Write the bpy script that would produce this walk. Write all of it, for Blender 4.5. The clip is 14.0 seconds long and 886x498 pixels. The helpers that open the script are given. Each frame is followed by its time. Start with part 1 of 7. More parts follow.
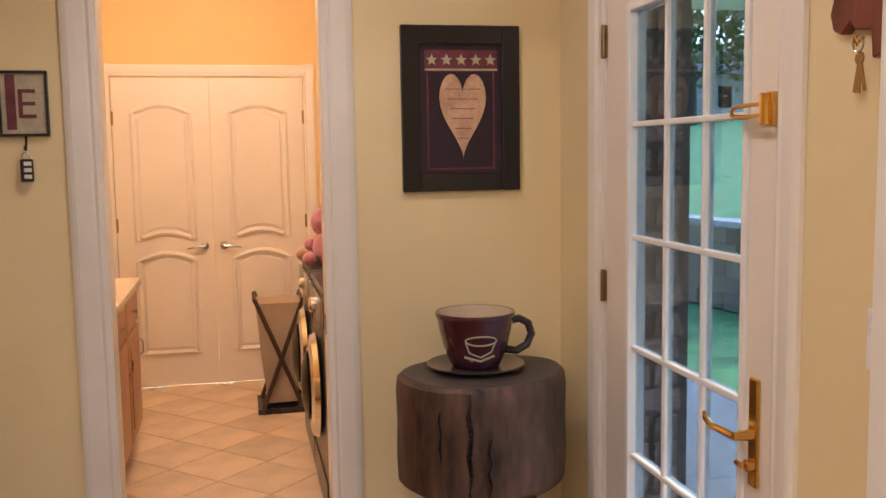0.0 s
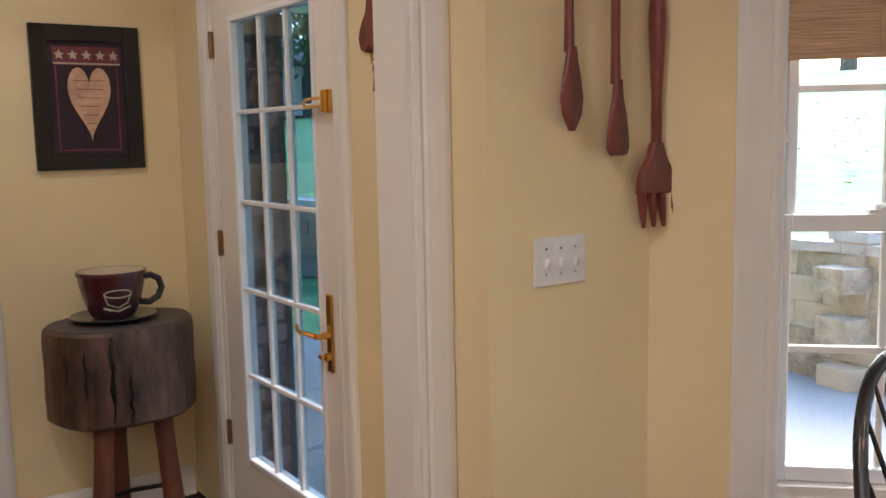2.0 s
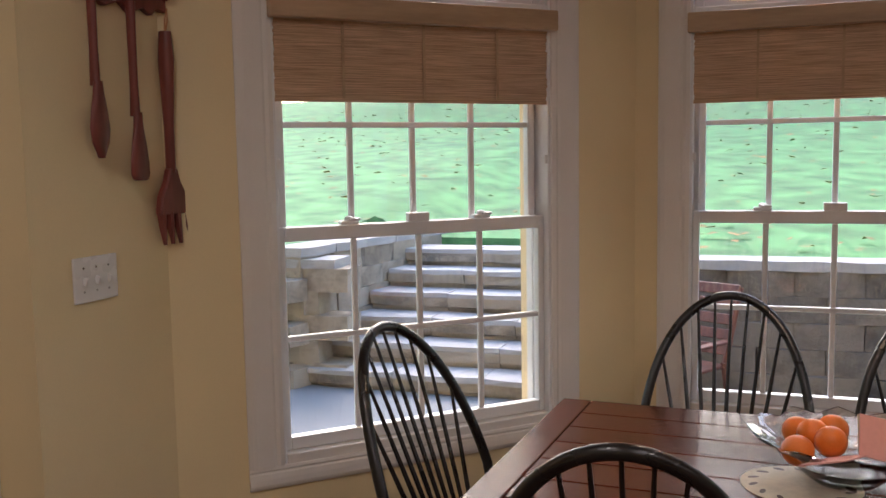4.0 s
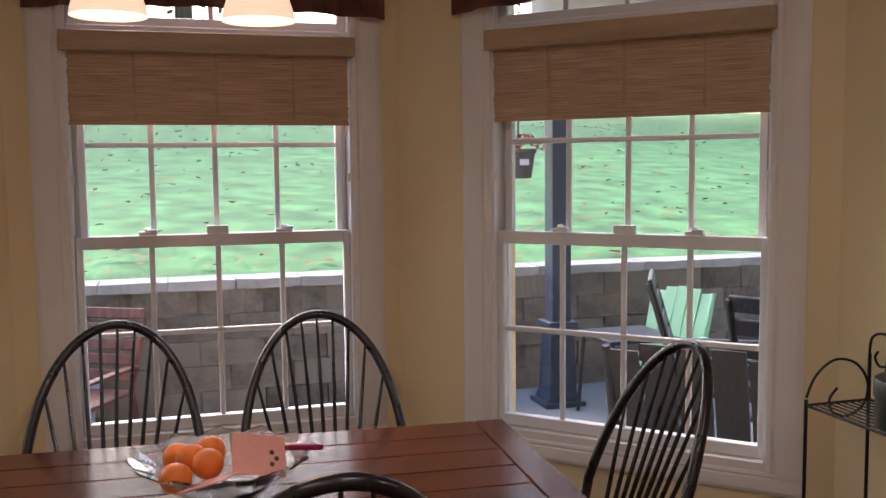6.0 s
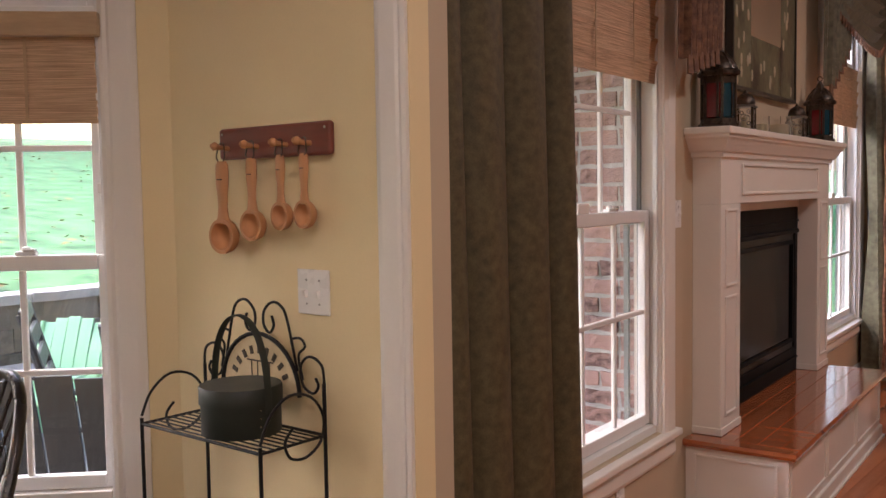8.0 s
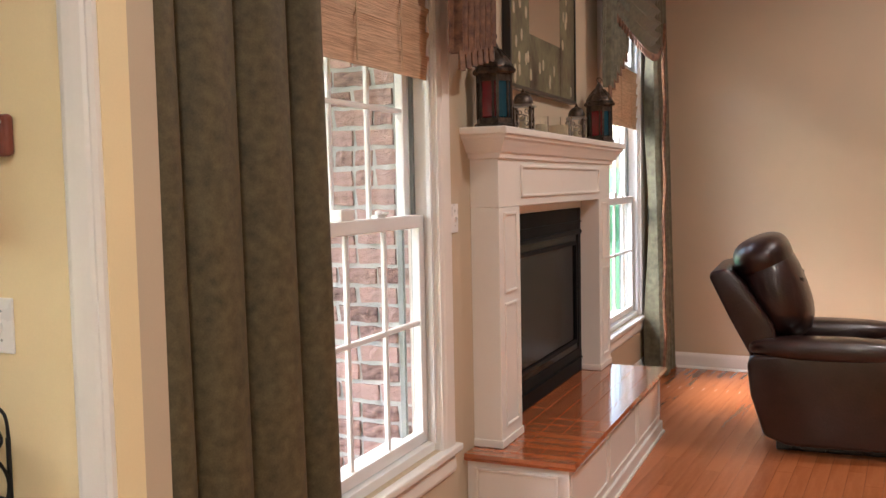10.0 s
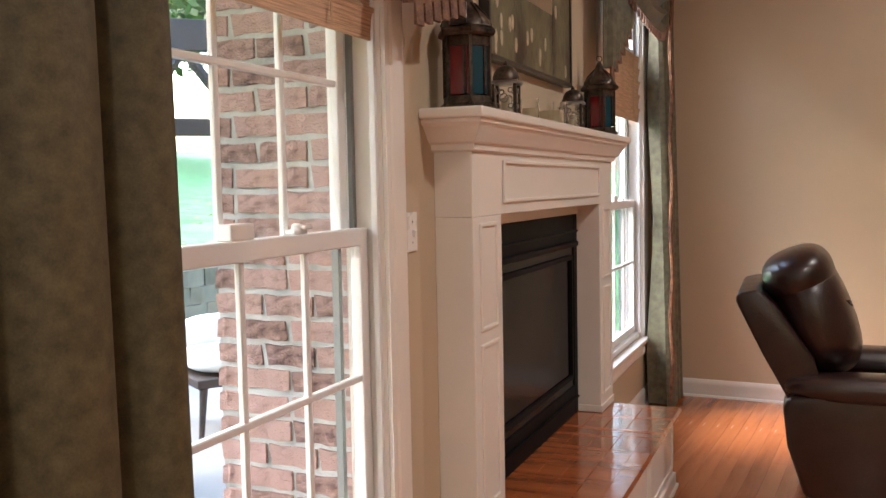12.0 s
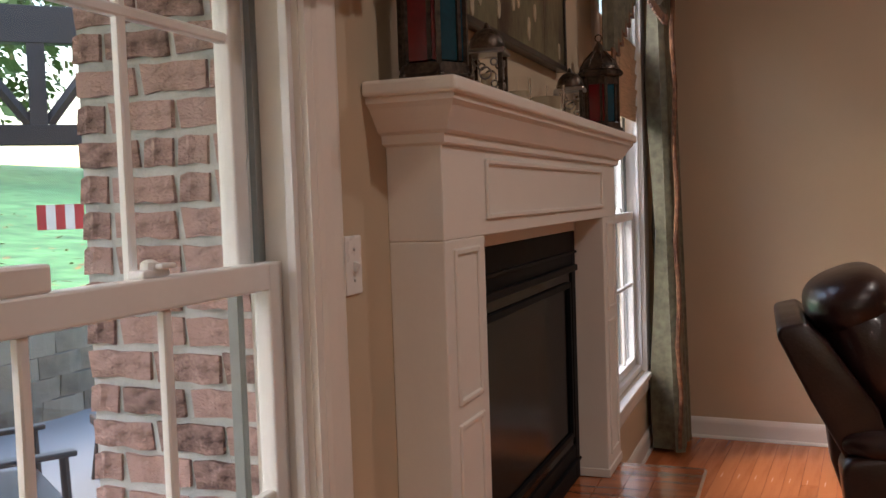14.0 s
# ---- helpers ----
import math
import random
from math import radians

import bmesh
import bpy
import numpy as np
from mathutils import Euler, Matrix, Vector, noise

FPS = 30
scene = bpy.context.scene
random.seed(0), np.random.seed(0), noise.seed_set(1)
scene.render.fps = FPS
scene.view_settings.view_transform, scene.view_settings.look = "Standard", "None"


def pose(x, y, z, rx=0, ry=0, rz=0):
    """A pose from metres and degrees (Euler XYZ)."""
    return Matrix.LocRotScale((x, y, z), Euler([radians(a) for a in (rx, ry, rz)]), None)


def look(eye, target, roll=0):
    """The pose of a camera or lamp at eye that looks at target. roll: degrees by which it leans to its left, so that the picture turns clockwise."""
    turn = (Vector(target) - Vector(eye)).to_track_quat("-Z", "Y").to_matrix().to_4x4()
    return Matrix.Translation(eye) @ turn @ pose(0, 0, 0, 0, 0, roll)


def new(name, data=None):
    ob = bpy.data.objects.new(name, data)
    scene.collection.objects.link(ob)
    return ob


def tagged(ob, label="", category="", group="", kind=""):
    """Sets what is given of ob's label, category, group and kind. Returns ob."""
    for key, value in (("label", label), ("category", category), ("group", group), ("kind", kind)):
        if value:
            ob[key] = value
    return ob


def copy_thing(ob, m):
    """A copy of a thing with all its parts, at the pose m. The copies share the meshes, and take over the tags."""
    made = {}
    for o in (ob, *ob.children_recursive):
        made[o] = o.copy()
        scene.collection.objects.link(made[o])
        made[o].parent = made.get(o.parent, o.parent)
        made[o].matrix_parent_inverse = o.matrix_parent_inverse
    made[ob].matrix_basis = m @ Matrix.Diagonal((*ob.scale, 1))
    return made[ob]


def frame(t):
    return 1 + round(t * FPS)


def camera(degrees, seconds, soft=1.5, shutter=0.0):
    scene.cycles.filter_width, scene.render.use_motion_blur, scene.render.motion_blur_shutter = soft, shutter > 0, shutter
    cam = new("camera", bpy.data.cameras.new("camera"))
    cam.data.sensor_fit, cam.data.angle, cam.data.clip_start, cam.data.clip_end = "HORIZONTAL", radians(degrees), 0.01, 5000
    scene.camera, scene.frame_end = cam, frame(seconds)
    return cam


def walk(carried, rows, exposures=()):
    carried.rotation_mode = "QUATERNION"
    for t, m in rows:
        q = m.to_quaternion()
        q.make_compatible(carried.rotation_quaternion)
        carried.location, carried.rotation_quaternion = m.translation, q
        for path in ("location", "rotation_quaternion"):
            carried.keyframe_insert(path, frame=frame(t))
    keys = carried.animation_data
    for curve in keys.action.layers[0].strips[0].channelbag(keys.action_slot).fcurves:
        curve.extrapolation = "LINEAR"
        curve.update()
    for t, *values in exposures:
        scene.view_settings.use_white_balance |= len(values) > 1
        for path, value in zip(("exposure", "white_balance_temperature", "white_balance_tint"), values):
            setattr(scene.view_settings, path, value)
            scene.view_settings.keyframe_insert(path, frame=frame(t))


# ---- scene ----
cam = camera(51.6, 14.0)

PATH = [
    (0, (0.454, 0.363, 1.543), (0.881, 2.306, 1.335), -0.9),
    (0.5, (0.454, 0.156, 1.548), (1.025, 2.06, 1.333), -1.2),
    (1, (0.41, -0.041, 1.527), (1.164, 1.798, 1.304), -1.1),
    (1.5, (0.316, -0.193, 1.52), (1.287, 1.539, 1.285), -1.0),
    (2, (0.224, -0.339, 1.509), (1.37, 1.283, 1.269), -1.1),
    (2.2, (0.205, -0.409, 1.508), (1.403, 1.174, 1.264), -1.3),
    (4.3, (-0.228, -0.328, 1.509), (1.71, 0.128, 1.316), -0.9),
    (4.5, (-0.222, -0.336, 1.521), (1.741, -0.002, 1.329), -0.9),
    (4.8, (-0.206, -0.336, 1.531), (1.78, -0.189, 1.34), -1.0),
    (5, (-0.194, -0.406, 1.518), (1.797, -0.344, 1.337), -1.0),
    (5.5, (-0.169, -0.454, 1.522), (1.809, -0.683, 1.342), -1.0),
    (5.7, (-0.166, -0.434, 1.535), (1.791, -0.803, 1.348), -0.8),
    (6, (-0.142, -0.446, 1.523), (1.771, -1.002, 1.348), -0.6),
    (6.5, (-0.132, -0.482, 1.497), (1.676, -1.322, 1.345), -0.5),
    (7, (-0.137, -0.536, 1.48), (1.515, -1.654, 1.337), -0.4),
    (7.5, (-0.17, -0.63, 1.466), (1.29, -1.991, 1.342), -0.3),
    (8, (-0.2, -0.734, 1.471), (1.064, -2.279, 1.345), -0.9),
    (8.5, (-0.236, -0.783, 1.476), (0.865, -2.447, 1.343), -1.0),
    (9, (-0.265, -0.814, 1.481), (0.74, -2.538, 1.345), -1.1),
    (9.2, (-0.267, -0.845, 1.487), (0.718, -2.58, 1.35), -1.1),
    (11.3, (0.1, -1.675, 1.489), (0.973, -3.469, 1.356), -1.2),
    (11.5, (0.123, -1.775, 1.486), (1.004, -3.566, 1.354), -1.1),
    (12, (0.191, -1.984, 1.489), (1.086, -3.768, 1.354), -1.1),
    (12.5, (0.334, -2.192, 1.483), (1.212, -3.985, 1.352), -1.4),
    (13, (0.442, -2.371, 1.474), (1.294, -4.177, 1.357), -1.7),
    (13.5, (0.51, -2.605, 1.482), (1.355, -4.415, 1.375), -1.9),
    (14, (0.556, -2.787, 1.479), (1.399, -4.597, 1.374), -1.9),
]
EXPOSURES = [(0, 0.15, 5800, 20), (1.0, 0.1, 5400, 13), (2.2, -0.3, 5300, 13), (4.3, -1.3, 5600, 20), (5.0, -1.45, 5650, 23), (6.5, -1.05, 5650, 22), (7.0, -0.9, 5750, 24), (7.5, -0.85, 5700, 22), (8.0, -0.55, 5700, 22), (8.5, -0.1, 5600, 19), (9.0, 0.2, 5450, 15), (11.3, 0.15, 5500, 10), (12.5, -0.2, 5600, 11), (13.2, -0.48, 5700, 13), (14.0, -0.9, 5700, 15)]
walk(cam, [(t, look(eye, target, roll)) for t, eye, target, roll in PATH], EXPOSURES)

# ---- light ----
world = bpy.data.worlds.new("world")
scene.world = world
world.use_nodes = True
wn = world.node_tree.nodes
sky = wn.new("ShaderNodeTexSky")
sky.sky_type, sky.sun_disc = "NISHITA", False
sky.sun_elevation, sky.sun_rotation = radians(38), radians(70)
sky.air_density, sky.dust_density, sky.ozone_density = 1.6, 4.0, 1.0
wn["Background"].inputs["Strength"].default_value = 1.5
world.node_tree.links.new(sky.outputs[0], wn["Background"].inputs[0])

sun = new("sun", bpy.data.lights.new("sun", "SUN"))
sun.data.energy, sun.data.angle, sun.data.color = 1.15, radians(30), (1.0, 0.98, 0.95)
sun.matrix_world = look((20, 7, 20), (0, 0, 0))


def lamp_light(x, y, z, watts, size=0.08, color=(1.0, 0.84, 0.66)):
    ob = new("lamp_light", bpy.data.lights.new("lamp_light", "POINT"))
    ob.data.energy, ob.data.shadow_soft_size, ob.data.color = watts, size, color
    ob.location = (x, y, z)
    return ob


def unseen_ceiling_source(x, y, z, watts, size=0.14, color=(1.0, 0.84, 0.66)):
    ob = new("downlight_source", bpy.data.lights.new("downlight_source", "AREA"))
    ob.data.shape, ob.data.size, ob.data.energy, ob.data.color = "DISK", size, watts, color
    ob.location = (x, y, z)
    return ob


YC = -0.575                     # the bay's axis
LAUNDRY_LAMP = lamp_light(0.25, 5.0, 2.5, 52, 0.12, (1.0, 0.72, 0.45))
for px, py in ((2.0, -0.32), (2.0, -0.64)):
    lamp_light(px, py, 1.93, 9, 0.03, (1.0, 0.76, 0.5))
# unseen downlights: the kitchen ones are assumed, the hall one is added fill
CANS = ((0.2, 0.4), (0.2, -1.2), (-1.3, 0.4), (-1.3, -1.2), (0.6, 2.5))
for px, py in CANS:
    unseen_ceiling_source(px, py, 2.715, 20 if py < 2 else 10)
# two unseen lights added to brighten the living room
LIVING_FILLS = ((-0.6, -4.2), (-0.6, -6.6))
for px, py in LIVING_FILLS:
    unseen_ceiling_source(px, py, 3.37, 36)

# ---- materials ----
MATS = {}


def mat(name, color, rough=0.6, metal=0.0, vary=0.12, scale=6.0, fine=90.0, bump=0.15, dist=0.004, stretch=(1, 1, 1), coat=0.0, tint=None, spec=0.5, sheen=0.0, random=0.0):
    """A surface with two scales of variation in colour and gloss, and fine relief."""
    m = bpy.data.materials.new(name)
    m.use_nodes = True
    nt, n = m.node_tree, m.node_tree.nodes
    b = n["Principled BSDF"]
    tc = n.new("ShaderNodeTexCoord")
    mp = n.new("ShaderNodeMapping")
    mp.inputs["Scale"].default_value = stretch
    nt.links.new(tc.outputs["Object"], mp.inputs[0])
    big, small = n.new("ShaderNodeTexNoise"), n.new("ShaderNodeTexNoise")
    big.inputs["Scale"].default_value, big.inputs["Detail"].default_value = scale, 4
    small.inputs["Scale"].default_value, small.inputs["Detail"].default_value = fine, 3
    nt.links.new(mp.outputs[0], big.inputs["Vector"])
    nt.links.new(mp.outputs[0], small.inputs["Vector"])
    add = n.new("ShaderNodeMath")
    add.operation = "MULTIPLY_ADD"
    add.inputs[1].default_value = 0.4
    nt.links.new(small.outputs["Fac"], add.inputs[0])
    nt.links.new(big.outputs["Fac"], add.inputs[2])
    last = add.outputs[0]
    if random:
        oi, ra = n.new("ShaderNodeObjectInfo"), n.new("ShaderNodeMath")
        ra.operation, ra.inputs[1].default_value = "MULTIPLY_ADD", random
        nt.links.new(oi.outputs["Random"], ra.inputs[0])
        nt.links.new(last, ra.inputs[2])
        last = ra.outputs[0]
    ramp = n.new("ShaderNodeValToRGB")
    lo = [c * (1 - vary) for c in color]
    hi = [min(1, c * (1 + vary)) for c in (tint or color)]
    ramp.color_ramp.elements[0].position, ramp.color_ramp.elements[1].position = 0.45, 0.95 + random
    ramp.color_ramp.elements[0].color, ramp.color_ramp.elements[1].color = (*lo, 1), (*hi, 1)
    nt.links.new(last, ramp.inputs[0])
    nt.links.new(ramp.outputs[0], b.inputs["Base Color"])
    rr = n.new("ShaderNodeMapRange")
    rr.inputs["To Min"].default_value, rr.inputs["To Max"].default_value = max(0.02, rough - 0.08), min(1, rough + 0.08)
    nt.links.new(big.outputs["Fac"], rr.inputs["Value"])
    nt.links.new(rr.outputs[0], b.inputs["Roughness"])
    if bump:
        bp = n.new("ShaderNodeBump")
        bp.inputs["Strength"].default_value, bp.inputs["Distance"].default_value = bump, dist
        nt.links.new(add.outputs[0], bp.inputs["Height"])
        nt.links.new(bp.outputs[0], b.inputs["Normal"])
    b.inputs["Metallic"].default_value = metal
    b.inputs["Coat Weight"].default_value = coat
    b.inputs["Coat Roughness"].default_value = 0.12
    b.inputs["Specular IOR Level"].default_value = spec
    b.inputs["Sheen Weight"].default_value = sheen
    MATS[name] = m
    return m


def glow(name, color, strength):
    m = bpy.data.materials.new(name)
    m.use_nodes = True
    b = m.node_tree.nodes["Principled BSDF"]
    b.inputs["Base Color"].default_value = (*color, 1)
    b.inputs["Emission Color"].default_value = (*color, 1)
    b.inputs["Emission Strength"].default_value = strength
    return m


def glass_mat(name, color=(1, 1, 1), rough=0.0, ior=1.45):
    m = bpy.data.materials.new(name)
    m.use_nodes = True
    b = m.node_tree.nodes["Principled BSDF"]
    b.inputs["Base Color"].default_value = (*color, 1)
    b.inputs["Roughness"].default_value = rough
    b.inputs["IOR"].default_value = ior
    b.inputs["Transmission Weight"].default_value = 1.0
    return m


def pane_mat(name, tint=(1, 1, 1), gloss=1.0):
    """Window glass: clear, with a mirror's share that grows with the angle."""
    m = bpy.data.materials.new(name)
    m.use_nodes = True
    nt, n = m.node_tree, m.node_tree.nodes
    n.remove(n["Principled BSDF"])
    tr, gl, mx, lw = n.new("ShaderNodeBsdfTransparent"), n.new("ShaderNodeBsdfGlossy"), n.new("ShaderNodeMixShader"), n.new("ShaderNodeLayerWeight")
    tr.inputs[0].default_value = (*tint, 1)
    gl.inputs["Roughness"].default_value = 0.02
    pw, ma = n.new("ShaderNodeMath"), n.new("ShaderNodeMath")
    pw.operation, pw.inputs[1].default_value = "POWER", 5.0
    ma.operation, ma.inputs[1].default_value, ma.inputs[2].default_value = "MULTIPLY_ADD", 0.9 * gloss, 0.035 * gloss
    nt.links.new(lw.outputs["Facing"], pw.inputs[0])
    nt.links.new(pw.outputs[0], ma.inputs[0])
    nt.links.new(ma.outputs[0], mx.inputs[0])
    nt.links.new(tr.outputs[0], mx.inputs[1])
    nt.links.new(gl.outputs[0], mx.inputs[2])
    nt.links.new(mx.outputs[0], n["Material Output"].inputs[0])
    return m


YELLOW = mat("yellow_wall_paint", (0.82, 0.68, 0.40), 0.62, vary=0.05, scale=1.6, fine=260, bump=0.10, dist=0.002)
TAUPE = mat("taupe_wall_paint", (0.54, 0.44, 0.31), 0.6, vary=0.05, scale=1.5, fine=260, bump=0.10, dist=0.002)
LAUNDRY = mat("golden_wall_paint", (0.80, 0.57, 0.25), 0.62, vary=0.05, scale=1.6, fine=260, bump=0.1, dist=0.002)
TRIM = mat("white_trim_paint", (0.80, 0.76, 0.71), 0.36, vary=0.03, scale=5, fine=120, bump=0.03, dist=0.0008)
GREYTRACK = mat("grey_window_track", (0.24, 0.26, 0.26), 0.45, vary=0.15, scale=8, fine=80, bump=0.03)
VINYL = mat("white_window_frame", (0.82, 0.82, 0.82), 0.32, vary=0.03, scale=8, fine=80, bump=0.03)
CEIL = mat("ceiling_paint", (0.82, 0.80, 0.75), 0.8, vary=0.03, scale=2, fine=200, bump=0.15)
DOORPAINT = mat("white_door_paint", (0.80, 0.74, 0.67), 0.35, vary=0.04, scale=3, fine=70, bump=0.06, dist=0.002)
PLASTIC = mat("white_plate_plastic", (0.80, 0.78, 0.76), 0.28, vary=0.02, bump=0.0)
PANE = pane_mat("window_glass")
# blue tint put in to dim the daylight seen through the door
DOORPANE = pane_mat("view_dimming_door_glass", (0.38, 0.46, 0.54))
TILE = mat("beige_floor_tile", (0.56, 0.41, 0.27), 0.4, vary=0.22, scale=3.5, fine=45, bump=0.1, random=0.3, tint=(0.62, 0.47, 0.32))
GROUT = mat("tile_grout", (0.32, 0.24, 0.17), 0.85, bump=0.2)
FLOORWOOD = mat("red_oak_floor_board", (0.37, 0.100, 0.028), 0.24, vary=0.2, scale=2.2, fine=38, bump=0.12, dist=0.0015, stretch=(9, 0.8, 1), coat=0.35, random=0.3, tint=(0.44, 0.145, 0.048))
FLOORGAP = mat("floor_joint", (0.08, 0.03, 0.012), 0.7)
HEARTHWOOD = mat("polished_cherry_hearth", (0.34, 0.085, 0.022), 0.14, vary=0.3, scale=2.0, fine=40, bump=0.05, dist=0.001, stretch=(8, 0.8, 1), coat=0.7, tint=(0.42, 0.13, 0.04))
TABLEWOOD = mat("dark_cherry_table", (0.058, 0.013, 0.006), 0.24, vary=0.35, scale=2.4, fine=30, bump=0.08, dist=0.001, stretch=(7, 0.7, 1), coat=0.12, tint=(0.10, 0.024, 0.010), spec=0.35)
BLACKWOOD = mat("black_painted_wood", (0.012, 0.011, 0.011), 0.28, vary=0.3, scale=9, fine=70, bump=0.08, coat=0.12)
BLACKMETAL = mat("black_wrought_iron", (0.02, 0.02, 0.022), 0.45, metal=0.6, vary=0.3, fine=120, bump=0.2)
REDWOOD = mat("reddish_carved_wood", (0.115, 0.024, 0.018), 0.4, vary=0.4, scale=9, fine=60, bump=0.15, stretch=(1, 1, 0.2), tint=(0.17, 0.04, 0.03))
CHERRYBOARD = mat("cherry_peg_board", (0.17, 0.035, 0.022), 0.32, vary=0.3, scale=6, fine=60, stretch=(0.2, 1, 1), coat=0.3)
PALEWOOD = mat("pale_ladle_wood", (0.50, 0.24, 0.10), 0.5, vary=0.25, scale=9, fine=50, stretch=(1, 1, 0.15), bump=0.12)
OAKCAB = mat("honey_oak_cabinet", (0.40, 0.17, 0.055), 0.4, vary=0.3, scale=4, fine=45, stretch=(4, 4, 0.4), coat=0.15)
STUMPBARK = mat("peeled_log_side", (0.019, 0.011, 0.009), 0.55, vary=0.7, scale=7, fine=30, stretch=(1.6, 1.6, 0.5), bump=0.4, dist=0.012, tint=(0.10, 0.054, 0.037))
STUMPTOP = mat("grey_weathered_log_end", (0.075, 0.058, 0.054), 0.6, vary=0.35, scale=8, fine=55, bump=0.3, dist=0.006)
LEGWOOD = mat("red_log_leg", (0.13, 0.045, 0.024), 0.55, vary=0.5, scale=7, fine=40, stretch=(2, 2, 0.4), bump=0.3, dist=0.006)
MUGRED = mat("dark_red_mug_glaze", (0.12, 0.016, 0.018), 0.16, vary=0.5, scale=7, fine=40, bump=0.03, coat=0.5, tint=(0.05, 0.02, 0.035))
MUGCREAM = mat("cream_mug_inside", (0.62, 0.50, 0.36), 0.2, vary=0.05, bump=0.02)
DARKGLAZE = mat("dark_saucer_glaze", (0.03, 0.025, 0.032), 0.2, vary=0.4, bump=0.03, coat=0.4)
PALEPRINT = mat("pale_mug_print", (0.42, 0.36, 0.24), 0.3, vary=0.2)
BRASS = mat("polished_brass", (0.78, 0.48, 0.13), 0.2, metal=1.0, vary=0.12, bump=0.03)
OLDBRASS = mat("aged_hinge_brass", (0.36, 0.25, 0.13), 0.38, metal=1.0, vary=0.2, bump=0.06)
STEEL = mat("brushed_nickel", (0.42, 0.40, 0.38), 0.28, metal=1.0, vary=0.12, bump=0.05)
APPLIANCE = mat("graphite_appliance_enamel", (0.075, 0.078, 0.082), 0.3, metal=0.5, vary=0.12, bump=0.03)
CHROME = mat("chrome_trim", (0.7, 0.7, 0.7), 0.12, metal=1.0, vary=0.05, bump=0.0)
# colour raised to stand in for daylight glowing through the slats
BAMBOO = mat("woven_bamboo_slat", (0.46, 0.29, 0.16), 0.55, vary=0.4, scale=14, fine=120, stretch=(0.5, 3, 30), bump=0.3, dist=0.003, tint=(0.58, 0.40, 0.26))
HEADRAIL = mat("pale_wood_headrail", (0.46, 0.32, 0.19), 0.45, vary=0.2, scale=8, fine=60, stretch=(0.3, 2, 2))
VALANCE = mat("rust_red_valance_cloth", (0.085, 0.022, 0.013), 0.8, vary=0.5, scale=12, fine=160, bump=0.3, tint=(0.15, 0.05, 0.03), sheen=0.2)
CURTAIN = mat("olive_brown_damask", (0.074, 0.057, 0.025), 0.66, vary=0.28, scale=34, fine=260, bump=0.2, dist=0.002, tint=(0.105, 0.082, 0.038))
CURTAINGREEN = mat("sage_green_curtain", (0.095, 0.088, 0.052), 0.6, vary=0.35, scale=26, fine=200, bump=0.25, tint=(0.125, 0.118, 0.07), sheen=0.2)
FRINGE = mat("bronze_tassel_fringe", (0.11, 0.026, 0.02), 0.55, vary=0.6, scale=30, fine=200, bump=0.4, tint=(0.17, 0.085, 0.04))
LEATHER = mat("dark_brown_leather", (0.022, 0.009, 0.008), 0.34, vary=0.4, scale=9, fine=90, bump=0.5, dist=0.006, coat=0.4)
FIREBLACK = mat("black_firebox_metal", (0.008, 0.008, 0.009), 0.5, vary=0.3, bump=0.1, spec=0.06)
FIREGLASS = mat("smoked_firebox_glass", (0.005, 0.005, 0.006), 0.16, vary=0.2, bump=0.0, coat=0.0, spec=0.05)
BRICKM = mat("tumbled_red_brick", (0.075, 0.032, 0.028), 0.9, vary=0.5, scale=26, fine=110, bump=0.9, dist=0.014, random=0.55, tint=(0.29, 0.195, 0.18), stretch=(1, 1, 1.6))
# darker copy of the mortar, the shade beside the door put into its colour
SHADEDMORTAR = mat("shaded_mortar", (0.16, 0.135, 0.115), 0.92, vary=0.25, scale=12, fine=120, bump=0.6, dist=0.008)
MORTAR = mat("grey_mortar", (0.47, 0.49, 0.50), 0.92, vary=0.25, scale=12, fine=120, bump=0.6, dist=0.008)
BLOCK = mat("tan_retaining_block", (0.10, 0.085, 0.065), 0.92, vary=0.4, scale=7, fine=50, bump=0.7, dist=0.02, random=0.4, tint=(0.17, 0.142, 0.108))
STEPSTONE = mat("pale_tan_step_stone", (0.15, 0.122, 0.09), 0.92, vary=0.45, scale=8, fine=50, bump=0.7, dist=0.02, random=0.4, tint=(0.27, 0.225, 0.165))
CAPSTONE = mat("pale_cap_stone", (0.38, 0.36, 0.33), 0.9, vary=0.2, scale=5, fine=50, bump=0.5, dist=0.01, random=0.2)
CONCRETE = mat("pale_concrete", (0.22, 0.22, 0.215), 0.85, vary=0.12, scale=1.2, fine=60, bump=0.3, dist=0.004)
GRASS = mat("lawn", (0.075, 0.20, 0.052), 0.9, vary=0.5, scale=2.6, fine=34, bump=0.25, dist=0.012, tint=(0.12, 0.27, 0.085))
LEAF = mat("tree_leaves", (0.055, 0.10, 0.03), 0.7, vary=0.5, scale=0.6, fine=5, bump=0.0, tint=(0.14, 0.17, 0.05))
LEAFRED = mat("plum_tree_leaves", (0.13, 0.06, 0.085), 0.7, vary=0.4, scale=0.8, fine=5, bump=0.0)
LEAFGOLD = mat("fallen_leaves", (0.30, 0.17, 0.05), 0.8, vary=0.5, scale=3, fine=20, bump=0.0)
BARK = mat("tree_bark", (0.09, 0.07, 0.055), 0.9, vary=0.4, scale=6, fine=40, bump=0.6, stretch=(2, 2, 0.3))
SLATEPOST = mat("slate_blue_post_paint", (0.045, 0.06, 0.085), 0.4, vary=0.15, scale=6, bump=0.06)
PERGOLA = mat("black_brown_pergola_wood", (0.03, 0.024, 0.02), 0.6, vary=0.3, scale=8, stretch=(0.3, 2, 2), bump=0.2)
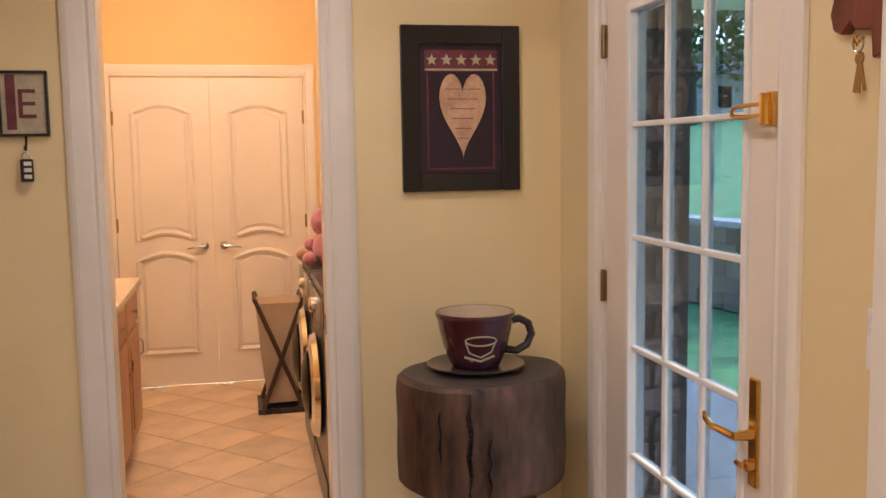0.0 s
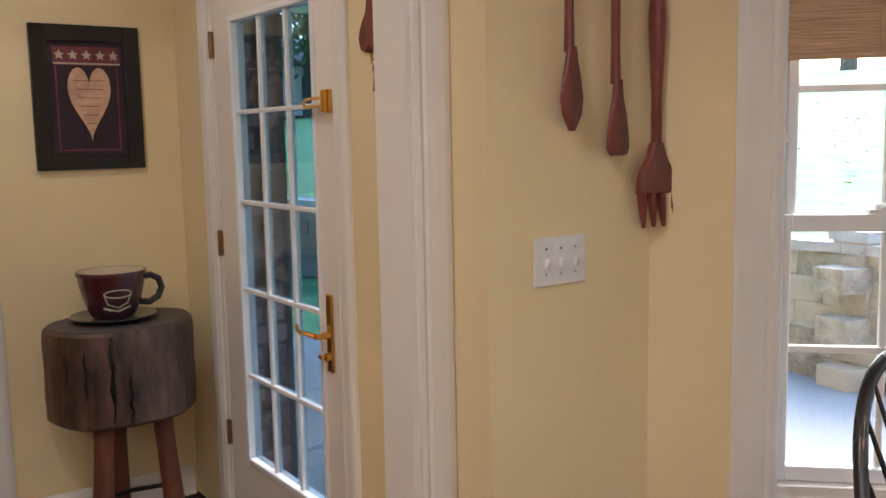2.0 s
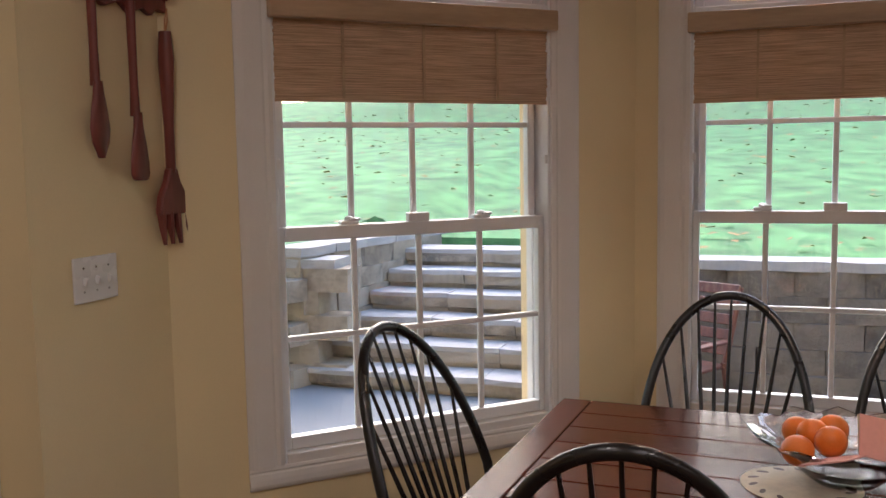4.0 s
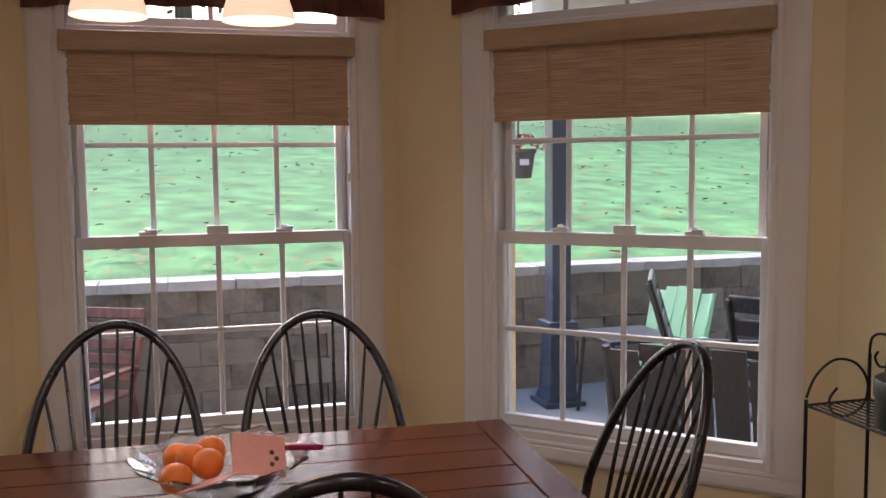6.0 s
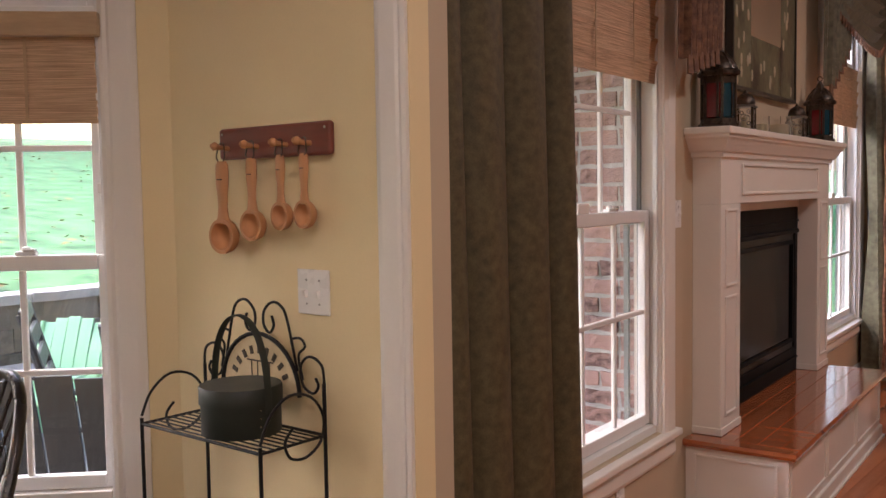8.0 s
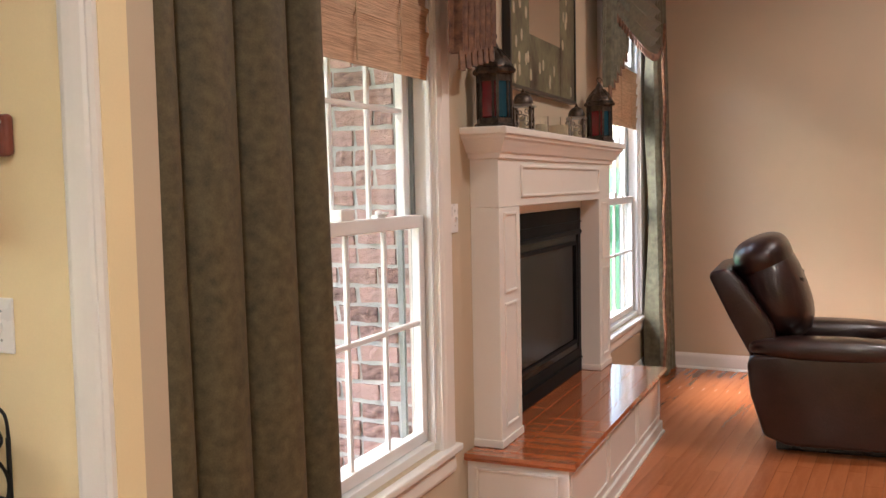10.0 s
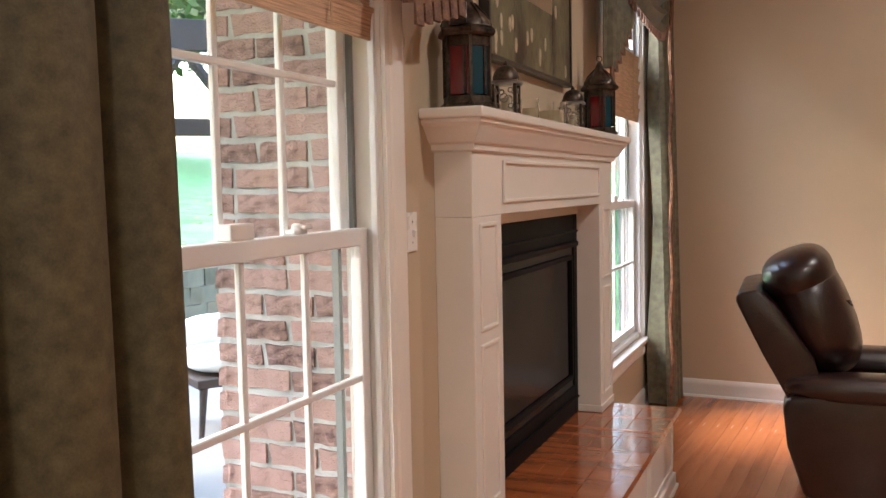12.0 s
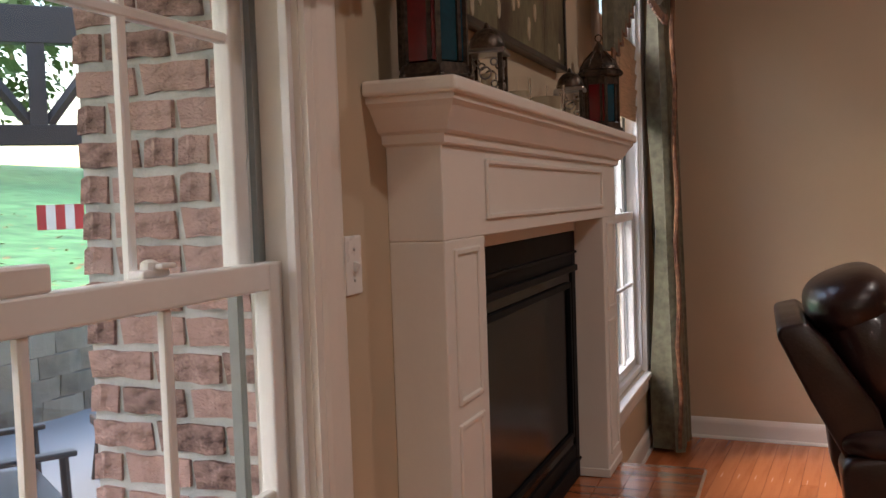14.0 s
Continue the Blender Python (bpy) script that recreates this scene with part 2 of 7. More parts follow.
GREENPLASTIC = mat("mint_green_chair_plastic", (0.34, 0.62, 0.36), 0.45, vary=0.08, bump=0.03)
OUTBLACK = mat("black_patio_chair_metal", (0.025, 0.026, 0.03), 0.38, vary=0.2, bump=0.05)
GREYPOT = mat("grey_planter_plastic", (0.13, 0.115, 0.11), 0.6, vary=0.15)
PINKPLANT = mat("dusty_pink_foliage", (0.34, 0.13, 0.11), 0.7, vary=0.4, scale=20, bump=0.1)
WHITECUSHION = mat("white_cushion_cloth", (0.70, 0.69, 0.66), 0.85, vary=0.06, fine=200, bump=0.2)
FLAGRED = mat("red_flag_cloth", (0.45, 0.05, 0.05), 0.7)
FRAMEBLACK = mat("black_picture_frame", (0.007, 0.005, 0.006), 0.32, vary=0.25, fine=60, bump=0.06, coat=0.2)
MATNAVY = mat("dark_plum_picture_mat", (0.022, 0.010, 0.022), 0.4, vary=0.3)
PRINTRED = mat("faded_red_print", (0.15, 0.03, 0.045), 0.5, vary=0.4, scale=25)
PRINTPEACH = mat("aged_peach_print", (0.55, 0.32, 0.20), 0.55, vary=0.25, scale=14, fine=90, tint=(0.62, 0.40, 0.27))
PRINTCREAM = mat("aged_cream_print", (0.48, 0.42, 0.30), 0.6, vary=0.25, scale=20)
LANTERNMETAL = mat("blackened_pierced_brass", (0.028, 0.022, 0.019), 0.38, metal=0.7, vary=0.6, scale=30, fine=120, bump=0.4, tint=(0.08, 0.06, 0.045))
REDGLASS = mat("deep_red_lantern_glass", (0.16, 0.006, 0.010), 0.12, vary=0.4, bump=0.05, coat=0.6)
BLUEGLASS = mat("teal_lantern_glass", (0.005, 0.055, 0.085), 0.12, vary=0.4, bump=0.05, coat=0.6)
CLEARGLASS = glass_mat("clear_tumbler_glass")
CANDLEWAX = mat("ivory_candle_wax", (0.72, 0.64, 0.46), 0.5, vary=0.05)
MIRROR = mat("mirror_glass", (0.86, 0.84, 0.80), 0.03, metal=1.0, vary=0.0, bump=0.0)
MOSAIC = mat("mottled_wood_mirror_frame", (0.12, 0.055, 0.03), 0.42, vary=0.7, scale=7, fine=50, stretch=(1, 3, 0.5), tint=(0.13, 0.13, 0.07), bump=0.15)
BOX_GREEN = mat("dark_green_painted_box", (0.018, 0.024, 0.018), 0.5, vary=0.2, scale=9, bump=0.06)
CREAMBOARD = mat("cream_sign_board", (0.62, 0.50, 0.30), 0.6, vary=0.1)
INK = mat("dark_sign_ink", (0.05, 0.035, 0.02), 0.6)
ORANGE = mat("orange_peel", (0.75, 0.19, 0.015), 0.4, vary=0.12, fine=260, bump=0.3, dist=0.002)
CUTGLASS = glass_mat("cut_glass_bowl", (0.93, 0.95, 0.95), 0.04, 1.5)
PINKCARD = mat("pink_card_paper", (0.74, 0.36, 0.30), 0.6, vary=0.08)
MAGENTA = mat("magenta_packet", (0.30, 0.02, 0.09), 0.35, vary=0.1)
DOILY = mat("printed_cream_mat", (0.58, 0.52, 0.40), 0.7, vary=0.15, scale=20)
PLUSHPINK = mat("faded_pink_plush", (0.40, 0.15, 0.20), 0.9, vary=0.4, scale=18, fine=150, bump=0.5, sheen=0.4)
PLUSHTAN = mat("tan_plush", (0.40, 0.24, 0.14), 0.9, vary=0.3, scale=18, fine=150, bump=0.5, sheen=0.4)
CANVAS = mat("beige_canvas_bag", (0.42, 0.32, 0.22), 0.85, vary=0.12, fine=220, bump=0.3)
DARKSTRAP = mat("dark_brown_leather_strap", (0.06, 0.03, 0.02), 0.5)
SHADEGLASS = glow("lit_frosted_shade", (1.0, 0.72, 0.42), 1.9)
CANGLOW = glow("lit_downlight", (1.0, 0.75, 0.5), 6.0)
FARHOUSE = mat("pale_house_siding", (0.55, 0.54, 0.52), 0.8, vary=0.08, scale=1)
FARROOF = mat("grey_roof_shingle", (0.16, 0.16, 0.17), 0.9, vary=0.15, scale=2)
REDSEAT = mat("dark_red_stool_seat", (0.12, 0.018, 0.015), 0.25, vary=0.2, coat=0.3)

# ---- building helpers ----


def box(bm, x0, y0, z0, x1, y1, z1, m=None):
    """Adds a box between two corners to bm, through the matrix m if given."""
    vs = [bm.verts.new((x, y, z)) for x in (x0, x1) for y in (y0, y1) for z in (z0, z1)]
    if m is not None:
        for v in vs:
            v.co = m @ v.co
    for q in ((0, 1, 3, 2), (4, 6, 7, 5), (0, 4, 5, 1), (2, 3, 7, 6), (0, 2, 6, 4), (1, 5, 7, 3)):
        bm.faces.new([vs[i] for i in q])
    return vs


def soften(bm, width, segments=2):
    bmesh.ops.recalc_face_normals(bm, faces=bm.faces)
    bmesh.ops.bevel(bm, geom=[e for e in bm.edges if e.is_manifold and e.calc_face_angle(0) > 0.4], offset=width, segments=segments, profile=0.5, affect="EDGES", clamp_overlap=True)
    return bm


def bb(x0, y0, z0, x1, y1, z1, bevel=0.0, segments=2):
    bm = bmesh.new()
    box(bm, x0, y0, z0, x1, y1, z1)
    if bevel:
        soften(bm, bevel, segments)
    return bm


def ring_loft(rings, closed_ends=True):
    """A skin over rings of equal point counts."""
    bm = bmesh.new()
    rows = [[bm.verts.new(p) for p in r] for r in rings]
    n = len(rows[0])
    for a, b in zip(rows, rows[1:]):
        for i in range(n):
            bm.faces.new((a[i], a[(i + 1) % n], b[(i + 1) % n], b[i]))
    if closed_ends:
        bm.faces.new(list(reversed(rows[0])))
        bm.faces.new(rows[-1])
    bmesh.ops.recalc_face_normals(bm, faces=bm.faces)
    return bm


def lathe(profile, n=24, sx=1.0, sy=1.0, ends=True):
    """Turned from (radius, height) pairs."""
    return ring_loft([[(r * sx * math.cos(2 * math.pi * i / n), r * sy * math.sin(2 * math.pi * i / n), z) for i in range(n)] for r, z in profile], ends)


def tube(points, radius, n=8, closed=False, taper=None, flat=1.0):
    """A round bar along points; taper: the radius's factor at each point."""
    pts = [Vector(p) for p in points]
    rings, up = [], None
    count = len(pts)
    for i, p in enumerate(pts):
        if closed:
            d = pts[(i + 1) % count] - pts[i - 1]
        else:
            d = pts[min(i + 1, count - 1)] - pts[max(i - 1, 0)]
        d.normalize()
        if up is None:
            up = Vector((0, 0, 1)) if abs(d.z) < 0.9 else Vector((1, 0, 0))
        side = d.cross(up)
        if side.length < 1e-4:
            side = d.cross(Vector((0, 1, 0)))
        side.normalize()
        up = side.cross(d).normalized()
        r = radius * (taper[i] if taper else 1.0)
        rings.append([p + side * (r * math.cos(2 * math.pi * k / n)) + up * (r * flat * math.sin(2 * math.pi * k / n)) for k in range(n)])
    if closed:
        rings.append(rings[0])
        bm = bmesh.new()
        rows = [[bm.verts.new(q) for q in r] for r in rings[:-1]]
        rows.append(rows[0])
        for a, b in zip(rows, rows[1:]):
            for i in range(n):
                bm.faces.new((a[i], a[(i + 1) % n], b[(i + 1) % n], b[i]))
        bmesh.ops.recalc_face_normals(bm, faces=bm.faces)
        return bm
    return ring_loft(rings)


def extrude_xz(outline, y0, y1, bevel=0.0):
    """A flat plate with an (x, z) outline between two depths."""
    bm = bmesh.new()
    a = [bm.verts.new((x, y0, z)) for x, z in outline]
    b = [bm.verts.new((x, y1, z)) for x, z in outline]
    bm.faces.new(a)
    bm.faces.new(list(reversed(b)))
    n = len(a)
    for i in range(n):
        bm.faces.new((a[i], b[i], b[(i + 1) % n], a[(i + 1) % n]))
    bmesh.ops.recalc_face_normals(bm, faces=bm.faces)
    if bevel:
        soften(bm, bevel, 1)
    return bm


def ellipsoid(rx, ry, rz, u=16, v=10, z=0.0):
    prof = [(max(0.001, math.sin(math.pi * k / v)), -math.cos(math.pi * k / v)) for k in range(v + 1)]
    return ring_loft([[(rx * r * math.cos(2 * math.pi * i / u), ry * r * math.sin(2 * math.pi * i / u), z + rz * h) for i in range(u)] for r, h in prof])


def shift(bm, m):
    bm.transform(m)
    return bm


def join(*bms):
    out = bmesh.new()
    for b in bms:
        me = bpy.data.meshes.new("piece")
        b.to_mesh(me)
        out.from_mesh(me)
        bpy.data.meshes.remove(me)
        b.free()
    return out


def mesh_of(name, bm, material, smooth=False):
    me = bpy.data.meshes.new(name)
    bm.to_mesh(me)
    bm.free()
    me.materials.append(material)
    if smooth:
        me.polygons.foreach_set("use_smooth", [True] * len(me.polygons))
        me.set_sharp_from_angle(angle=radians(40))
    return me


def part(name, bm, material, parent, label="", smooth=False, m=None):
    """One mesh object under a thing or under a part."""
    ob = new(name, mesh_of(name, bm, material, smooth))
    ob.parent = parent
    if m is not None:
        ob.matrix_basis = m
    return tagged(ob, label)


def thing(name, label, category, m=None, group="", kind=""):
    ob = new(name)
    ob.empty_display_size = 0.1
    if m is not None:
        ob.matrix_basis = m
    return tagged(ob, label, category, group, kind)


def solid(name, bm, material, label, category, m=None, group="", kind="", smooth=False):
    ob = new(name, mesh_of(name, bm, material, smooth))
    if m is not None:
        ob.matrix_basis = m
    return tagged(ob, label, category, group, kind)


def pieces(name, me, parent, places):
    """Alike pieces, each an object of its own on one mesh."""
    for m in places:
        ob = new(name, me)
        ob.parent = parent
        ob.matrix_basis = m


def wall(name, p, q, z0, z1, thick, openings, material, label):
    """A wall whose room face runs from p to q, thickening to the left of that way; openings: (from, to, bottom, top)."""
    p, q = Vector((*p, 0)), Vector((*q, 0))
    length = (q - p).length
    d = (q - p).normalized()
    left = Vector((-d.y, d.x, 0))
    m = Matrix(((d.x, left.x, 0, p.x), (d.y, left.y, 0, p.y), (0, 0, 1, 0), (0, 0, 0, 1)))
    bm = bmesh.new()
    at = 0.0
    for a, b, lo, hi in sorted(openings):
        if a > at:
            box(bm, at, 0, z0, a, thick, z1, m)
        if lo > z0:
            box(bm, a, 0, z0, b, thick, lo, m)
        if hi < z1:
            box(bm, a, 0, hi, b, thick, z1, m)
        at = b
    if at < length:
        box(bm, at, 0, z0, length, thick, z1, m)
    bmesh.ops.recalc_face_normals(bm, faces=bm.faces)
    return solid(name, bm, material, label, "wall", kind="structure")


# ---- the rooms ----
NOOK_TOP, LIVING_TOP = 2.74, 3.4
XW, SUM = 3.17, 3.835            # the bay's straight wall and the reach of its slanted walls
YF, YL = 1.26, -2.31             # the nook's north and south walls
A = (SUM - (YF - YC), YF)
B = (XW, YC + SUM - XW)
C = (XW, YC - SUM + XW)
D = (SUM - (YC - YL), YL)
W1, W2, W3 = (2.57, 0.691), (3.17, -0.585), (2.57, -1.841)
HALF = 0.47                     # half a bay window
WIDE = (1.055, 1.05, 1.015)     # how much wider each of the three is


def along(p, c):
    return (Vector(c) - Vector(p)).length


TH = 0.22
wall("wall_bay_north", (1.476, YF), A, 0, NOOK_TOP, 0.15, [], YELLOW, "pale yellow painted nook wall behind the carved utensils")
wall("wall_bay_northeast", A, B, 0, NOOK_TOP, TH, [(along(A, W1) - HALF * WIDE[0], along(A, W1) + HALF * WIDE[0], 0.565, 2.5)], YELLOW, "pale yellow slanted bay wall with a window")
wall("wall_bay_east", B, C, 0, NOOK_TOP, TH, [(along(B, W2) - HALF * WIDE[1], along(B, W2) + HALF * WIDE[1], 0.565, 2.5)], YELLOW, "pale yellow bay wall with a window")
wall("wall_bay_southeast", C, D, 0, NOOK_TOP, TH, [(along(C, W3) - HALF * WIDE[2], along(C, W3) + HALF * WIDE[2], 0.565, 2.5)], YELLOW, "pale yellow slanted bay wall with a window")
wall("wall_bay_south", D, (1.18, YL), 0, NOOK_TOP, 0.07, [], YELLOW, "pale yellow wall with the ladle rack")
wall("wall_partition", (-3.2, 1.40), (1.476, 1.40), 0, NOOK_TOP, 0.13, [(2.5, 4.575, 0, 2.45)], YELLOW, "pale yellow partition wall with a cased opening")
wall("wall_hall_east", (1.557, 3.435), (1.557, 1.53), 0, NOOK_TOP, 0.07, [(0.375, 1.36, 0, 2.1)], YELLOW, "pale yellow hall wall with a glazed door")
wall("wall_hall_north", (-1.3, 3.435), (1.557, 3.435), 0, NOOK_TOP, 0.12, [(1.32, 2.04, 0, 2.1)], YELLOW, "pale yellow hall wall with a cased doorway")
wall("wall_hall_west", (-1.3, 1.53), (-1.3, 3.435), 0, NOOK_TOP, 0.12, [], YELLOW, "pale yellow hall wall")
wall("wall_laundry_north", (-0.75, 6.67), (1.48, 6.67), 0, NOOK_TOP, 0.12, [(0.402, 1.642, 0, 2.07)], LAUNDRY, "golden yellow laundry wall around the closet doors")
wall("wall_laundry_east", (1.48, 6.67), (1.48, 3.555), 0, NOOK_TOP, 0.1, [], LAUNDRY, "golden yellow laundry wall")
wall("wall_laundry_west", (-0.75, 3.555), (-0.75, 6.67), 0, NOOK_TOP, 0.12, [], LAUNDRY, "golden yellow laundry wall")
wall("wall_closet_back", (-0.75, 7.4), (1.48, 7.4), 0, NOOK_TOP, 0.1, [], LAUNDRY, "closet back wall")
wall("wall_kitchen_west", (-3.2, YL), (-3.2, 1.40), 0, NOOK_TOP, 0.12, [], YELLOW, "pale yellow kitchen wall")
wall("wall_kitchen_south", (1.18, YL), (-3.2, YL), 0, NOOK_TOP, 0.07, [(0.0, 3.2, 0, 2.45)], YELLOW, "pale yellow wall above the living room opening")
XL, YS = 1.477, -8.4
wall("wall_living_north", (-4.2, -2.45), (1.40, -2.45), 0, LIVING_TOP, 0.07, [(2.18, 5.38, 0, 2.45)], TAUPE, "taupe living room wall around the opening")
W4, W5 = (XL, -3.56), (XL, -7.40)
wall("wall_living_east", (XL, -2.38), (XL, YS - 0.12), 0, LIVING_TOP, 0.12, [(0.575, 1.785, 0.47, 2.75), (4.415, 5.625, 0.47, 2.75)], TAUPE, "taupe living room wall with two tall windows")
wall("wall_living_south", (XL + 0.5, YS), (-4.2, YS), 0, LIVING_TOP, 0.15, [], TAUPE, "taupe living room wall")
wall("wall_living_west", (-4.2, YS), (-4.2, -2.38), 0, LIVING_TOP, 0.15, [], TAUPE, "taupe living room wall")
solid("ceiling", join(bb(-3.4, -2.4, NOOK_TOP, 3.4, 1.5, NOOK_TOP + 0.1), bb(-1.5, 1.5, NOOK_TOP, 1.8, 7.6, NOOK_TOP + 0.1)), CEIL, "white painted ceiling", "ceiling", kind="structure")
solid("ceiling_living", bb(-4.4, -8.6, LIVING_TOP, 2.0, -2.38, LIVING_TOP + 0.1), CEIL, "white painted living room ceiling", "ceiling", kind="structure")
bay_slab = ring_loft([[(1.5, -2.38, z), (D[0], -2.38, z), (D[0] + 0.1, D[1], z), (C[0] + 0.1, C[1], z), (B[0] + 0.1, B[1], z), (A[0] + 0.1, A[1], z), (1.5, YF, z)] for z in (-0.12, -0.012)])
solid("floor", join(bb(-3.4, -2.38, -0.12, 1.5, 3.5, -0.012), bay_slab), FLOORGAP, "wooden kitchen and hall floor", "floor", kind="structure")
FLOOR_LAUNDRY = solid("floor_laundry", bb(-0.9, 3.5, -0.12, 1.6, 7.5, -0.006), GROUT, "beige diagonal tile floor", "floor", kind="structure")
FLOOR_LIVING = solid("floor_living", ring_loft([[(-4.4, -8.6, z), (1.86, -8.6, z), (1.43, -2.38, z), (-4.4, -2.38, z)] for z in (-0.12, -0.004)]), FLOORGAP, "glossy reddish hardwood floor", "floor", kind="structure")


def casing_profile_bar(length, width, thick):
    """A moulded trim bar along x, its back on y = 0, facing -y, lying from z = 0 up to its width."""
    prof = [(0, 0), (0, thick * 0.55), (width * 0.12, thick * 0.75), (width * 0.22, thick * 0.55), (width * 0.3, thick * 0.8), (width * 0.55, thick * 0.95), (width * 0.78, thick), (width * 0.9, thick * 0.85), (width, thick * 0.6), (width, 0)]
    return ring_loft([[(x, -t, z) for z, t in prof] for x in (0, length)])


def upright(x, z0, z1, width, thick, flip):
    """A moulded upright, its inner edge at x; flip: widening to the left."""
    bm = casing_profile_bar(z1 - z0, width, thick)
    s = -1 if flip else 1
    m = Matrix(((0, 0, s, x), (0, 1, 0, 0), (1, 0, 0, z0), (0, 0, 0, 1)))
    bm.transform(m)
    bmesh.ops.recalc_face_normals(bm, faces=bm.faces)
    return bm


def frame_of_four(x0, x1, z0, z1, w, y0, y1, wb=None, wt=None):
    """Four bars around an opening, each outer size given."""
    wb, wt = wb or w, wt or w
    return {"left": (x0, y0, z0, x0 + w, y1, z1), "right": (x1 - w, y0, z0, x1, y1, z1), "bottom": (x0 + w, y0, z0, x1 - w, y1, z0 + wb), "top": (x0 + w, y0, z1 - wt, x1 - w, y1, z1)}


def sash(parent, name, half, z0, z1, y, stile, rail_lo, rail_hi, cols, bars, depth=0.034):
    """A glazed sash with its bars: glass, stiles, rails and muntins."""
    holder = part(name, bb(-half, y, z0, -half + stile, y + depth, z1, 0.004), VINYL, parent)
    part("stile", bb(half - stile, y, z0, half, y + depth, z1, 0.004), VINYL, holder)
    part("rail", bb(-half + stile, y - 0.002, z0, half - stile, y + depth, z0 + rail_lo, 0.004), VINYL, holder)
    part("rail", bb(-half + stile, y - 0.002, z1 - rail_hi, half - stile, y + depth, z1, 0.004), VINYL, holder)
    g0, g1 = z0 + rail_lo, z1 - rail_hi
    pane = part("pane", bb(-half + stile, y + depth * 0.5 - 0.002, g0, half - stile, y + depth * 0.5 + 0.002, g1), PANE, holder, "clear window glass")
    pane.visible_shadow = False
    w = half - stile
    for k in range(1, cols):
        x = -w + 2 * w * k / cols
        part("muntin", bb(x - 0.009, y + 0.006, g0, x + 0.009, y + depth - 0.012, g1, 0.003, 1), VINYL, holder)
    for z in bars:
        part("muntin", bb(-w, y + 0.004, z - 0.009, w, y + depth - 0.010, z + 0.009, 0.003, 1), VINYL, holder)
    return holder


def sash_lock(parent, x, y, z):
    b = part("sash_lock", join(bb(x - 0.03, y, z, x + 0.03, y + 0.03, z + 0.012, 0.004), shift(lathe([(0.014, 0), (0.013, 0.012), (0.006, 0.016)], 12), pose(x, y + 0.014, z + 0.010)), bb(x - 0.004, y - 0.012, z + 0.012, x + 0.03, y + 0.016, z + 0.02, 0.003)), VINYL, parent)
    return b


def bamboo_blind(parent, half, z0, z1, y):
    blind = part("bamboo_blind", bb(-half, y, z0, half, y + 0.006, z0 + 0.012), BAMBOO, parent, "woven bamboo roman blind, half raised")
    z, k = z0 + 0.010, 0
    rnd = random.Random(5)
    slats = []
    while z < z1 - 0.003:
        h = rnd.choice((0.006, 0.007, 0.009, 0.010))
        off = -0.012 * (((z - z0) % 0.085) / 0.085) ** 2
        slats.append(bb(-half + rnd.uniform(0, 0.004), y + off, z, half - rnd.uniform(0, 0.004), y + off + 0.004, z + h - (-0.0006 if rnd.random() < 0.96 else 0.0014)))
        z += h
    part("slats", join(*slats), BAMBOO, blind)
    for x in (-half * 0.55, half * 0.02, half * 0.58):
        part("cord", bb(x - 0.004, y - 0.0155, z0 + 0.01, x + 0.004, y - 0.0135, z1), HEADRAIL, blind)
    return blind


def nook_window(name, at, turn, label, wide):
    """A double-hung window with a transom above, seen from the room along +y."""
    w = thing(name, label, "window", pose(at[0], at[1], 0, 0, 0, turn) @ Matrix.Diagonal((wide, 1, 1, 1)), "bay windows", "structure")
    i, o = 0.462, 0.566
    for s in (1, -1):
        part("casing", upright(s * i, 0.575, 2.5, 0.104, 0.019, s < 0), TRIM, w)
    part("casing", shift(casing_profile_bar(2 * o, 0.09, 0.019), pose(-o, 0, 2.5)), TRIM, w)
    part("casing", shift(casing_profile_bar(2 * o, 0.068, 0.017), Matrix(((1, 0, 0, -o), (0, 1, 0, 0), (0, 0, -1, 0.575), (0, 0, 0, 1)))), TRIM, w)
    f = part("window_frame", bb(-0.47, 0.0, 0.565, -0.452, 0.15, 2.5, 0.003), VINYL, w)
    part("jamb", bb(0.452, 0.0, 0.565, 0.47, 0.15, 2.5, 0.003), VINYL, f)
    part("window_sill", bb(-0.452, -0.004, 0.565, 0.452, 0.16, 0.605, 0.004), TRIM, w)
    part("stop", bb(-0.452, 0.085, 0.605, -0.437, 0.10, 1.95, 0.002), VINYL, f)
    part("stop", bb(0.437, 0.085, 0.605, 0.452, 0.10, 1.95, 0.002), VINYL, f)
    lo = sash(w, "lower_sash", 0.451, 0.607, 1.302, 0.026, 0.022, 0.040, 0.044, 4, (0.955,))
    sash(w, "upper_sash", 0.437, 1.262, 1.94, 0.064, 0.024, 0.036, 0.045, 4, (1.615,))
    for x in (-0.225, 0.225):
        sash_lock(lo, x, 0.034, 1.302)
    part("sensor", bb(-0.036, 0.030, 1.302, 0.036, 0.056, 1.330, 0.003), PLASTIC, lo, "small white alarm sensor")
    part("transom_bar", bb(-0.452, 0.0, 1.94, 0.452, 0.12, 2.015, 0.004), VINYL, w)
    sash(w, "transom_sash", 0.452, 2.015, 2.5, 0.045, 0.030, 0.036, 0.04, 4, ())
    part("headrail", bb(-0.470, -0.042, 1.925, 0.470, -0.002, 1.992, 0.004), HEADRAIL, w, "pale wooden blind headrail")
    bamboo_blind(w, 0.452, 1.682, 1.93, 0.006)
    for s in (-1, 1):
        part("cord_stop", bb(s * 0.448 - 0.006, 0.002, 1.48, s * 0.448 + 0.006, 0.012, 1.51, 0.003), PLASTIC, w)
    return w


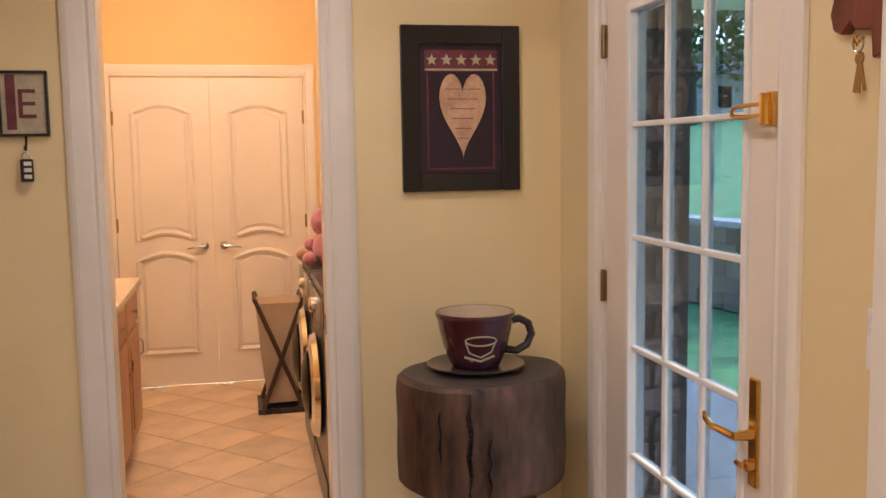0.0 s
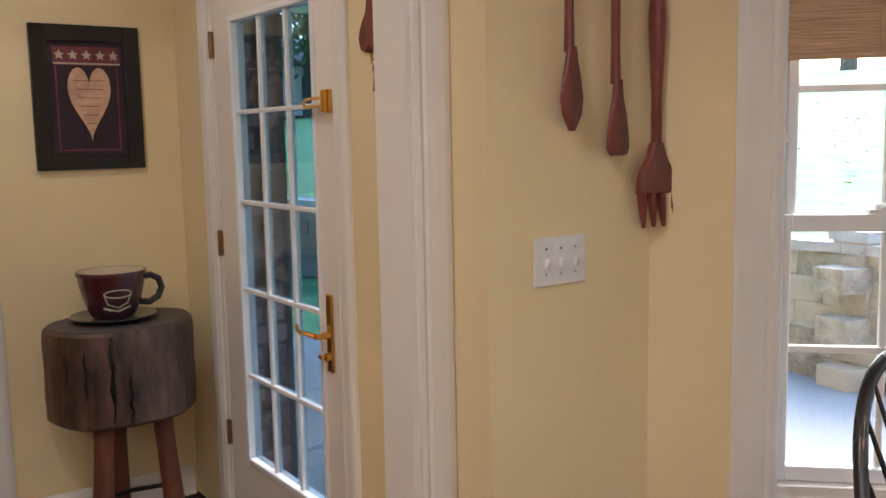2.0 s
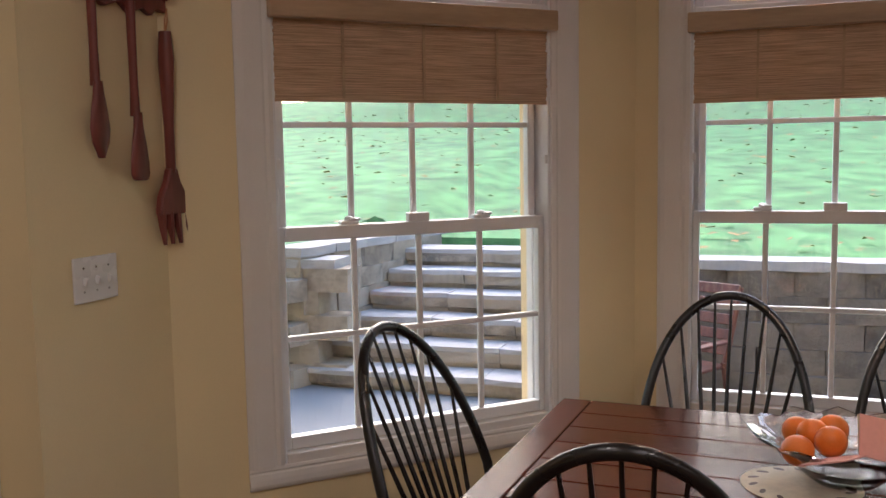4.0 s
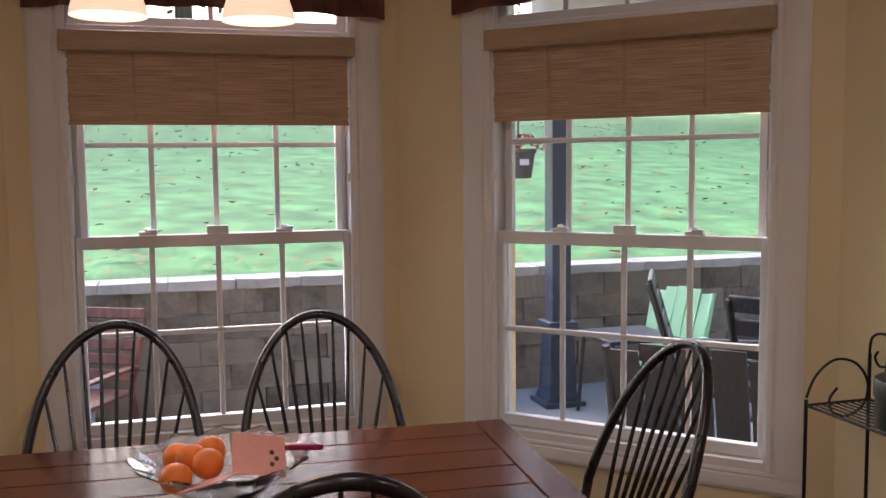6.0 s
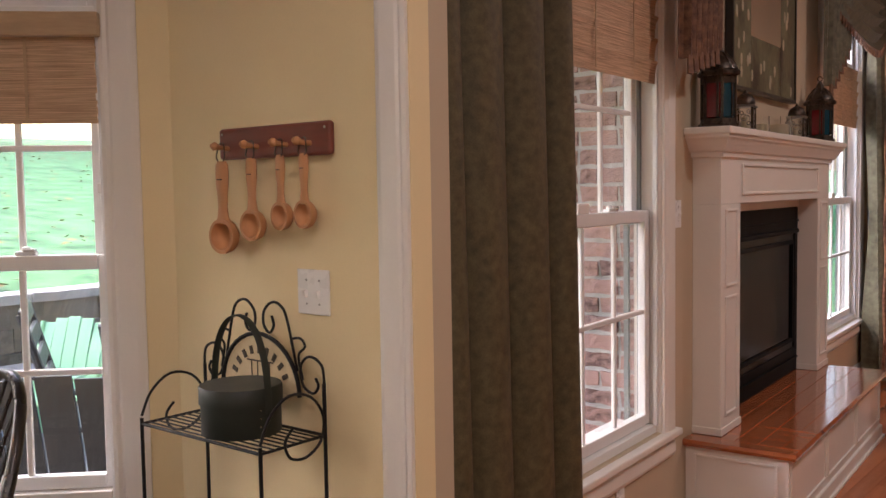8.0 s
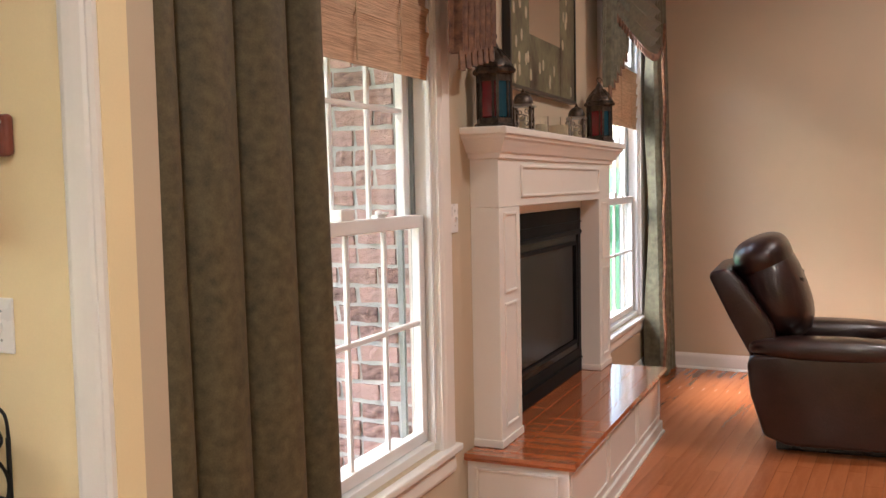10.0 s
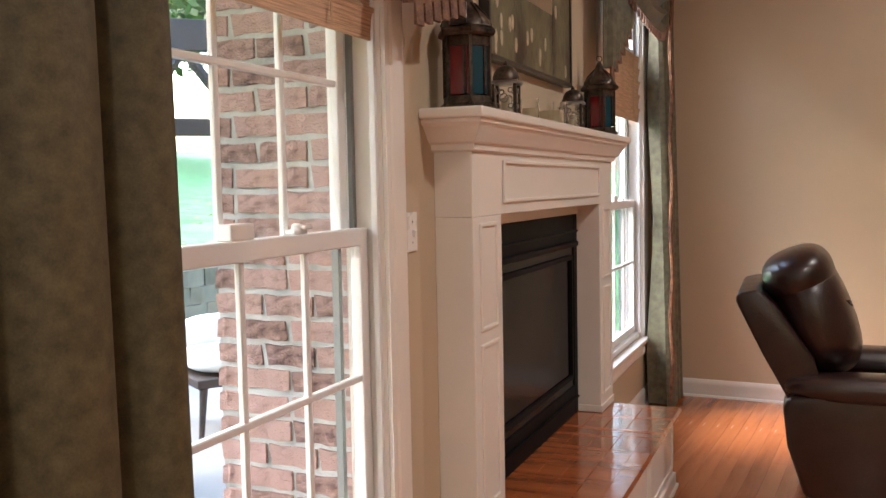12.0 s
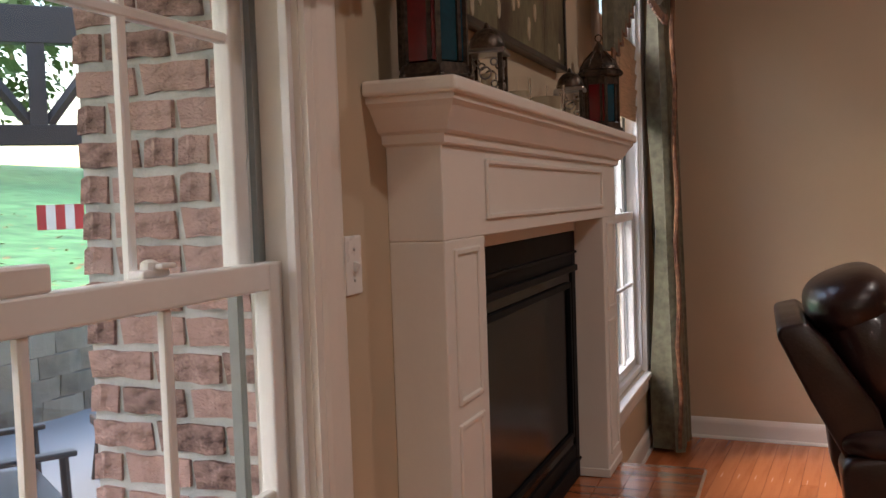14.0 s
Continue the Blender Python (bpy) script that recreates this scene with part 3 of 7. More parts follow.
def cloth(width, z_top, z_bot, folds, depth, sag=0.0, n=60, pleat=0.0, ruffle=0.012, sway=0.0, thick=0.004, scallop=0.0, rows=10):
    """A hanging cloth along x, folded in y; sag raises the hem at its ends."""
    bm = bmesh.new()
    grid = []
    for j in range(rows + 1):
        f = j / rows
        row = []
        for i in range(n + 1):
            u = i / n
            hem = z_bot + sag * (2 * u - 1) ** 2 + scallop * abs(math.sin(math.pi * folds * u))
            z = z_top + (hem - z_top) * f
            amp = depth * (0.55 + 0.45 * f)
            y = amp * math.sin(2 * math.pi * folds * u + 0.5 * math.sin(5 * u + 2 * f)) + ruffle * math.sin(2 * math.pi * (folds * 2.7) * u + 1.3)
            if pleat:
                s = abs(math.sin(math.pi * (folds * u + 0.22 * math.sin(5.2 * u + 0.7) + 0.06 * f)))
                y = depth - 2 * amp * s ** pleat + ruffle * math.sin(19 * u + 2 * f)
            row.append(bm.verts.new((-width / 2 + width * u + sway * f * (u - 0.5), y, z)))
        grid.append(row)
    for a, b in zip(grid, grid[1:]):
        for i in range(n):
            bm.faces.new((a[i], a[i + 1], b[i + 1], b[i]))
    bmesh.ops.recalc_face_normals(bm, faces=bm.faces)
    geom = bmesh.ops.solidify(bm, geom=bm.faces[:], thickness=thick)
    return bm


nook_window("window_1", W1, -45, "white double-hung bay window with a half-raised bamboo blind, looking at stone steps", WIDE[0])
nook_window("window_2", W2, -90, "white double-hung bay window with a half-raised bamboo blind, looking at the lawn", WIDE[1])
nook_window("window_3", W3, -135, "white double-hung bay window with a half-raised bamboo blind, looking at the patio", WIDE[2])
for (cx, cy), turn in ((W1, -45), (W2, -90), (W3, -135)):
    v = thing("valance", "rust red gathered window valance with a soft hem", "valance", pose(cx, cy, 0, 0, 0, turn), "bay valances")
    part("cloth", shift(cloth(1.2, 2.52, 2.075, 6, 0.018, -0.02, ruffle=0.006), pose(0, -0.05, 0)), VALANCE, v, smooth=True)
    part("rod", shift(lathe([(0.012, -0.61), (0.012, 0.61)], 12), pose(0, -0.045, 2.5, 0, 90, 0)), BLACKMETAL, v)

# trim of the openings and doors
JAMB = thing("trim_partition_opening", "white moulded casing round the hall opening", "trim", kind="structure")
part("jamb", bb(1.357, 1.399, 0, 1.376, 1.531, 2.45, 0.002), TRIM, JAMB)
part("casing", shift(upright(1.375, 0, 2.54, 0.098, 0.02, False), pose(0, 1.40, 0)), TRIM, JAMB)
part("casing", shift(casing_profile_bar(2.075, 0.09, 0.02), pose(-0.70, 1.40, 2.45)), TRIM, JAMB)
part("casing", shift(upright(-0.70, 0, 2.54, 0.098, 0.02, True), pose(0, 1.40, 0)), TRIM, JAMB)
JAMB2 = thing("trim_laundry_doorway", "white moulded casing round the laundry doorway", "trim", kind="structure")
for x, s in ((0.02, True), (0.74, False)):
    part("casing", shift(upright(x + (0.008 if s else -0.008), 0, 2.16, 0.10, 0.021, s), pose(0, 3.435, 0)), TRIM, JAMB2)
    part("jamb", bb(x - 0.001, 3.432, 0, x + 0.015, 3.558, 2.1) if s else bb(x - 0.015, 3.432, 0, x + 0.001, 3.558, 2.1), TRIM, JAMB2)
part("casing", shift(casing_profile_bar(0.92, 0.09, 0.021), pose(-0.08, 3.435, 2.1)), TRIM, JAMB2)
part("strike_plate", bb(0.722, 3.48, 0.93, 0.726, 3.51, 1.0, 0.001), OLDBRASS, JAMB2)
JAMB3 = thing("trim_living_opening", "white moulded casing beside the living room opening", "trim", kind="structure")
part("casing", shift(upright(-1.183, 0, 2.54, 0.092, 0.02, True), pose(0, YL, 0, 0, 0, 180)), TRIM, JAMB3)
part("casing", shift(casing_profile_bar(3.2, 0.09, 0.02), pose(1.18, YL, 2.45, 0, 0, 180)), TRIM, JAMB3)


def baseboard(name, x, y, turn, length):
    t = thing(name, "white moulded baseboard along the floor", "baseboard", pose(x, y, 0, 0, 0, turn), kind="structure")
    part("board", ring_loft([[(u, -a, z) for z, a in ((0.004, 0), (0.004, 0.015), (0.095, 0.015), (0.108, 0.012), (0.122, 0.005), (0.126, 0))] for u in (0, length)]), TRIM, t)
    part("shoe_moulding", ring_loft([[(u, -0.015 - a, z) for z, a in ((0.002, 0), (0.002, 0.013), (0.010, 0.012), (0.018, 0.006), (0.02, 0))] for u in (0, length)]), TRIM, t)
    return t


baseboard("baseboard", 0.84, 3.435, 0, 0.70)
baseboard("baseboard", 1.557, 2.02, -90, 0.49)
baseboard("baseboard", XL + 0.27, YS, 180, 5.9)
EAST_BOARDS = [baseboard("baseboard", XL, -2.46, -90, 1.92), baseboard("baseboard", XL, -6.44, -90, 1.94)]
baseboard("baseboard", 2.09, YL, 180, 0.8)

# glazed garden door
door = thing("door_1", "white glazed garden door with brass lever and fifteen panes, closed", "door", pose(1.557, 2.57, 0, 0, 0, -90), kind="structure")
for s, x in ((True, -0.485), (False, 0.485)):
    part("casing", upright(x, 0, 2.18, 0.085, 0.02, s), TRIM, door)
    part("jamb", bb(-0.4925, 0.0, 0, -0.462, 0.075, 2.1, 0.002) if s else bb(0.462, 0.0, 0, 0.4925, 0.075, 2.1, 0.002), TRIM, door)
part("casing", shift(casing_profile_bar(1.14, 0.085, 0.02), pose(-0.57, 0, 2.09)), TRIM, door)
part("head_jamb", bb(-0.4615, 0, 2.07, 0.4615, 0.075, 2.1), TRIM, door)
part("threshold", bb(-0.46, 0, -0.01, 0.46, 0.2, 0.02, 0.003), OLDBRASS, door)
dx0, dx1, gx0, gx1, gz0, gz1 = -0.459, 0.459, -0.285, 0.345, 0.305, 1.945
leaf = part("door_leaf", bb(dx0, 0.004, 0.02, gx0 - 0.012, 0.046, 2.066, 0.003), DOORPAINT, door)
part("stile", bb(gx1 + 0.012, 0.004, 0.02, dx1, 0.046, 2.066, 0.003), DOORPAINT, leaf)
part("bottom_rail", bb(gx0 - 0.012, 0.004, 0.02, gx1 + 0.012, 0.046, gz0 - 0.012, 0.003), DOORPAINT, leaf)
part("top_rail", bb(gx0 - 0.012, 0.004, gz1 + 0.012, gx1 + 0.012, 0.046, 2.066, 0.003), DOORPAINT, leaf)
for k, v in frame_of_four(gx0 - 0.014, gx1 + 0.014, gz0 - 0.014, gz1 + 0.014, 0.022, -0.004, 0.052).items():
    part("glazing_bead", bb(*v, 0.004), VINYL, leaf)
pane = part("pane", bb(gx0, 0.022, gz0, gx1, 0.027, gz1), DOORPANE, leaf, "blue-tinted door glass")
pane.visible_shadow = False
for k in (1, 2):
    x = gx0 + (gx1 - gx0) * k / 3
    part("muntin", bb(x - 0.008, 0.010, gz0, x + 0.008, 0.038, gz1, 0.004), VINYL, leaf)
for k in range(1, 5):
    z = gz0 + (gz1 - gz0) * k / 5
    part("muntin", bb(gx0, 0.008, z - 0.008, gx1, 0.040, z + 0.008, 0.004), VINYL, leaf)
for z in (0.373, 1.124, 1.873):
    part("hinge", join(shift(lathe([(0.007, -0.05), (0.0075, 0), (0.007, 0.05)], 10), pose(-0.462, -0.006, z)), bb(-0.475, -0.003, z - 0.048, -0.448, 0.002, z + 0.048)), OLDBRASS, door)
lev = part("handle_plate", bb(0.386, -0.006, 0.785, 0.424, 0.004, 1.035, 0.005), BRASS, leaf, "tall brass handle plate")
part("lever", join(shift(lathe([(0.014, 0), (0.012, 0.02), (0.009, 0.05)], 12), pose(0.404, -0.004, 0.905, 90, 0, 0)), tube([(0.404, -0.05, 0.905), (0.36, -0.056, 0.908), (0.31, -0.054, 0.902), (0.275, -0.050, 0.912), (0.262, -0.046, 0.922)], 0.009, 8, taper=[1, 1, 0.9, 0.8, 0.5])), BRASS, lev, "curved brass lever", smooth=True)
part("thumb_turn", join(shift(lathe([(0.016, 0), (0.014, 0.014), (0.006, 0.016)], 12), pose(0.404, -0.006, 0.835, 90, 0, 0)), bb(0.372, -0.032, 0.829, 0.408, -0.022, 0.841, 0.003)), BRASS, lev, "brass thumb turn", smooth=True)
guard = part("swing_guard", bb(0.462, -0.024, 1.59, 0.487, -0.002, 1.66, 0.003), BRASS, door, "brass swing-bar door guard")
part("swing_bar", tube([(0.46, -0.03, 1.635), (0.40, -0.032, 1.635), (0.345, -0.03, 1.632), (0.335, -0.03, 1.622), (0.345, -0.03, 1.612), (0.40, -0.032, 1.610), (0.46, -0.03, 1.612)], 0.005, 8), BRASS, guard, smooth=True)
part("knuckle", shift(lathe([(0.012, -0.032), (0.012, 0.032)], 10), pose(0.47, -0.03, 1.625)), BRASS, guard)

# closet doors
closet = thing("door_2", "white double closet doors with arched raised panels, closed", "door", pose(0.272, 6.67, 0), kind="structure")
for s in (-1, 1):
    part("casing", upright(s * 0.62, 0, 2.15, 0.075, 0.018, s < 0), TRIM, closet)
part("casing", shift(casing_profile_bar(1.39, 0.075, 0.018), pose(-0.695, 0, 2.07)), TRIM, closet)


def arched(x0, x1, z0, z1, rise_top, rise_bot, n=10):
    top = [(x0 + (x1 - x0) * k / n, z1 + rise_top * math.sin(math.pi * k / n)) for k in range(n + 1)]
    bot = [(x1 - (x1 - x0) * k / n, z0 + rise_bot * math.sin(math.pi * k / n)) for k in range(n + 1)]
    return top + bot


for s in (-1, 1):
    x0, x1 = (-0.616, -0.0012) if s < 0 else (0.0012, 0.616)
    lf = part("door_leaf", bb(x0, 0.004, 0.012, x1, 0.04, 2.062, 0.003), DOORPAINT, closet)
    pa, pb = x0 + 0.125, x1 - 0.125
    for z0, z1, rt, rb in ((1.0, 1.83, 0.055, 0.05), (0.24, 0.86, 0.05, 0.0)):
        outer = arched(pa, pb, z0, z1, rt, rb)
        rim = [(x, 0.0, z) for x, z in outer]
        part("panel_moulding", tube(rim, 0.019, 6, closed=True), DOORPAINT, lf)
        inner = [(pa + pb) / 2, (z0 + z1) / 2]
        part("raised_panel", extrude_xz([((x - inner[0]) * 0.82 + inner[0], (z - inner[1]) * 0.9 + inner[1]) for x, z in outer], -0.006, 0.006, 0.004), DOORPAINT, lf)
    kx = -0.062 if s < 0 else 0.062
    kn = part("lever", join(shift(lathe([(0.027, 0), (0.025, 0.012), (0.011, 0.016), (0.010, 0.045)], 14), pose(kx, 0.004, 0.95, 90, 0, 0)), tube([(kx, -0.043, 0.95), (kx + s * 0.04, -0.046, 0.95), (kx + s * 0.095, -0.044, 0.944), (kx + s * 0.115, -0.038, 0.936)], 0.008, 8, taper=[1.2, 1, 0.9, 0.5])), STEEL, lf, "brushed nickel lever", smooth=True)
    for z in (0.35, 1.10, 1.80):
        part("hinge", bb(s * 0.616 - 0.01, -0.004, z - 0.045, s * 0.616 + 0.01, 0.006, z + 0.045, 0.002), OLDBRASS, closet)


def switch_plate(x, y, z, turn, gangs, label):
    w = {1: 0.070, 2: 0.116, 3: 0.163}[gangs]
    t = thing("light_switch", label, "switch", pose(x, y, z, 0, 0, turn))
    part("plate", bb(-w / 2, -0.006, -0.0575, w / 2, 0, 0.0575, 0.003), PLASTIC, t)
    for k in range(gangs):
        u = (k - (gangs - 1) / 2) * 0.046
        tg = part("toggle", shift(bb(-0.0045, -0.018, -0.010, 0.0045, -0.004, 0.010, 0.002), pose(u, 0, 0, 20, 0, 0)), PLASTIC, t)
        for dz in (-0.030, 0.030):
            part("screw", shift(lathe([(0.0032, 0), (0.0028, 0.0012)], 8), pose(u, -0.006, dz, 90, 0, 0)), STEEL, t)
    return t


switch_plate(1.690, YF, 1.217, 0, 3, "white three-gang toggle switch plate below carved utensils")
switch_plate(1.51, YL, 1.222, 180, 2, "white two-gang toggle switch plate above a wire stand")
EAST_SWITCH = switch_plate(XL, -4.322, 1.360, -90, 1, "white single switch plate beside the fireplace")
switch_plate(1.557, 1.76, 1.197, -90, 1, "white switch plate beside the garden door")
outlet = thing("outlet", "white wall outlet under the living room window", "outlet", pose(XL, -3.74, 0.33, 0, 0, -90))
part("plate", bb(-0.035, -0.006, -0.0575, 0.035, 0, 0.0575, 0.003), PLASTIC, outlet)
for dz in (-0.02, 0.02):
    part("socket", bb(-0.016, -0.009, dz - 0.014, 0.016, -0.005, dz + 0.014, 0.004), PLASTIC, outlet)

# ---- hall things ----
heart = thing("picture", "black framed picture of a peach heart under five stars", "picture", pose(1.197, 3.435, 1.692))
for k, v in frame_of_four(-0.206, 0.206, -0.278, 0.278, 0.062, -0.022, -0.001).items():
    part("frame_bar", bb(*v, 0.004), FRAMEBLACK, heart)
part("picture_mat", bb(-0.146, -0.010, -0.218, 0.146, -0.002, 0.218), MATNAVY, heart)
for k, v in frame_of_four(-0.118, 0.118, -0.205, 0.13, 0.006, -0.0125, -0.0105).items():
    part("border_line", bb(*v), PRINTRED, heart)
band = part("star_band", bb(-0.124, -0.0135, 0.128, 0.128, -0.0105, 0.196), PRINTRED, heart, "faded red band with five cream stars")
part("band_line", bb(-0.124, -0.0150, 0.128, 0.128, -0.0136, 0.134), PRINTCREAM, band)
for k in range(5):
    cx, cz = -0.100 + 0.051 * k, 0.163
    star = [(cx + (0.021 if i % 2 == 0 else 0.009) * math.sin(math.pi * i / 5), cz + (0.021 if i % 2 == 0 else 0.009) * math.cos(math.pi * i / 5)) for i in range(10)]
    part("star", extrude_xz(star, -0.016, -0.0137), PRINTCREAM, band)
hp = []
for i in range(40):
    a = 2 * math.pi * i / 40
    hx = 16 * math.sin(a) ** 3 / 16
    hz = (13 * math.cos(a) - 5 * math.cos(2 * a) - 2 * math.cos(3 * a) - math.cos(4 * a)) / 17
    hp.append((0.006 + 0.081 * hx, 0.0 + 0.1665 * hz))
part("heart", extrude_xz(hp, -0.0150, -0.0105), PRINTPEACH, heart, "peach heart with lines of faded script")
for k in range(6):
    z = 0.066 - 0.033 * k
    w = 0.062 - 0.0085 * k
    part("script_line", bb(0.006 - w, -0.0158, z - 0.0012, 0.006 + w, -0.0151, z + 0.0012), PRINTRED, heart)

epic = thing("letter_plaque", "small framed plaque with the letter E and a hook", "plaque", pose(-0.187, 3.435, 1.715))
for k, v in frame_of_four(-0.072, 0.072, -0.1, 0.1, 0.008, -0.02, -0.001).items():
    part("frame_bar", bb(*v, 0.002), FRAMEBLACK, epic)
part("print", bb(-0.065, -0.010, -0.093, 0.065, -0.002, 0.093), PRINTCREAM, epic)
part("red_stripe", bb(-0.05, -0.0125, -0.08, -0.022, -0.0105, 0.088), PRINTRED, epic)
cu = bpy.data.curves.new("letter", "FONT")
cu.body, cu.size, cu.extrude = "E", 0.13, 0.0008
cu.materials.append(PRINTRED)
tx = new("letter_shape", cu)
tmp = bpy.data.meshes.new_from_object(tx)
bpy.data.objects.remove(tx)
let = new("letter", tmp)
let.parent, let.matrix_basis = epic, pose(-0.025, -0.0115, -0.045, 90, 0, 0)
part("hook", tube([(0, -0.004, -0.1), (0, -0.010, -0.125), (0, -0.022, -0.142), (0, -0.03, -0.132)], 0.004, 6), BLACKMETAL, epic)
keys = thing("key_fob", "black and white fob hanging from the plaque hook", "key fob", pose(-0.187, 3.41, 1.565))
part("tag", bb(-0.018, -0.006, -0.09, 0.020, 0.006, -0.02, 0.004), BLACKWOOD, keys)
for k in range(3):
    part("stripe", bb(-0.006, -0.0075, -0.08 + 0.02 * k, 0.016, -0.006, -0.068 + 0.02 * k), PLASTIC, keys)
part("ring", tube([(0.012 * math.cos(a), 0, -0.012 + 0.012 * math.sin(a)) for a in [2 * math.pi * k / 12 for k in range(12)]], 0.0015, 6, closed=True), STEEL, keys)

stump = thing("log_stool", "thick weathered log slab stool on three log legs", "stool", pose(1.185, 3.13, 0))
rnd = random.Random(3)
wob = [1 + 0.05 * math.sin(2 * a + 0.7) + 0.025 * math.sin(5 * a) + rnd.uniform(-0.006, 0.006) for a in [2 * math.pi * i / 48 for i in range(48)]]


def log_ring(r, z, sx=1.0):
    return [(r * wob[i] * math.cos(2 * math.pi * i / 48) * 1.04, r * wob[i] * math.sin(2 * math.pi * i / 48) * 0.94, z) for i in range(48)]


part("log_slab", ring_loft([log_ring(0.235, 0.50), log_ring(0.255, 0.515), log_ring(0.258, 0.60), log_ring(0.255, 0.70), log_ring(0.258, 0.80), log_ring(0.254, 0.842), log_ring(0.243, 0.852)]), STUMPBARK, stump, "brown peeled side with dark cracks", smooth=True)
part("log_end", ring_loft([log_ring(0.240, 0.8515), log_ring(0.239, 0.857)]), STUMPTOP, stump)
for a, w, zt, zb in ((-112, 0.020, 0.84, 0.53), (-131, 0.012, 0.80, 0.60), (-99, 0.010, 0.70, 0.52)):
    i = int(((a % 360) / 360) * 48)
    ca, sa = math.cos(radians(a)) * 1.04 * 0.2545 * wob[i], math.sin(radians(a)) * 0.94 * 0.2545 * wob[i]
    zs = [zt + (zb - zt) * q / 5 for q in range(6)]
    part("crack", tube([(ca + 0.006 * math.sin(3 * q + a), sa, z) for q, z in enumerate(zs)], w, 8, taper=[0.3, 1, 0.8, 1.1, 0.7, 0.2], flat=0.4), BLACKWOOD, stump, "dark split in the wood", smooth=True)
for a in (-135, -45, 90):
    ca, sa = math.cos(radians(a)), math.sin(radians(a))
    part("leg", tube([(ca * 0.15, sa * 0.13, 0.52), (ca * 0.165, sa * 0.14, 0.36), (ca * 0.185, sa * 0.15, 0.16), (ca * 0.20, sa * 0.16, 0.0)], 0.038, 12, taper=[1, 0.95, 1.05, 1.1]), LEGWOOD, stump, "reddish peeled log leg", smooth=True)
part("iron_brace", tube([(-0.13, -0.11, 0.22), (0, -0.03, 0.20), (0.13, -0.11, 0.22)], 0.009, 6), BLACKMETAL, stump)

mug = thing("giant_mug", "oversized dark red mug with a coffee cup print", "mug", pose(1.165, 3.14, 0.872))
part("body", join(lathe([(0.070, 0), (0.078, 0.004), (0.090, 0.03), (0.104, 0.07), (0.116, 0.12), (0.124, 0.168), (0.126, 0.172), (0.120, 0.172), (0.112, 0.12), (0.098, 0.06), (0.07, 0.02), (0.002, 0.016)], 36)), MUGRED, mug, smooth=True)
part("lining", lathe([(0.1195, 0.1725), (0.1115, 0.121), (0.0975, 0.061), (0.069, 0.0212), (0.002, 0.0175)], 36, ends=False), MUGCREAM, mug, "cream glazed inside", smooth=True)
part("rim_band", lathe([(0.1255, 0.158), (0.1275, 0.168), (0.125, 0.1735), (0.1195, 0.1735)], 36, ends=False), MUGRED, mug, smooth=True)
part("handle", tube([(0.108, 0, 0.135), (0.145, 0, 0.142), (0.175, 0, 0.125), (0.186, 0, 0.09), (0.170, 0, 0.055), (0.135, 0, 0.038), (0.095, 0, 0.045)], 0.013, 10), DARKGLAZE, mug, "dark glazed handle", smooth=True)
cupp = []
for i in range(25):
    a = 2 * math.pi * i / 24
    cupp.append((0.048 * math.cos(a), 0.014 * math.sin(a)))
pr = part("cup_print", tube([(x - 0.01, -math.sqrt(max(0.0001, 0.118 ** 2 - (x - 0.01) ** 2)), 0.098 + z) for x, z in cupp[:-1]], 0.0025, 6, closed=True), PALEPRINT, mug, "pale printed coffee cup outline")
part("print_bowl", tube([(-0.056, -0.100, 0.092), (-0.045, -0.100, 0.060), (-0.01, -0.1045, 0.045), (0.025, -0.1, 0.060), (0.036, -0.107, 0.092)], 0.0028, 6), PALEPRINT, pr)
part("print_saucer", tube([(-0.058, -0.088, 0.046), (-0.01, -0.100, 0.032), (0.036, -0.094, 0.046)], 0.004, 6), PALEPRINT, pr)
solid("saucer", lathe([(0.06, 0), (0.10, 0.004), (0.145, 0.013), (0.156, 0.019), (0.154, 0.022), (0.10, 0.011), (0.002, 0.010)], 36), DARKGLAZE, "dark glazed saucer under the giant mug", "saucer", pose(1.165, 3.14, 0.8585), smooth=True)

rack = thing("key_rack", "dark red carved wooden key rack with hanging keys", "key rack", pose(1.557, 1.83, 1.765, 0, 0, -90))
part("board", extrude_xz([(-0.07, 0.02), (-0.06, 0.05), (-0.03, 0.09), (-0.02, 0.14), (0.02, 0.17), (0.09, 0.17), (0.09, -0.06), (0.05, -0.07), (0.045, -0.02), (0.0, -0.015), (-0.01, 0.0), (-0.035, -0.02), (-0.06, -0.01)], -0.025, -0.001, 0.003), REDWOOD, rack)
part("hook", tube([(0.03, -0.025, -0.03), (0.03, -0.04, -0.045), (0.03, -0.045, -0.03)], 0.003, 6), BRASS, rack)
ks = thing("key_bunch", "bunch of brass and steel keys on a ring", "keys", pose(1.52, 1.80, 1.722, 0, 0, -90))
part("ring", tube([(0.014 * math.cos(a), 0, 0.014 * math.sin(a)) for a in [2 * math.pi * k / 14 for k in range(14)]], 0.0018, 6, closed=True), STEEL, ks)
for k, a in enumerate((-14, 0, 12)):
    part("key", shift(join(shift(lathe([(0.011, 0), (0.011, 0.003)], 12), pose(0, 0.001, -0.025, 90, 0, 0)), bb(-0.004, -0.001, -0.085, 0.004, 0.001, -0.03)), pose(0, 0.004 * k, 0, 0, a, 0)), OLDBRASS, ks)

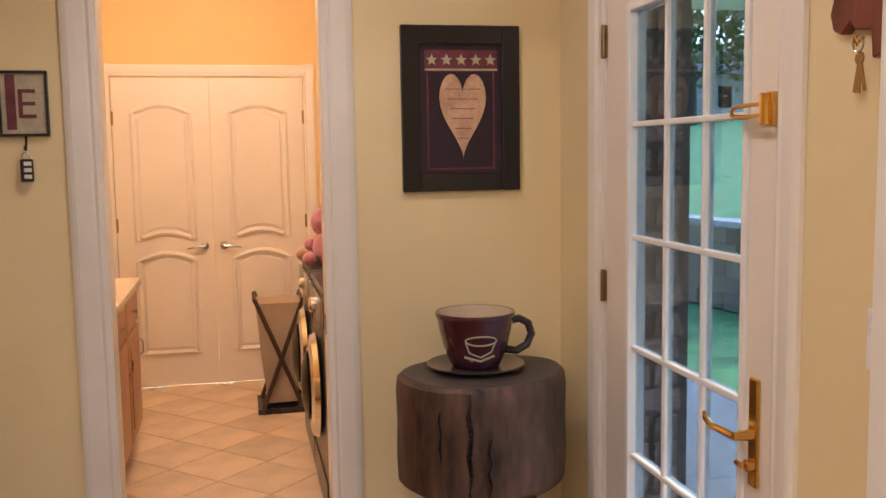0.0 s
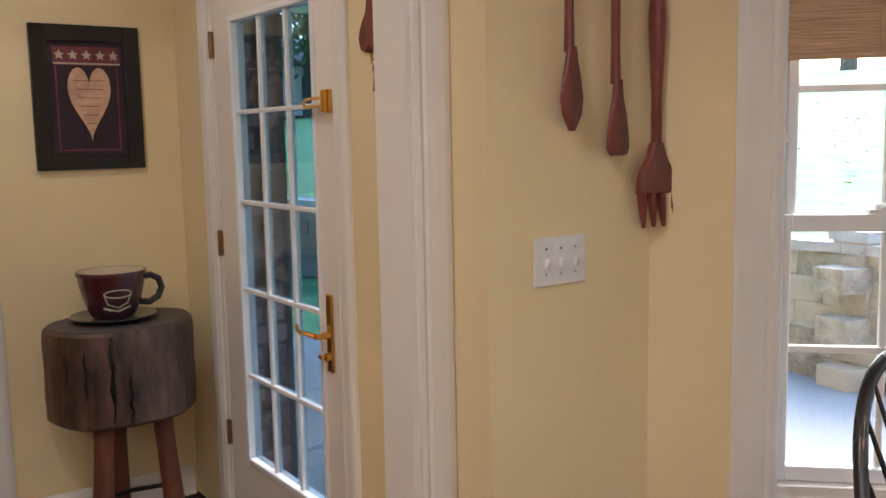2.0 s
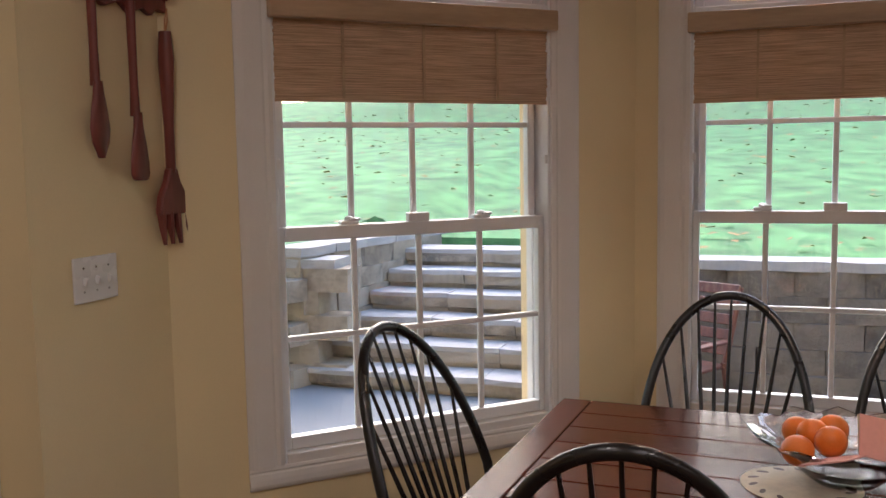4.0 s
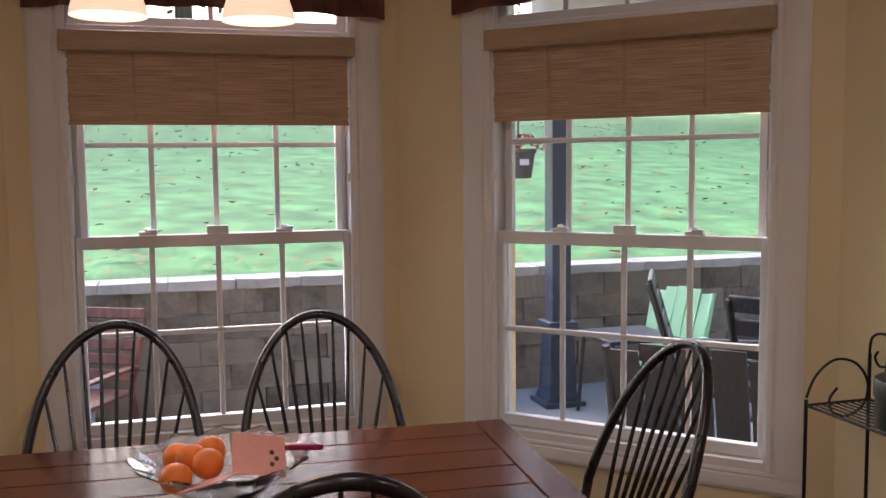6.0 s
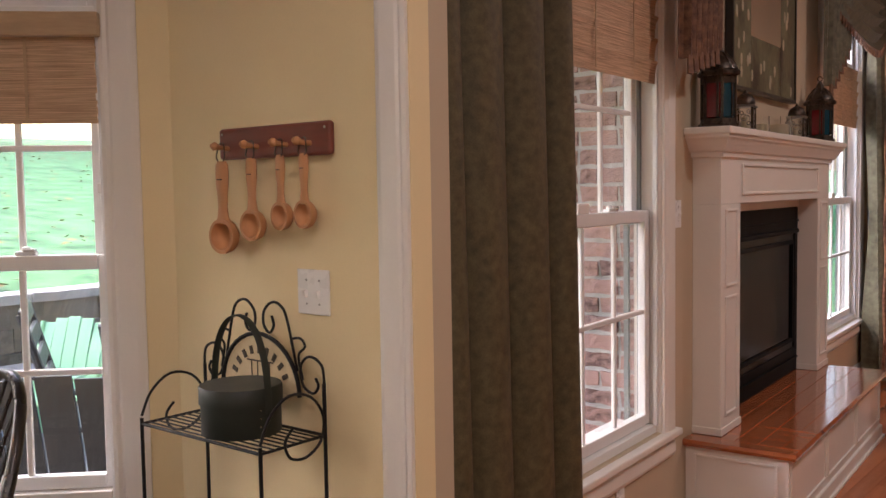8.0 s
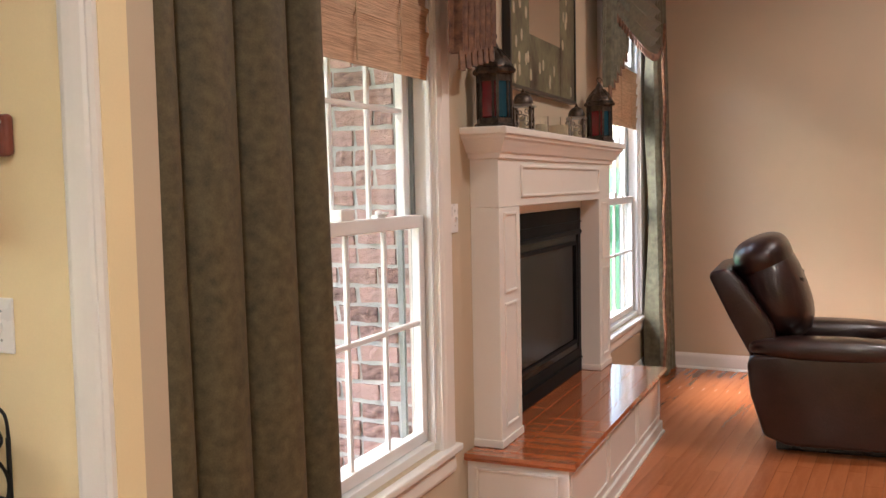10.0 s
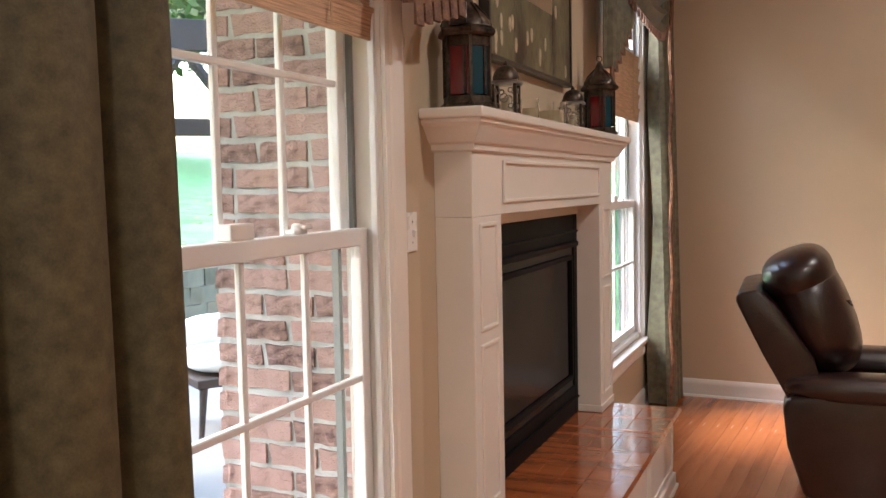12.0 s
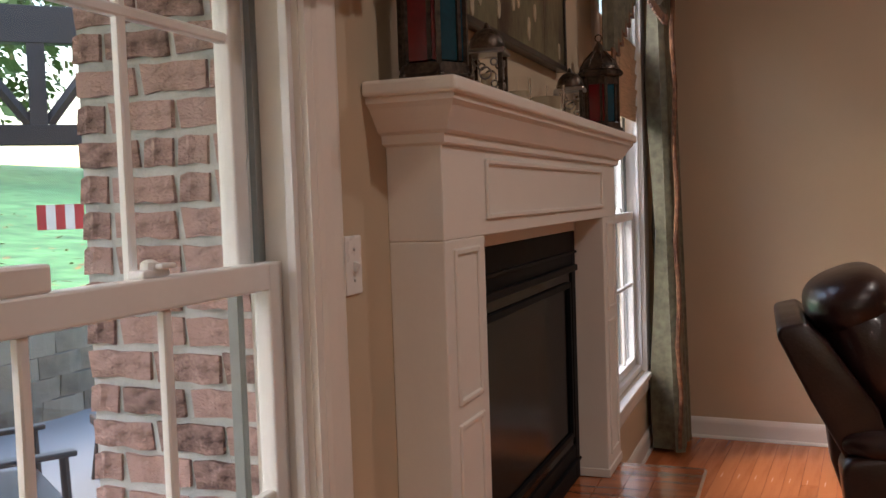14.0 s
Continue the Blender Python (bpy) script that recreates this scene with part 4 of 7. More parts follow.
# ---- nook things ----
TROT = 3.4
table = thing("dining_table", "dark cherry plank-top dining table", "table", pose(2.01, -0.548, 0, 0, 0, -TROT))
PL = 7
for k in range(PL):
    x0 = -0.5 + k * (1.0 / PL)
    part("plank", bb(x0 + 0.0012, -0.72, 0.727, x0 + 1.0 / PL - 0.0012, 0.72, 0.755, 0.003, 1), TABLEWOOD, table)
for s in (-1, 1):
    part("breadboard_end", bb(-0.5, min(s * 0.722, s * 0.81), 0.727, 0.5, max(s * 0.722, s * 0.81), 0.755, 0.004), TABLEWOOD, table)
    part("apron", bb(-0.41, s * 0.68 - 0.012, 0.62, 0.41, s * 0.68 + 0.012, 0.727), TABLEWOOD, table)
    part("apron", bb(s * 0.42 - 0.012, -0.68, 0.62, s * 0.42 + 0.012, 0.68, 0.7268), TABLEWOOD, table)
for sx in (-1, 1):
    for sy in (-1, 1):
        part("leg", shift(lathe([(0.024, 0), (0.03, 0.05), (0.024, 0.12), (0.038, 0.30), (0.044, 0.45), (0.03, 0.54), (0.045, 0.58), (0.045, 0.727)], 16), pose(sx * 0.41, sy * 0.67, 0)), TABLEWOOD, table, smooth=True)


def windsor_chair():
    """A hoop-back chair that faces +y; the hoop's top leans back."""
    c = thing("windsor_chair", "black painted hoop-back Windsor chair at the table", "chair", None, "chairs round the table")
    seat = []
    for i in range(32):
        a = 2 * math.pi * i / 32
        r = 0.215 + 0.012 * math.cos(2 * a)
        seat.append((r * math.cos(a) * 1.05, r * math.sin(a) * 0.98))
    part("seat", ring_loft([[(x * 0.93, y * 0.93, 0.42) for x, y in seat], [(x, y, 0.432) for x, y in seat], [(x, y, 0.450) for x, y in seat], [(x * 0.96, y * 0.96, 0.46) for x, y in seat], [(x * 0.6, y * 0.6, 0.447) for x, y in seat]]), BLACKWOOD, c, smooth=True)

    def back(u, z):
        lean = 0.19 * (z - 0.45) / 0.6
        curve = -0.05 * (1 - (u / 0.25) ** 2) * min(1, (z - 0.45) / 0.3)
        return (u, -0.155 - lean + curve, z)
    hoop = []
    for k in range(37):
        a = math.pi * k / 36
        w = 0.258 * math.cos(a)
        z = 0.455 + 0.595 * math.sin(a) ** 0.72
        squeeze = 1.0 - 0.16 * max(0, (0.62 - z) / 0.17)
        hoop.append(back(w * squeeze, z))
    part("hoop", tube(hoop, 0.0145, 10), BLACKWOOD, c, "bent hoop back", smooth=True)
    for k in range(9):
        u0 = -0.105 + 0.02625 * k
        u1 = -0.205 + 0.05125 * k
        ztop = 0.455 + 0.595 * (max(0.0, 1 - (u1 / 0.258) ** 2) ** 0.5) ** 0.72
        p0, p1 = Vector((u0, -0.165, 0.452)), Vector(back(u1, ztop))
        part("spindle", tube([p0, p0.lerp(p1, 0.35), p0.lerp(p1, 0.7), p1], 0.0062, 6, taper=[0.9, 1.15, 1, 0.7]), BLACKWOOD, c, smooth=True)
    for sx in (-1, 1):
        for sy in (-1, 1):
            part("leg", tube([(sx * 0.15, sy * 0.13, 0.43), (sx * 0.17, sy * 0.16, 0.30), (sx * 0.19, sy * 0.185, 0.12), (sx * 0.205, sy * 0.20, 0.0)], 0.017, 10, taper=[0.9, 1.2, 1.0, 0.8]), BLACKWOOD, c, smooth=True)
        part("stretcher", tube([(sx * 0.183, -0.175, 0.19), (sx * 0.178, 0, 0.19), (sx * 0.183, 0.175, 0.19)], 0.009, 8, taper=[0.8, 1.4, 0.8]), BLACKWOOD, c, smooth=True)
    part("stretcher", tube([(-0.178, 0, 0.19), (0, 0, 0.19), (0.178, 0, 0.19)], 0.009, 8, taper=[0.8, 1.4, 0.8]), BLACKWOOD, c, smooth=True)
    return c


first = windsor_chair()
BACK = 0.345                    # the hoop's top behind the seat's middle


def chair_pose(x, y, facing):
    """The pose of a chair whose hoop's top is at (x, y); facing: degrees from +y to the left."""
    f = radians(facing)
    return pose(x - BACK * math.sin(f), y + BACK * math.cos(f), 0, 0, 0, facing)


first.matrix_basis = chair_pose(2.80, -0.255, 90 - 4)
for x, y, a in ((2.79, -0.875, 90 - 2), (2.06, 0.585, 180 - 12), (1.98, -1.70, -2), (1.235, -0.135, -90 + 4), (1.255, -0.675, -90 - 3)):
    copy_thing(first, chair_pose(x, y, a))

bowl = thing("glass_bowl", "scalloped cut glass fruit bowl on the table", "bowl", pose(2.0, -0.53, 0.760))
nb = 48
part("bowl_shell", ring_loft([[(r * (1 + sc * math.cos(12 * a)) * math.cos(a), r * (1 + sc * math.cos(12 * a)) * math.sin(a), z + sc * 0.14 * math.cos(12 * a)) for a in [2 * math.pi * i / nb for i in range(nb)]] for r, z, sc in ((0.07, 0.0, 0), (0.085, 0.012, 0), (0.13, 0.05, 0.0), (0.165, 0.08, 0.015), (0.205, 0.105, 0.05), (0.203, 0.109, 0.05), (0.160, 0.086, 0.015), (0.125, 0.056, 0), (0.08, 0.018, 0), (0.02, 0.012, 0))]), CUTGLASS, bowl, smooth=True)
for k, (x, y, z) in enumerate(((1.985, -0.405, 0.845), (2.055, -0.44, 0.865), (2.12, -0.41, 0.85), (2.02, -0.475, 0.86), (2.11, -0.485, 0.862))):
    o = thing("orange", "ripe orange in the glass bowl", "orange", pose(x - 0.07, y - 0.02, z + 0.003, 20 * k, 15, 30 * k), "oranges in the bowl")
    part("peel", ellipsoid(0.036, 0.036, 0.034, 18, 12), ORANGE, o, smooth=True)
    part("stem_end", lathe([(0.004, 0.033), (0.002, 0.0355)], 8), LEGWOOD, o)
card = thing("pink_card", "pink folded greeting card propped in the bowl", "card", pose(1.90, -0.605, 0.888, 52, 14, -78))
part("front", bb(-0.062, -0.0485, 0.0, 0.062, 0.0485, 0.002), PINKCARD, card)
part("back", shift(bb(-0.062, -0.0485, 0.0, 0.062, 0.0485, 0.002), pose(0, 0.004, -0.008, -6, 0, 0)), PRINTCREAM, card)
for k in range(3):
    part("spot", shift(lathe([(0.006, 0.0021), (0.0058, 0.003)], 10), pose(0.03 + 0.011 * (k % 2), -0.02 + 0.014 * k, 0)), DARKSTRAP, card)
pk = thing("packet", "magenta foil packet lying in the bowl", "packet", pose(1.98, -0.695, 0.868, 10, 12, 20))
part("pouch", bb(-0.06, -0.045, 0, 0.06, 0.045, 0.014, 0.005), MAGENTA, pk)
part("crimped_end", bb(0.058, -0.045, 0.004, 0.072, 0.045, 0.007), PALEPRINT, pk)
solid("envelope", bb(-0.05, -0.075, 0, 0.05, 0.075, 0.003), PINKCARD, "pale pink envelope lying among the oranges", "envelope", pose(1.845, -0.50, 0.855, 8, 18, 65))
dl = thing("placemat", "round cream printed mat under the bowl", "mat", pose(1.95, -0.435, 0.756) @ Matrix.Scale(0.82, 4))
part("cloth", lathe([(0.155, 0), (0.16, 0.0012), (0.15, 0.003), (0.002, 0.003)], 40), DOILY, dl)
for k in range(14):
    a = 2 * math.pi * k / 14
    part("leaf_print", shift(lathe([(0.018, 0.0031), (0.017, 0.0036)], 10, 1.0, 0.45), pose(0.128 * math.cos(a), 0.128 * math.sin(a), 0, 0, 0, math.degrees(a) + 40)), DARKSTRAP, dl)

pend = thing("pendant_lamp", "two-light pendant with lit frosted glass shades above the table", "lamp", pose(2.0, -0.48, -0.026))
for y in (-0.16, 0.16):
    part("shade", shift(lathe([(0.082, 1.885), (0.080, 1.90), (0.066, 1.945), (0.05, 1.985), (0.03, 2.01), (0.027, 2.01), (0.046, 1.983), (0.062, 1.943), (0.077, 1.9), (0.079, 1.887)], 28, ends=False), pose(0, y, 0)), SHADEGLASS, pend, "lit frosted glass bell shade", smooth=True)
    part("stem", shift(lathe([(0.026, 2.005), (0.026, 2.04), (0.006, 2.05), (0.006, 2.28)], 14), pose(0, y, 0)), BLACKMETAL, pend)
part("cross_bar", bb(-0.008, -0.18, 2.27, 0.008, 0.18, 2.286, 0.003), BLACKMETAL, pend)
part("rod", shift(lathe([(0.007, 2.28), (0.007, 2.72), (0.06, 2.735), (0.06, 2.764)], 16), pose(0, 0, 0)), BLACKMETAL, pend)


def carved_utensil(x, head, length, top):
    """A long carved utensil hanging flat on the wall."""
    t = thing("carved_utensil", f"large dark red carved wooden {head} hanging on the wall", head, pose(x, YF - 0.028, top), "carved utensils")
    L = length
    if head == "fork":
        part("handle", tube([(0, 0, 0), (0, 0, -0.08), (0, 0, -L * 0.45), (0, 0, -L * 0.66)], 0.024, 10, taper=[0.75, 1.0, 0.62, 0.62], flat=0.8), REDWOOD, t, smooth=True)
        part("head", extrude_xz([(-0.017, -L * 0.64), (0.017, -L * 0.64), (0.03, -L * 0.70), (0.058, -L * 0.77), (0.066, -L * 0.83), (0.066, -L * 0.86), (-0.066, -L * 0.86), (-0.066, -L * 0.83), (-0.058, -L * 0.77), (-0.03, -L * 0.70)], -0.011, 0.011, 0.004), REDWOOD, t)
        for k in range(4):
            u = -0.0525 + 0.035 * k
            part("tine", tube([(u, 0, -L * 0.85), (u, -0.004, -L * 0.92), (u * 1.04, -0.010, -L)], 0.0125, 8, taper=[1.1, 0.95, 0.45], flat=0.8), REDWOOD, t, smooth=True)
    else:
        wide = 0.036 if head == "spoon" else 0.038
        tail = [(0.0, 0.011), (0.15, 0.010), (0.5, 0.009), (0.66, 0.012)]
        part("handle", tube([(0, 0, -L * f) for f, r in tail], 0.013, 10, taper=[1.2, 1.0, 0.9, 1.1], flat=0.8), REDWOOD, t, smooth=True)
        rows = ((0.64, 0.012), (0.70, 0.018), (0.78, wide * 0.8), (0.86, wide), (0.93, wide * 0.82), (0.985, wide * 0.3), (1.0, 0.004)) if head == "spoon" else ((0.64, 0.012), (0.72, 0.016), (0.80, wide * 0.72), (0.90, wide * 0.96), (0.965, wide), (0.992, wide * 0.8), (1.0, wide * 0.55))
        part("head", ring_loft([[(r * math.cos(a), -0.008 + 0.011 * math.sin(a), -L * f) for a in [2 * math.pi * i / 14 for i in range(14)]] for f, r in rows]), REDWOOD, t, smooth=True)
    part("cord", tube([(0, 0, -0.01), (0.006, -0.006, 0.03), (0.0, -0.01, 0.06), (-0.006, -0.006, 0.03), (0, 0, -0.005)], 0.0025, 6), PALEWOOD, t)
    return t


carved_utensil(1.698, "spoon", 0.53, 2.05)
carved_utensil(1.848, "spatula", 0.50, 1.96)
fork = carved_utensil(1.993, "fork", 0.59, 1.868)
ur = thing("utensil_rack", "carved reddish wooden rack for hanging utensils", "rack", pose(1.86, YF, 1.955))
part("board", extrude_xz([(-0.20, 0.02), (-0.19, 0.07), (-0.1, 0.09), (0, 0.10), (0.1, 0.09), (0.15, 0.07), (0.155, -0.035), (0.11, -0.03), (0.09, -0.05), (0.05, -0.035), (0.0, -0.055), (-0.04, -0.03), (-0.1, -0.05), (-0.15, -0.03), (-0.2, -0.035)], -0.022, -0.001, 0.003), REDWOOD, ur)
for u in (-0.14, 0.0, 0.142):
    part("peg", tube([(u, -0.02, 0.0), (u, -0.055, 0.008)], 0.006, 8), REDWOOD, ur)

lr = thing("ladle_rack", "cherry red wooden peg rack on the yellow wall", "rack", pose(1.637, YL, 1.606, 0, 0, 180))
part("board", bb(-0.217, -0.022, -0.042, 0.217, -0.001, 0.042, 0.010, 3), CHERRYBOARD, lr)
PEGS = (1.812, 1.690, 1.577, 1.490)
for wx in PEGS:
    u = 1.637 - wx
    part("peg", tube([(u, -0.02, -0.012), (u, -0.05, -0.010), (u, -0.068, -0.007), (u, -0.078, -0.006)], 0.007, 10, taper=[1, 0.9, 1.7, 0.8]), PALEWOOD, lr, smooth=True)
for k in (-0.2, 0.2):
    part("screw", shift(lathe([(0.004, 0), (0.003, 0.002)], 8), pose(k, -0.022, 0.026, 90, 0, 0)), STEEL, lr)


def ladle(x, scale, turn):
    t = thing("wooden_ladle", "pale wooden scoop hanging by a leather loop", "scoop", pose(x, YL - 0.02 + 0.065, 1.597, 0, 0, 180 + turn), "scoops on the rack")
    s = scale
    part("handle", ring_loft([[(w * s * math.cos(a), 0.009 * s * math.sin(a), z * s) for a in [2 * math.pi * i / 14 for i in range(14)]] for z, w in ((-0.035, 0.012), (-0.042, 0.019), (-0.06, 0.022), (-0.09, 0.021), (-0.12, 0.016), (-0.15, 0.014), (-0.175, 0.019), (-0.19, 0.026))]), PALEWOOD, t, smooth=True)
    n = 24
    rings = []
    for rr, d in ((0.006, 0.030), (0.028, 0.027), (0.040, 0.014), (0.0435, 0.0), (0.043, -0.010), (0.035, -0.0105), (0.031, 0.002), (0.022, 0.014), (0.004, 0.019)):
        rings.append([(rr * s * math.cos(2 * math.pi * i / n), d * s, (-0.222 + rr * 1.02 * math.sin(2 * math.pi * i / n)) * s) for i in range(n)])
    part("bowl", ring_loft(rings), PALEWOOD, t, "hollowed round bowl", smooth=True)
    part("loop", tube([(0, -0.004, -0.055 * s), (0.016, -0.004, -0.025), (0.010, 0, 0.008), (0, 0.004, 0.012), (-0.010, 0, 0.008), (-0.016, -0.004, -0.025), (0, -0.004, -0.055 * s)], 0.0018, 6), DARKSTRAP, t, "dark leather loop")
    part("maker_mark", bb(-0.008 * s, -0.0115 * s, -0.082 * s, 0.008 * s, -0.0085 * s, -0.079 * s), DARKSTRAP, t)
    return t


for wx, s, a in zip(PEGS, (1.07, 0.93, 0.82, 0.80), (6, 3, -4, -3)):
    ladle(wx, s, a)

# corner stand
SX, SY, SZ = 1.745, YL + 0.125, 0.87
stand = thing("corner_wire_stand", "black wrought iron wire shelf stand with scrolls", "stand", pose(0, 0, 0))
x0, x1, y0, y1 = 1.452, 1.935, YL + 0.03, YL + 0.235
for x in (x0, x1):
    for y in (y0, y1):
        top = 1.0 if y == y0 else 0.885
        part("post", tube([(x, y, 0.0), (x, y, top)], 0.005, 8), BLACKMETAL, stand)
for z in (SZ, 0.46):
    sh = part("shelf", tube([(x0, y0, z), (x1, y0, z), (x1, y1, z), (x0, y1, z)], 0.0042, 6, closed=True), BLACKMETAL, stand)
    for k in range(1, 9):
        y = y0 + (y1 - y0) * k / 9
        part("wire", tube([(x0, y, z), (x1, y, z)], 0.0022, 6), BLACKMETAL, sh)


def scroll(cx, cz, r, start, sweep, flip=1, n=22, shrink=0.62):
    return [(cx + flip * r * (1 - (1 - shrink) * k / n) * math.cos(radians(start + sweep * k / n)), cz + r * (1 - (1 - shrink) * k / n) * math.sin(radians(start + sweep * k / n))) for k in range(n + 1)]


def curl(points, k=4):
    """The same bends, rounded through every point."""
    p = [Vector(q) for q in points]
    out = []
    for i in range(len(p) - 1):
        a, b, c, d = p[max(i - 1, 0)], p[i], p[i + 1], p[min(i + 2, len(p) - 1)]
        for j in range(k):
            t = j / k
            out.append(0.5 * (2 * b + (c - a) * t + (2 * a - 5 * b + 4 * c - d) * t * t + (3 * b - a - 3 * c + d) * t ** 3))
    return out + [p[-1]]


def wire_xz(pts, y, r=0.0037):
    return tube([(x, y, z) for x, z in pts], r, 7)


mid = (x0 + x1) / 2
part("scroll", tube(curl([(x0, y0, SZ + 0.02), (x0, y0, 1.02), (x0 + 0.02, y0, 1.055), (x0 + 0.06, y0, 1.06), (x0 + 0.085, y0, 1.03), (x0 + 0.075, y0, 0.985), (x0 + 0.04, y0, 0.97), (x0 + 0.02, y0, 0.99), (x0 + 0.03, y0, 1.01)]), 0.0037, 7), BLACKMETAL, stand, smooth=True)
part("scroll", tube(curl([(x1, y0, SZ + 0.02), (x1, y0, 1.02), (x1 - 0.02, y0, 1.055), (x1 - 0.06, y0, 1.06), (x1 - 0.085, y0, 1.03), (x1 - 0.075, y0, 0.985), (x1 - 0.04, y0, 0.97), (x1 - 0.02, y0, 0.99), (x1 - 0.03, y0, 1.01)]), 0.0037, 7), BLACKMETAL, stand, smooth=True)
for s in (-1, 1):
    part("scroll", tube(curl([(mid + s * 0.165, y0, 1.00), (mid + s * 0.15, y0, 1.06), (mid + s * 0.175, y0, 1.085), (mid + s * 0.16, y0, 1.105), (mid + s * 0.125, y0, 1.10), (mid + s * 0.13, y0, 1.08)]), 0.0034, 7), BLACKMETAL, stand, smooth=True)
    part("scroll", tube(curl([(mid + s * 0.145, y0, 1.02), (mid + s * 0.11, y0, 1.15), (mid + s * 0.085, y0, 1.185), (mid + s * 0.05, y0, 1.19), (mid + s * 0.02, y0, 1.165), (mid + s * 0.018, y0, 1.13), (mid + s * 0.04, y0, 1.11), (mid + s * 0.058, y0, 1.13), (mid + s * 0.05, y0, 1.155)]), 0.0037, 7), BLACKMETAL, stand, smooth=True)
arch = [(mid + 0.155 * math.cos(math.pi * k / 20), 0.955 + 0.15 * math.sin(math.pi * k / 20)) for k in range(21)]
part("sign_arch", wire_xz(arch, y0 + 0.004, 0.006), BLACKMETAL, stand)
sign = part("sign_board", extrude_xz([(mid + 0.148 * math.cos(math.pi * k / 20), 0.955 + 0.143 * math.sin(math.pi * k / 20)) for k in range(21)], y0 - 0.008, y0 + 0.002), CREAMBOARD, stand, "cream half-round sign with dark drawing")
for k in range(9):
    a = math.pi * (0.14 + 0.72 * k / 8)
    part("letter_bar", shift(bb(-0.006, -0.001, -0.011, 0.006, 0.001, 0.011), pose(mid + 0.112 * math.cos(a), y0 + 0.0038, 0.955 + 0.108 * math.sin(a), 0, 90 - math.degrees(a), 0)), INK, sign)
for k in range(4):
    part("ladle_drawing", join(bb(mid - 0.042 + 0.024 * k, y0 + 0.003, 0.985, mid - 0.039 + 0.024 * k, y0 + 0.0045, 1.03), bb(mid - 0.046 + 0.024 * k, y0 + 0.003, 0.972, mid - 0.035 + 0.024 * k, y0 + 0.0045, 0.985)), INK, sign)
part("drawing_bar", bb(mid - 0.055, y0 + 0.003, 1.03, mid + 0.05, y0 + 0.0045, 1.034), INK, sign)
for x, s in ((x0, -1), (x1, 1)):
    lo = [(0, 0.0), (0.03, 0.06), (0.09, 0.10), (0.16, 0.085), (0.2, 0.03), (0.19, -0.03), (0.14, -0.06), (0.09, -0.05), (0.075, -0.01), (0.10, 0.02)]
    part("side_scroll", tube(curl([(x, y1 - a * 1.0, SZ + 0.02 + b) for a, b in lo]), 0.0037, 7), BLACKMETAL, stand, smooth=True)
    part("side_scroll", tube(curl([(x, y1 - a * 1.0, 0.48 + b) for a, b in lo]), 0.0037, 7), BLACKMETAL, stand, smooth=True)
hb = thing("round_box", "dark green bentwood box with lid and carrying handle", "box", pose(1.645, YL + 0.135, SZ + 0.004))
part("body", lathe([(0.098, 0), (0.100, 0.004), (0.100, 0.085), (0.002, 0.085)], 36), BOX_GREEN, hb, smooth=True)
part("lid", lathe([(0.104, 0.078), (0.104, 0.118), (0.101, 0.122), (0.002, 0.123)], 36), BOX_GREEN, hb, smooth=True)
part("handle", tube([(0.107 * math.cos(math.pi * k / 20), 0, 0.06 + 0.235 * math.sin(math.pi * k / 20) ** 0.75) for k in range(21)], 0.011, 8, flat=0.22), BOX_GREEN, hb, "bent wooden carrying handle", smooth=True)
for k in range(3):
    part("rivet", shift(lathe([(0.003, 0), (0.002, 0.002)], 8), pose(-0.1, 0.02 + 0.0, 0.03 + 0.02 * k, 0, -90, 0)), STEEL, hb)
st = thing("bar_stool", "dark red round stool seat beside the wire stand", "stool", pose(1.62, -1.93, 0))
part("seat", lathe([(0.165, 0.60), (0.175, 0.612), (0.172, 0.63), (0.15, 0.64), (0.002, 0.642)], 36), REDSEAT, st, smooth=True)
for a in (45, 135, 225, 315):
    part("leg", tube([(0.11 * math.cos(radians(a)), 0.11 * math.sin(radians(a)), 0.605), (0.16 * math.cos(radians(a)), 0.16 * math.sin(radians(a)), 0)], 0.016, 8), REDSEAT, st)
part("foot_ring", tube([(0.145 * math.cos(2 * math.pi * k / 24), 0.145 * math.sin(2 * math.pi * k / 24), 0.2) for k in range(24)], 0.009, 8, closed=True), REDSEAT, st)

# ---- laundry things ----
cab = thing("laundry_cabinet", "honey oak base cabinet with brass pull", "cabinet", pose(-0.42, 4.95, 0))
part("body", bb(-0.32, -0.95, 0.1, 0.29, 0.55, 0.86, 0.003), OAKCAB, cab)
part("toe_kick", bb(-0.32, -0.95, 0.0, 0.23, 0.55, 0.1), DARKSTRAP, cab)
for k, y in enumerate((-0.94, -0.45, 0.05)):
    d = part("door", bb(0.29, y + 0.01, 0.13, 0.31, y + 0.48, 0.66, 0.004), OAKCAB, cab)
    part("panel", bb(0.308, y + 0.07, 0.19, 0.316, y + 0.42, 0.60, 0.006), OAKCAB, d)
    part("handle", tube([(0.315, y + 0.43, 0.585), (0.335, y + 0.43, 0.57), (0.335, y + 0.43, 0.51), (0.315, y + 0.43, 0.495)], 0.005, 8), STEEL, d, "small nickel pull")
    dr = part("drawer", bb(0.29, y + 0.01, 0.68, 0.31, y + 0.48, 0.84, 0.004), OAKCAB, cab)
    part("knob", shift(lathe([(0.006, 0), (0.006, 0.012), (0.014, 0.02), (0.008, 0.026)], 12), pose(0.31, y + 0.245, 0.76, 0, 90, 0)), STEEL, dr)
solid("countertop", bb(-0.75, 3.96, 0.86, -0.09, 5.53, 0.90, 0.006), MUGCREAM, "pale laminate laundry countertop over the oak cabinet", "countertop")


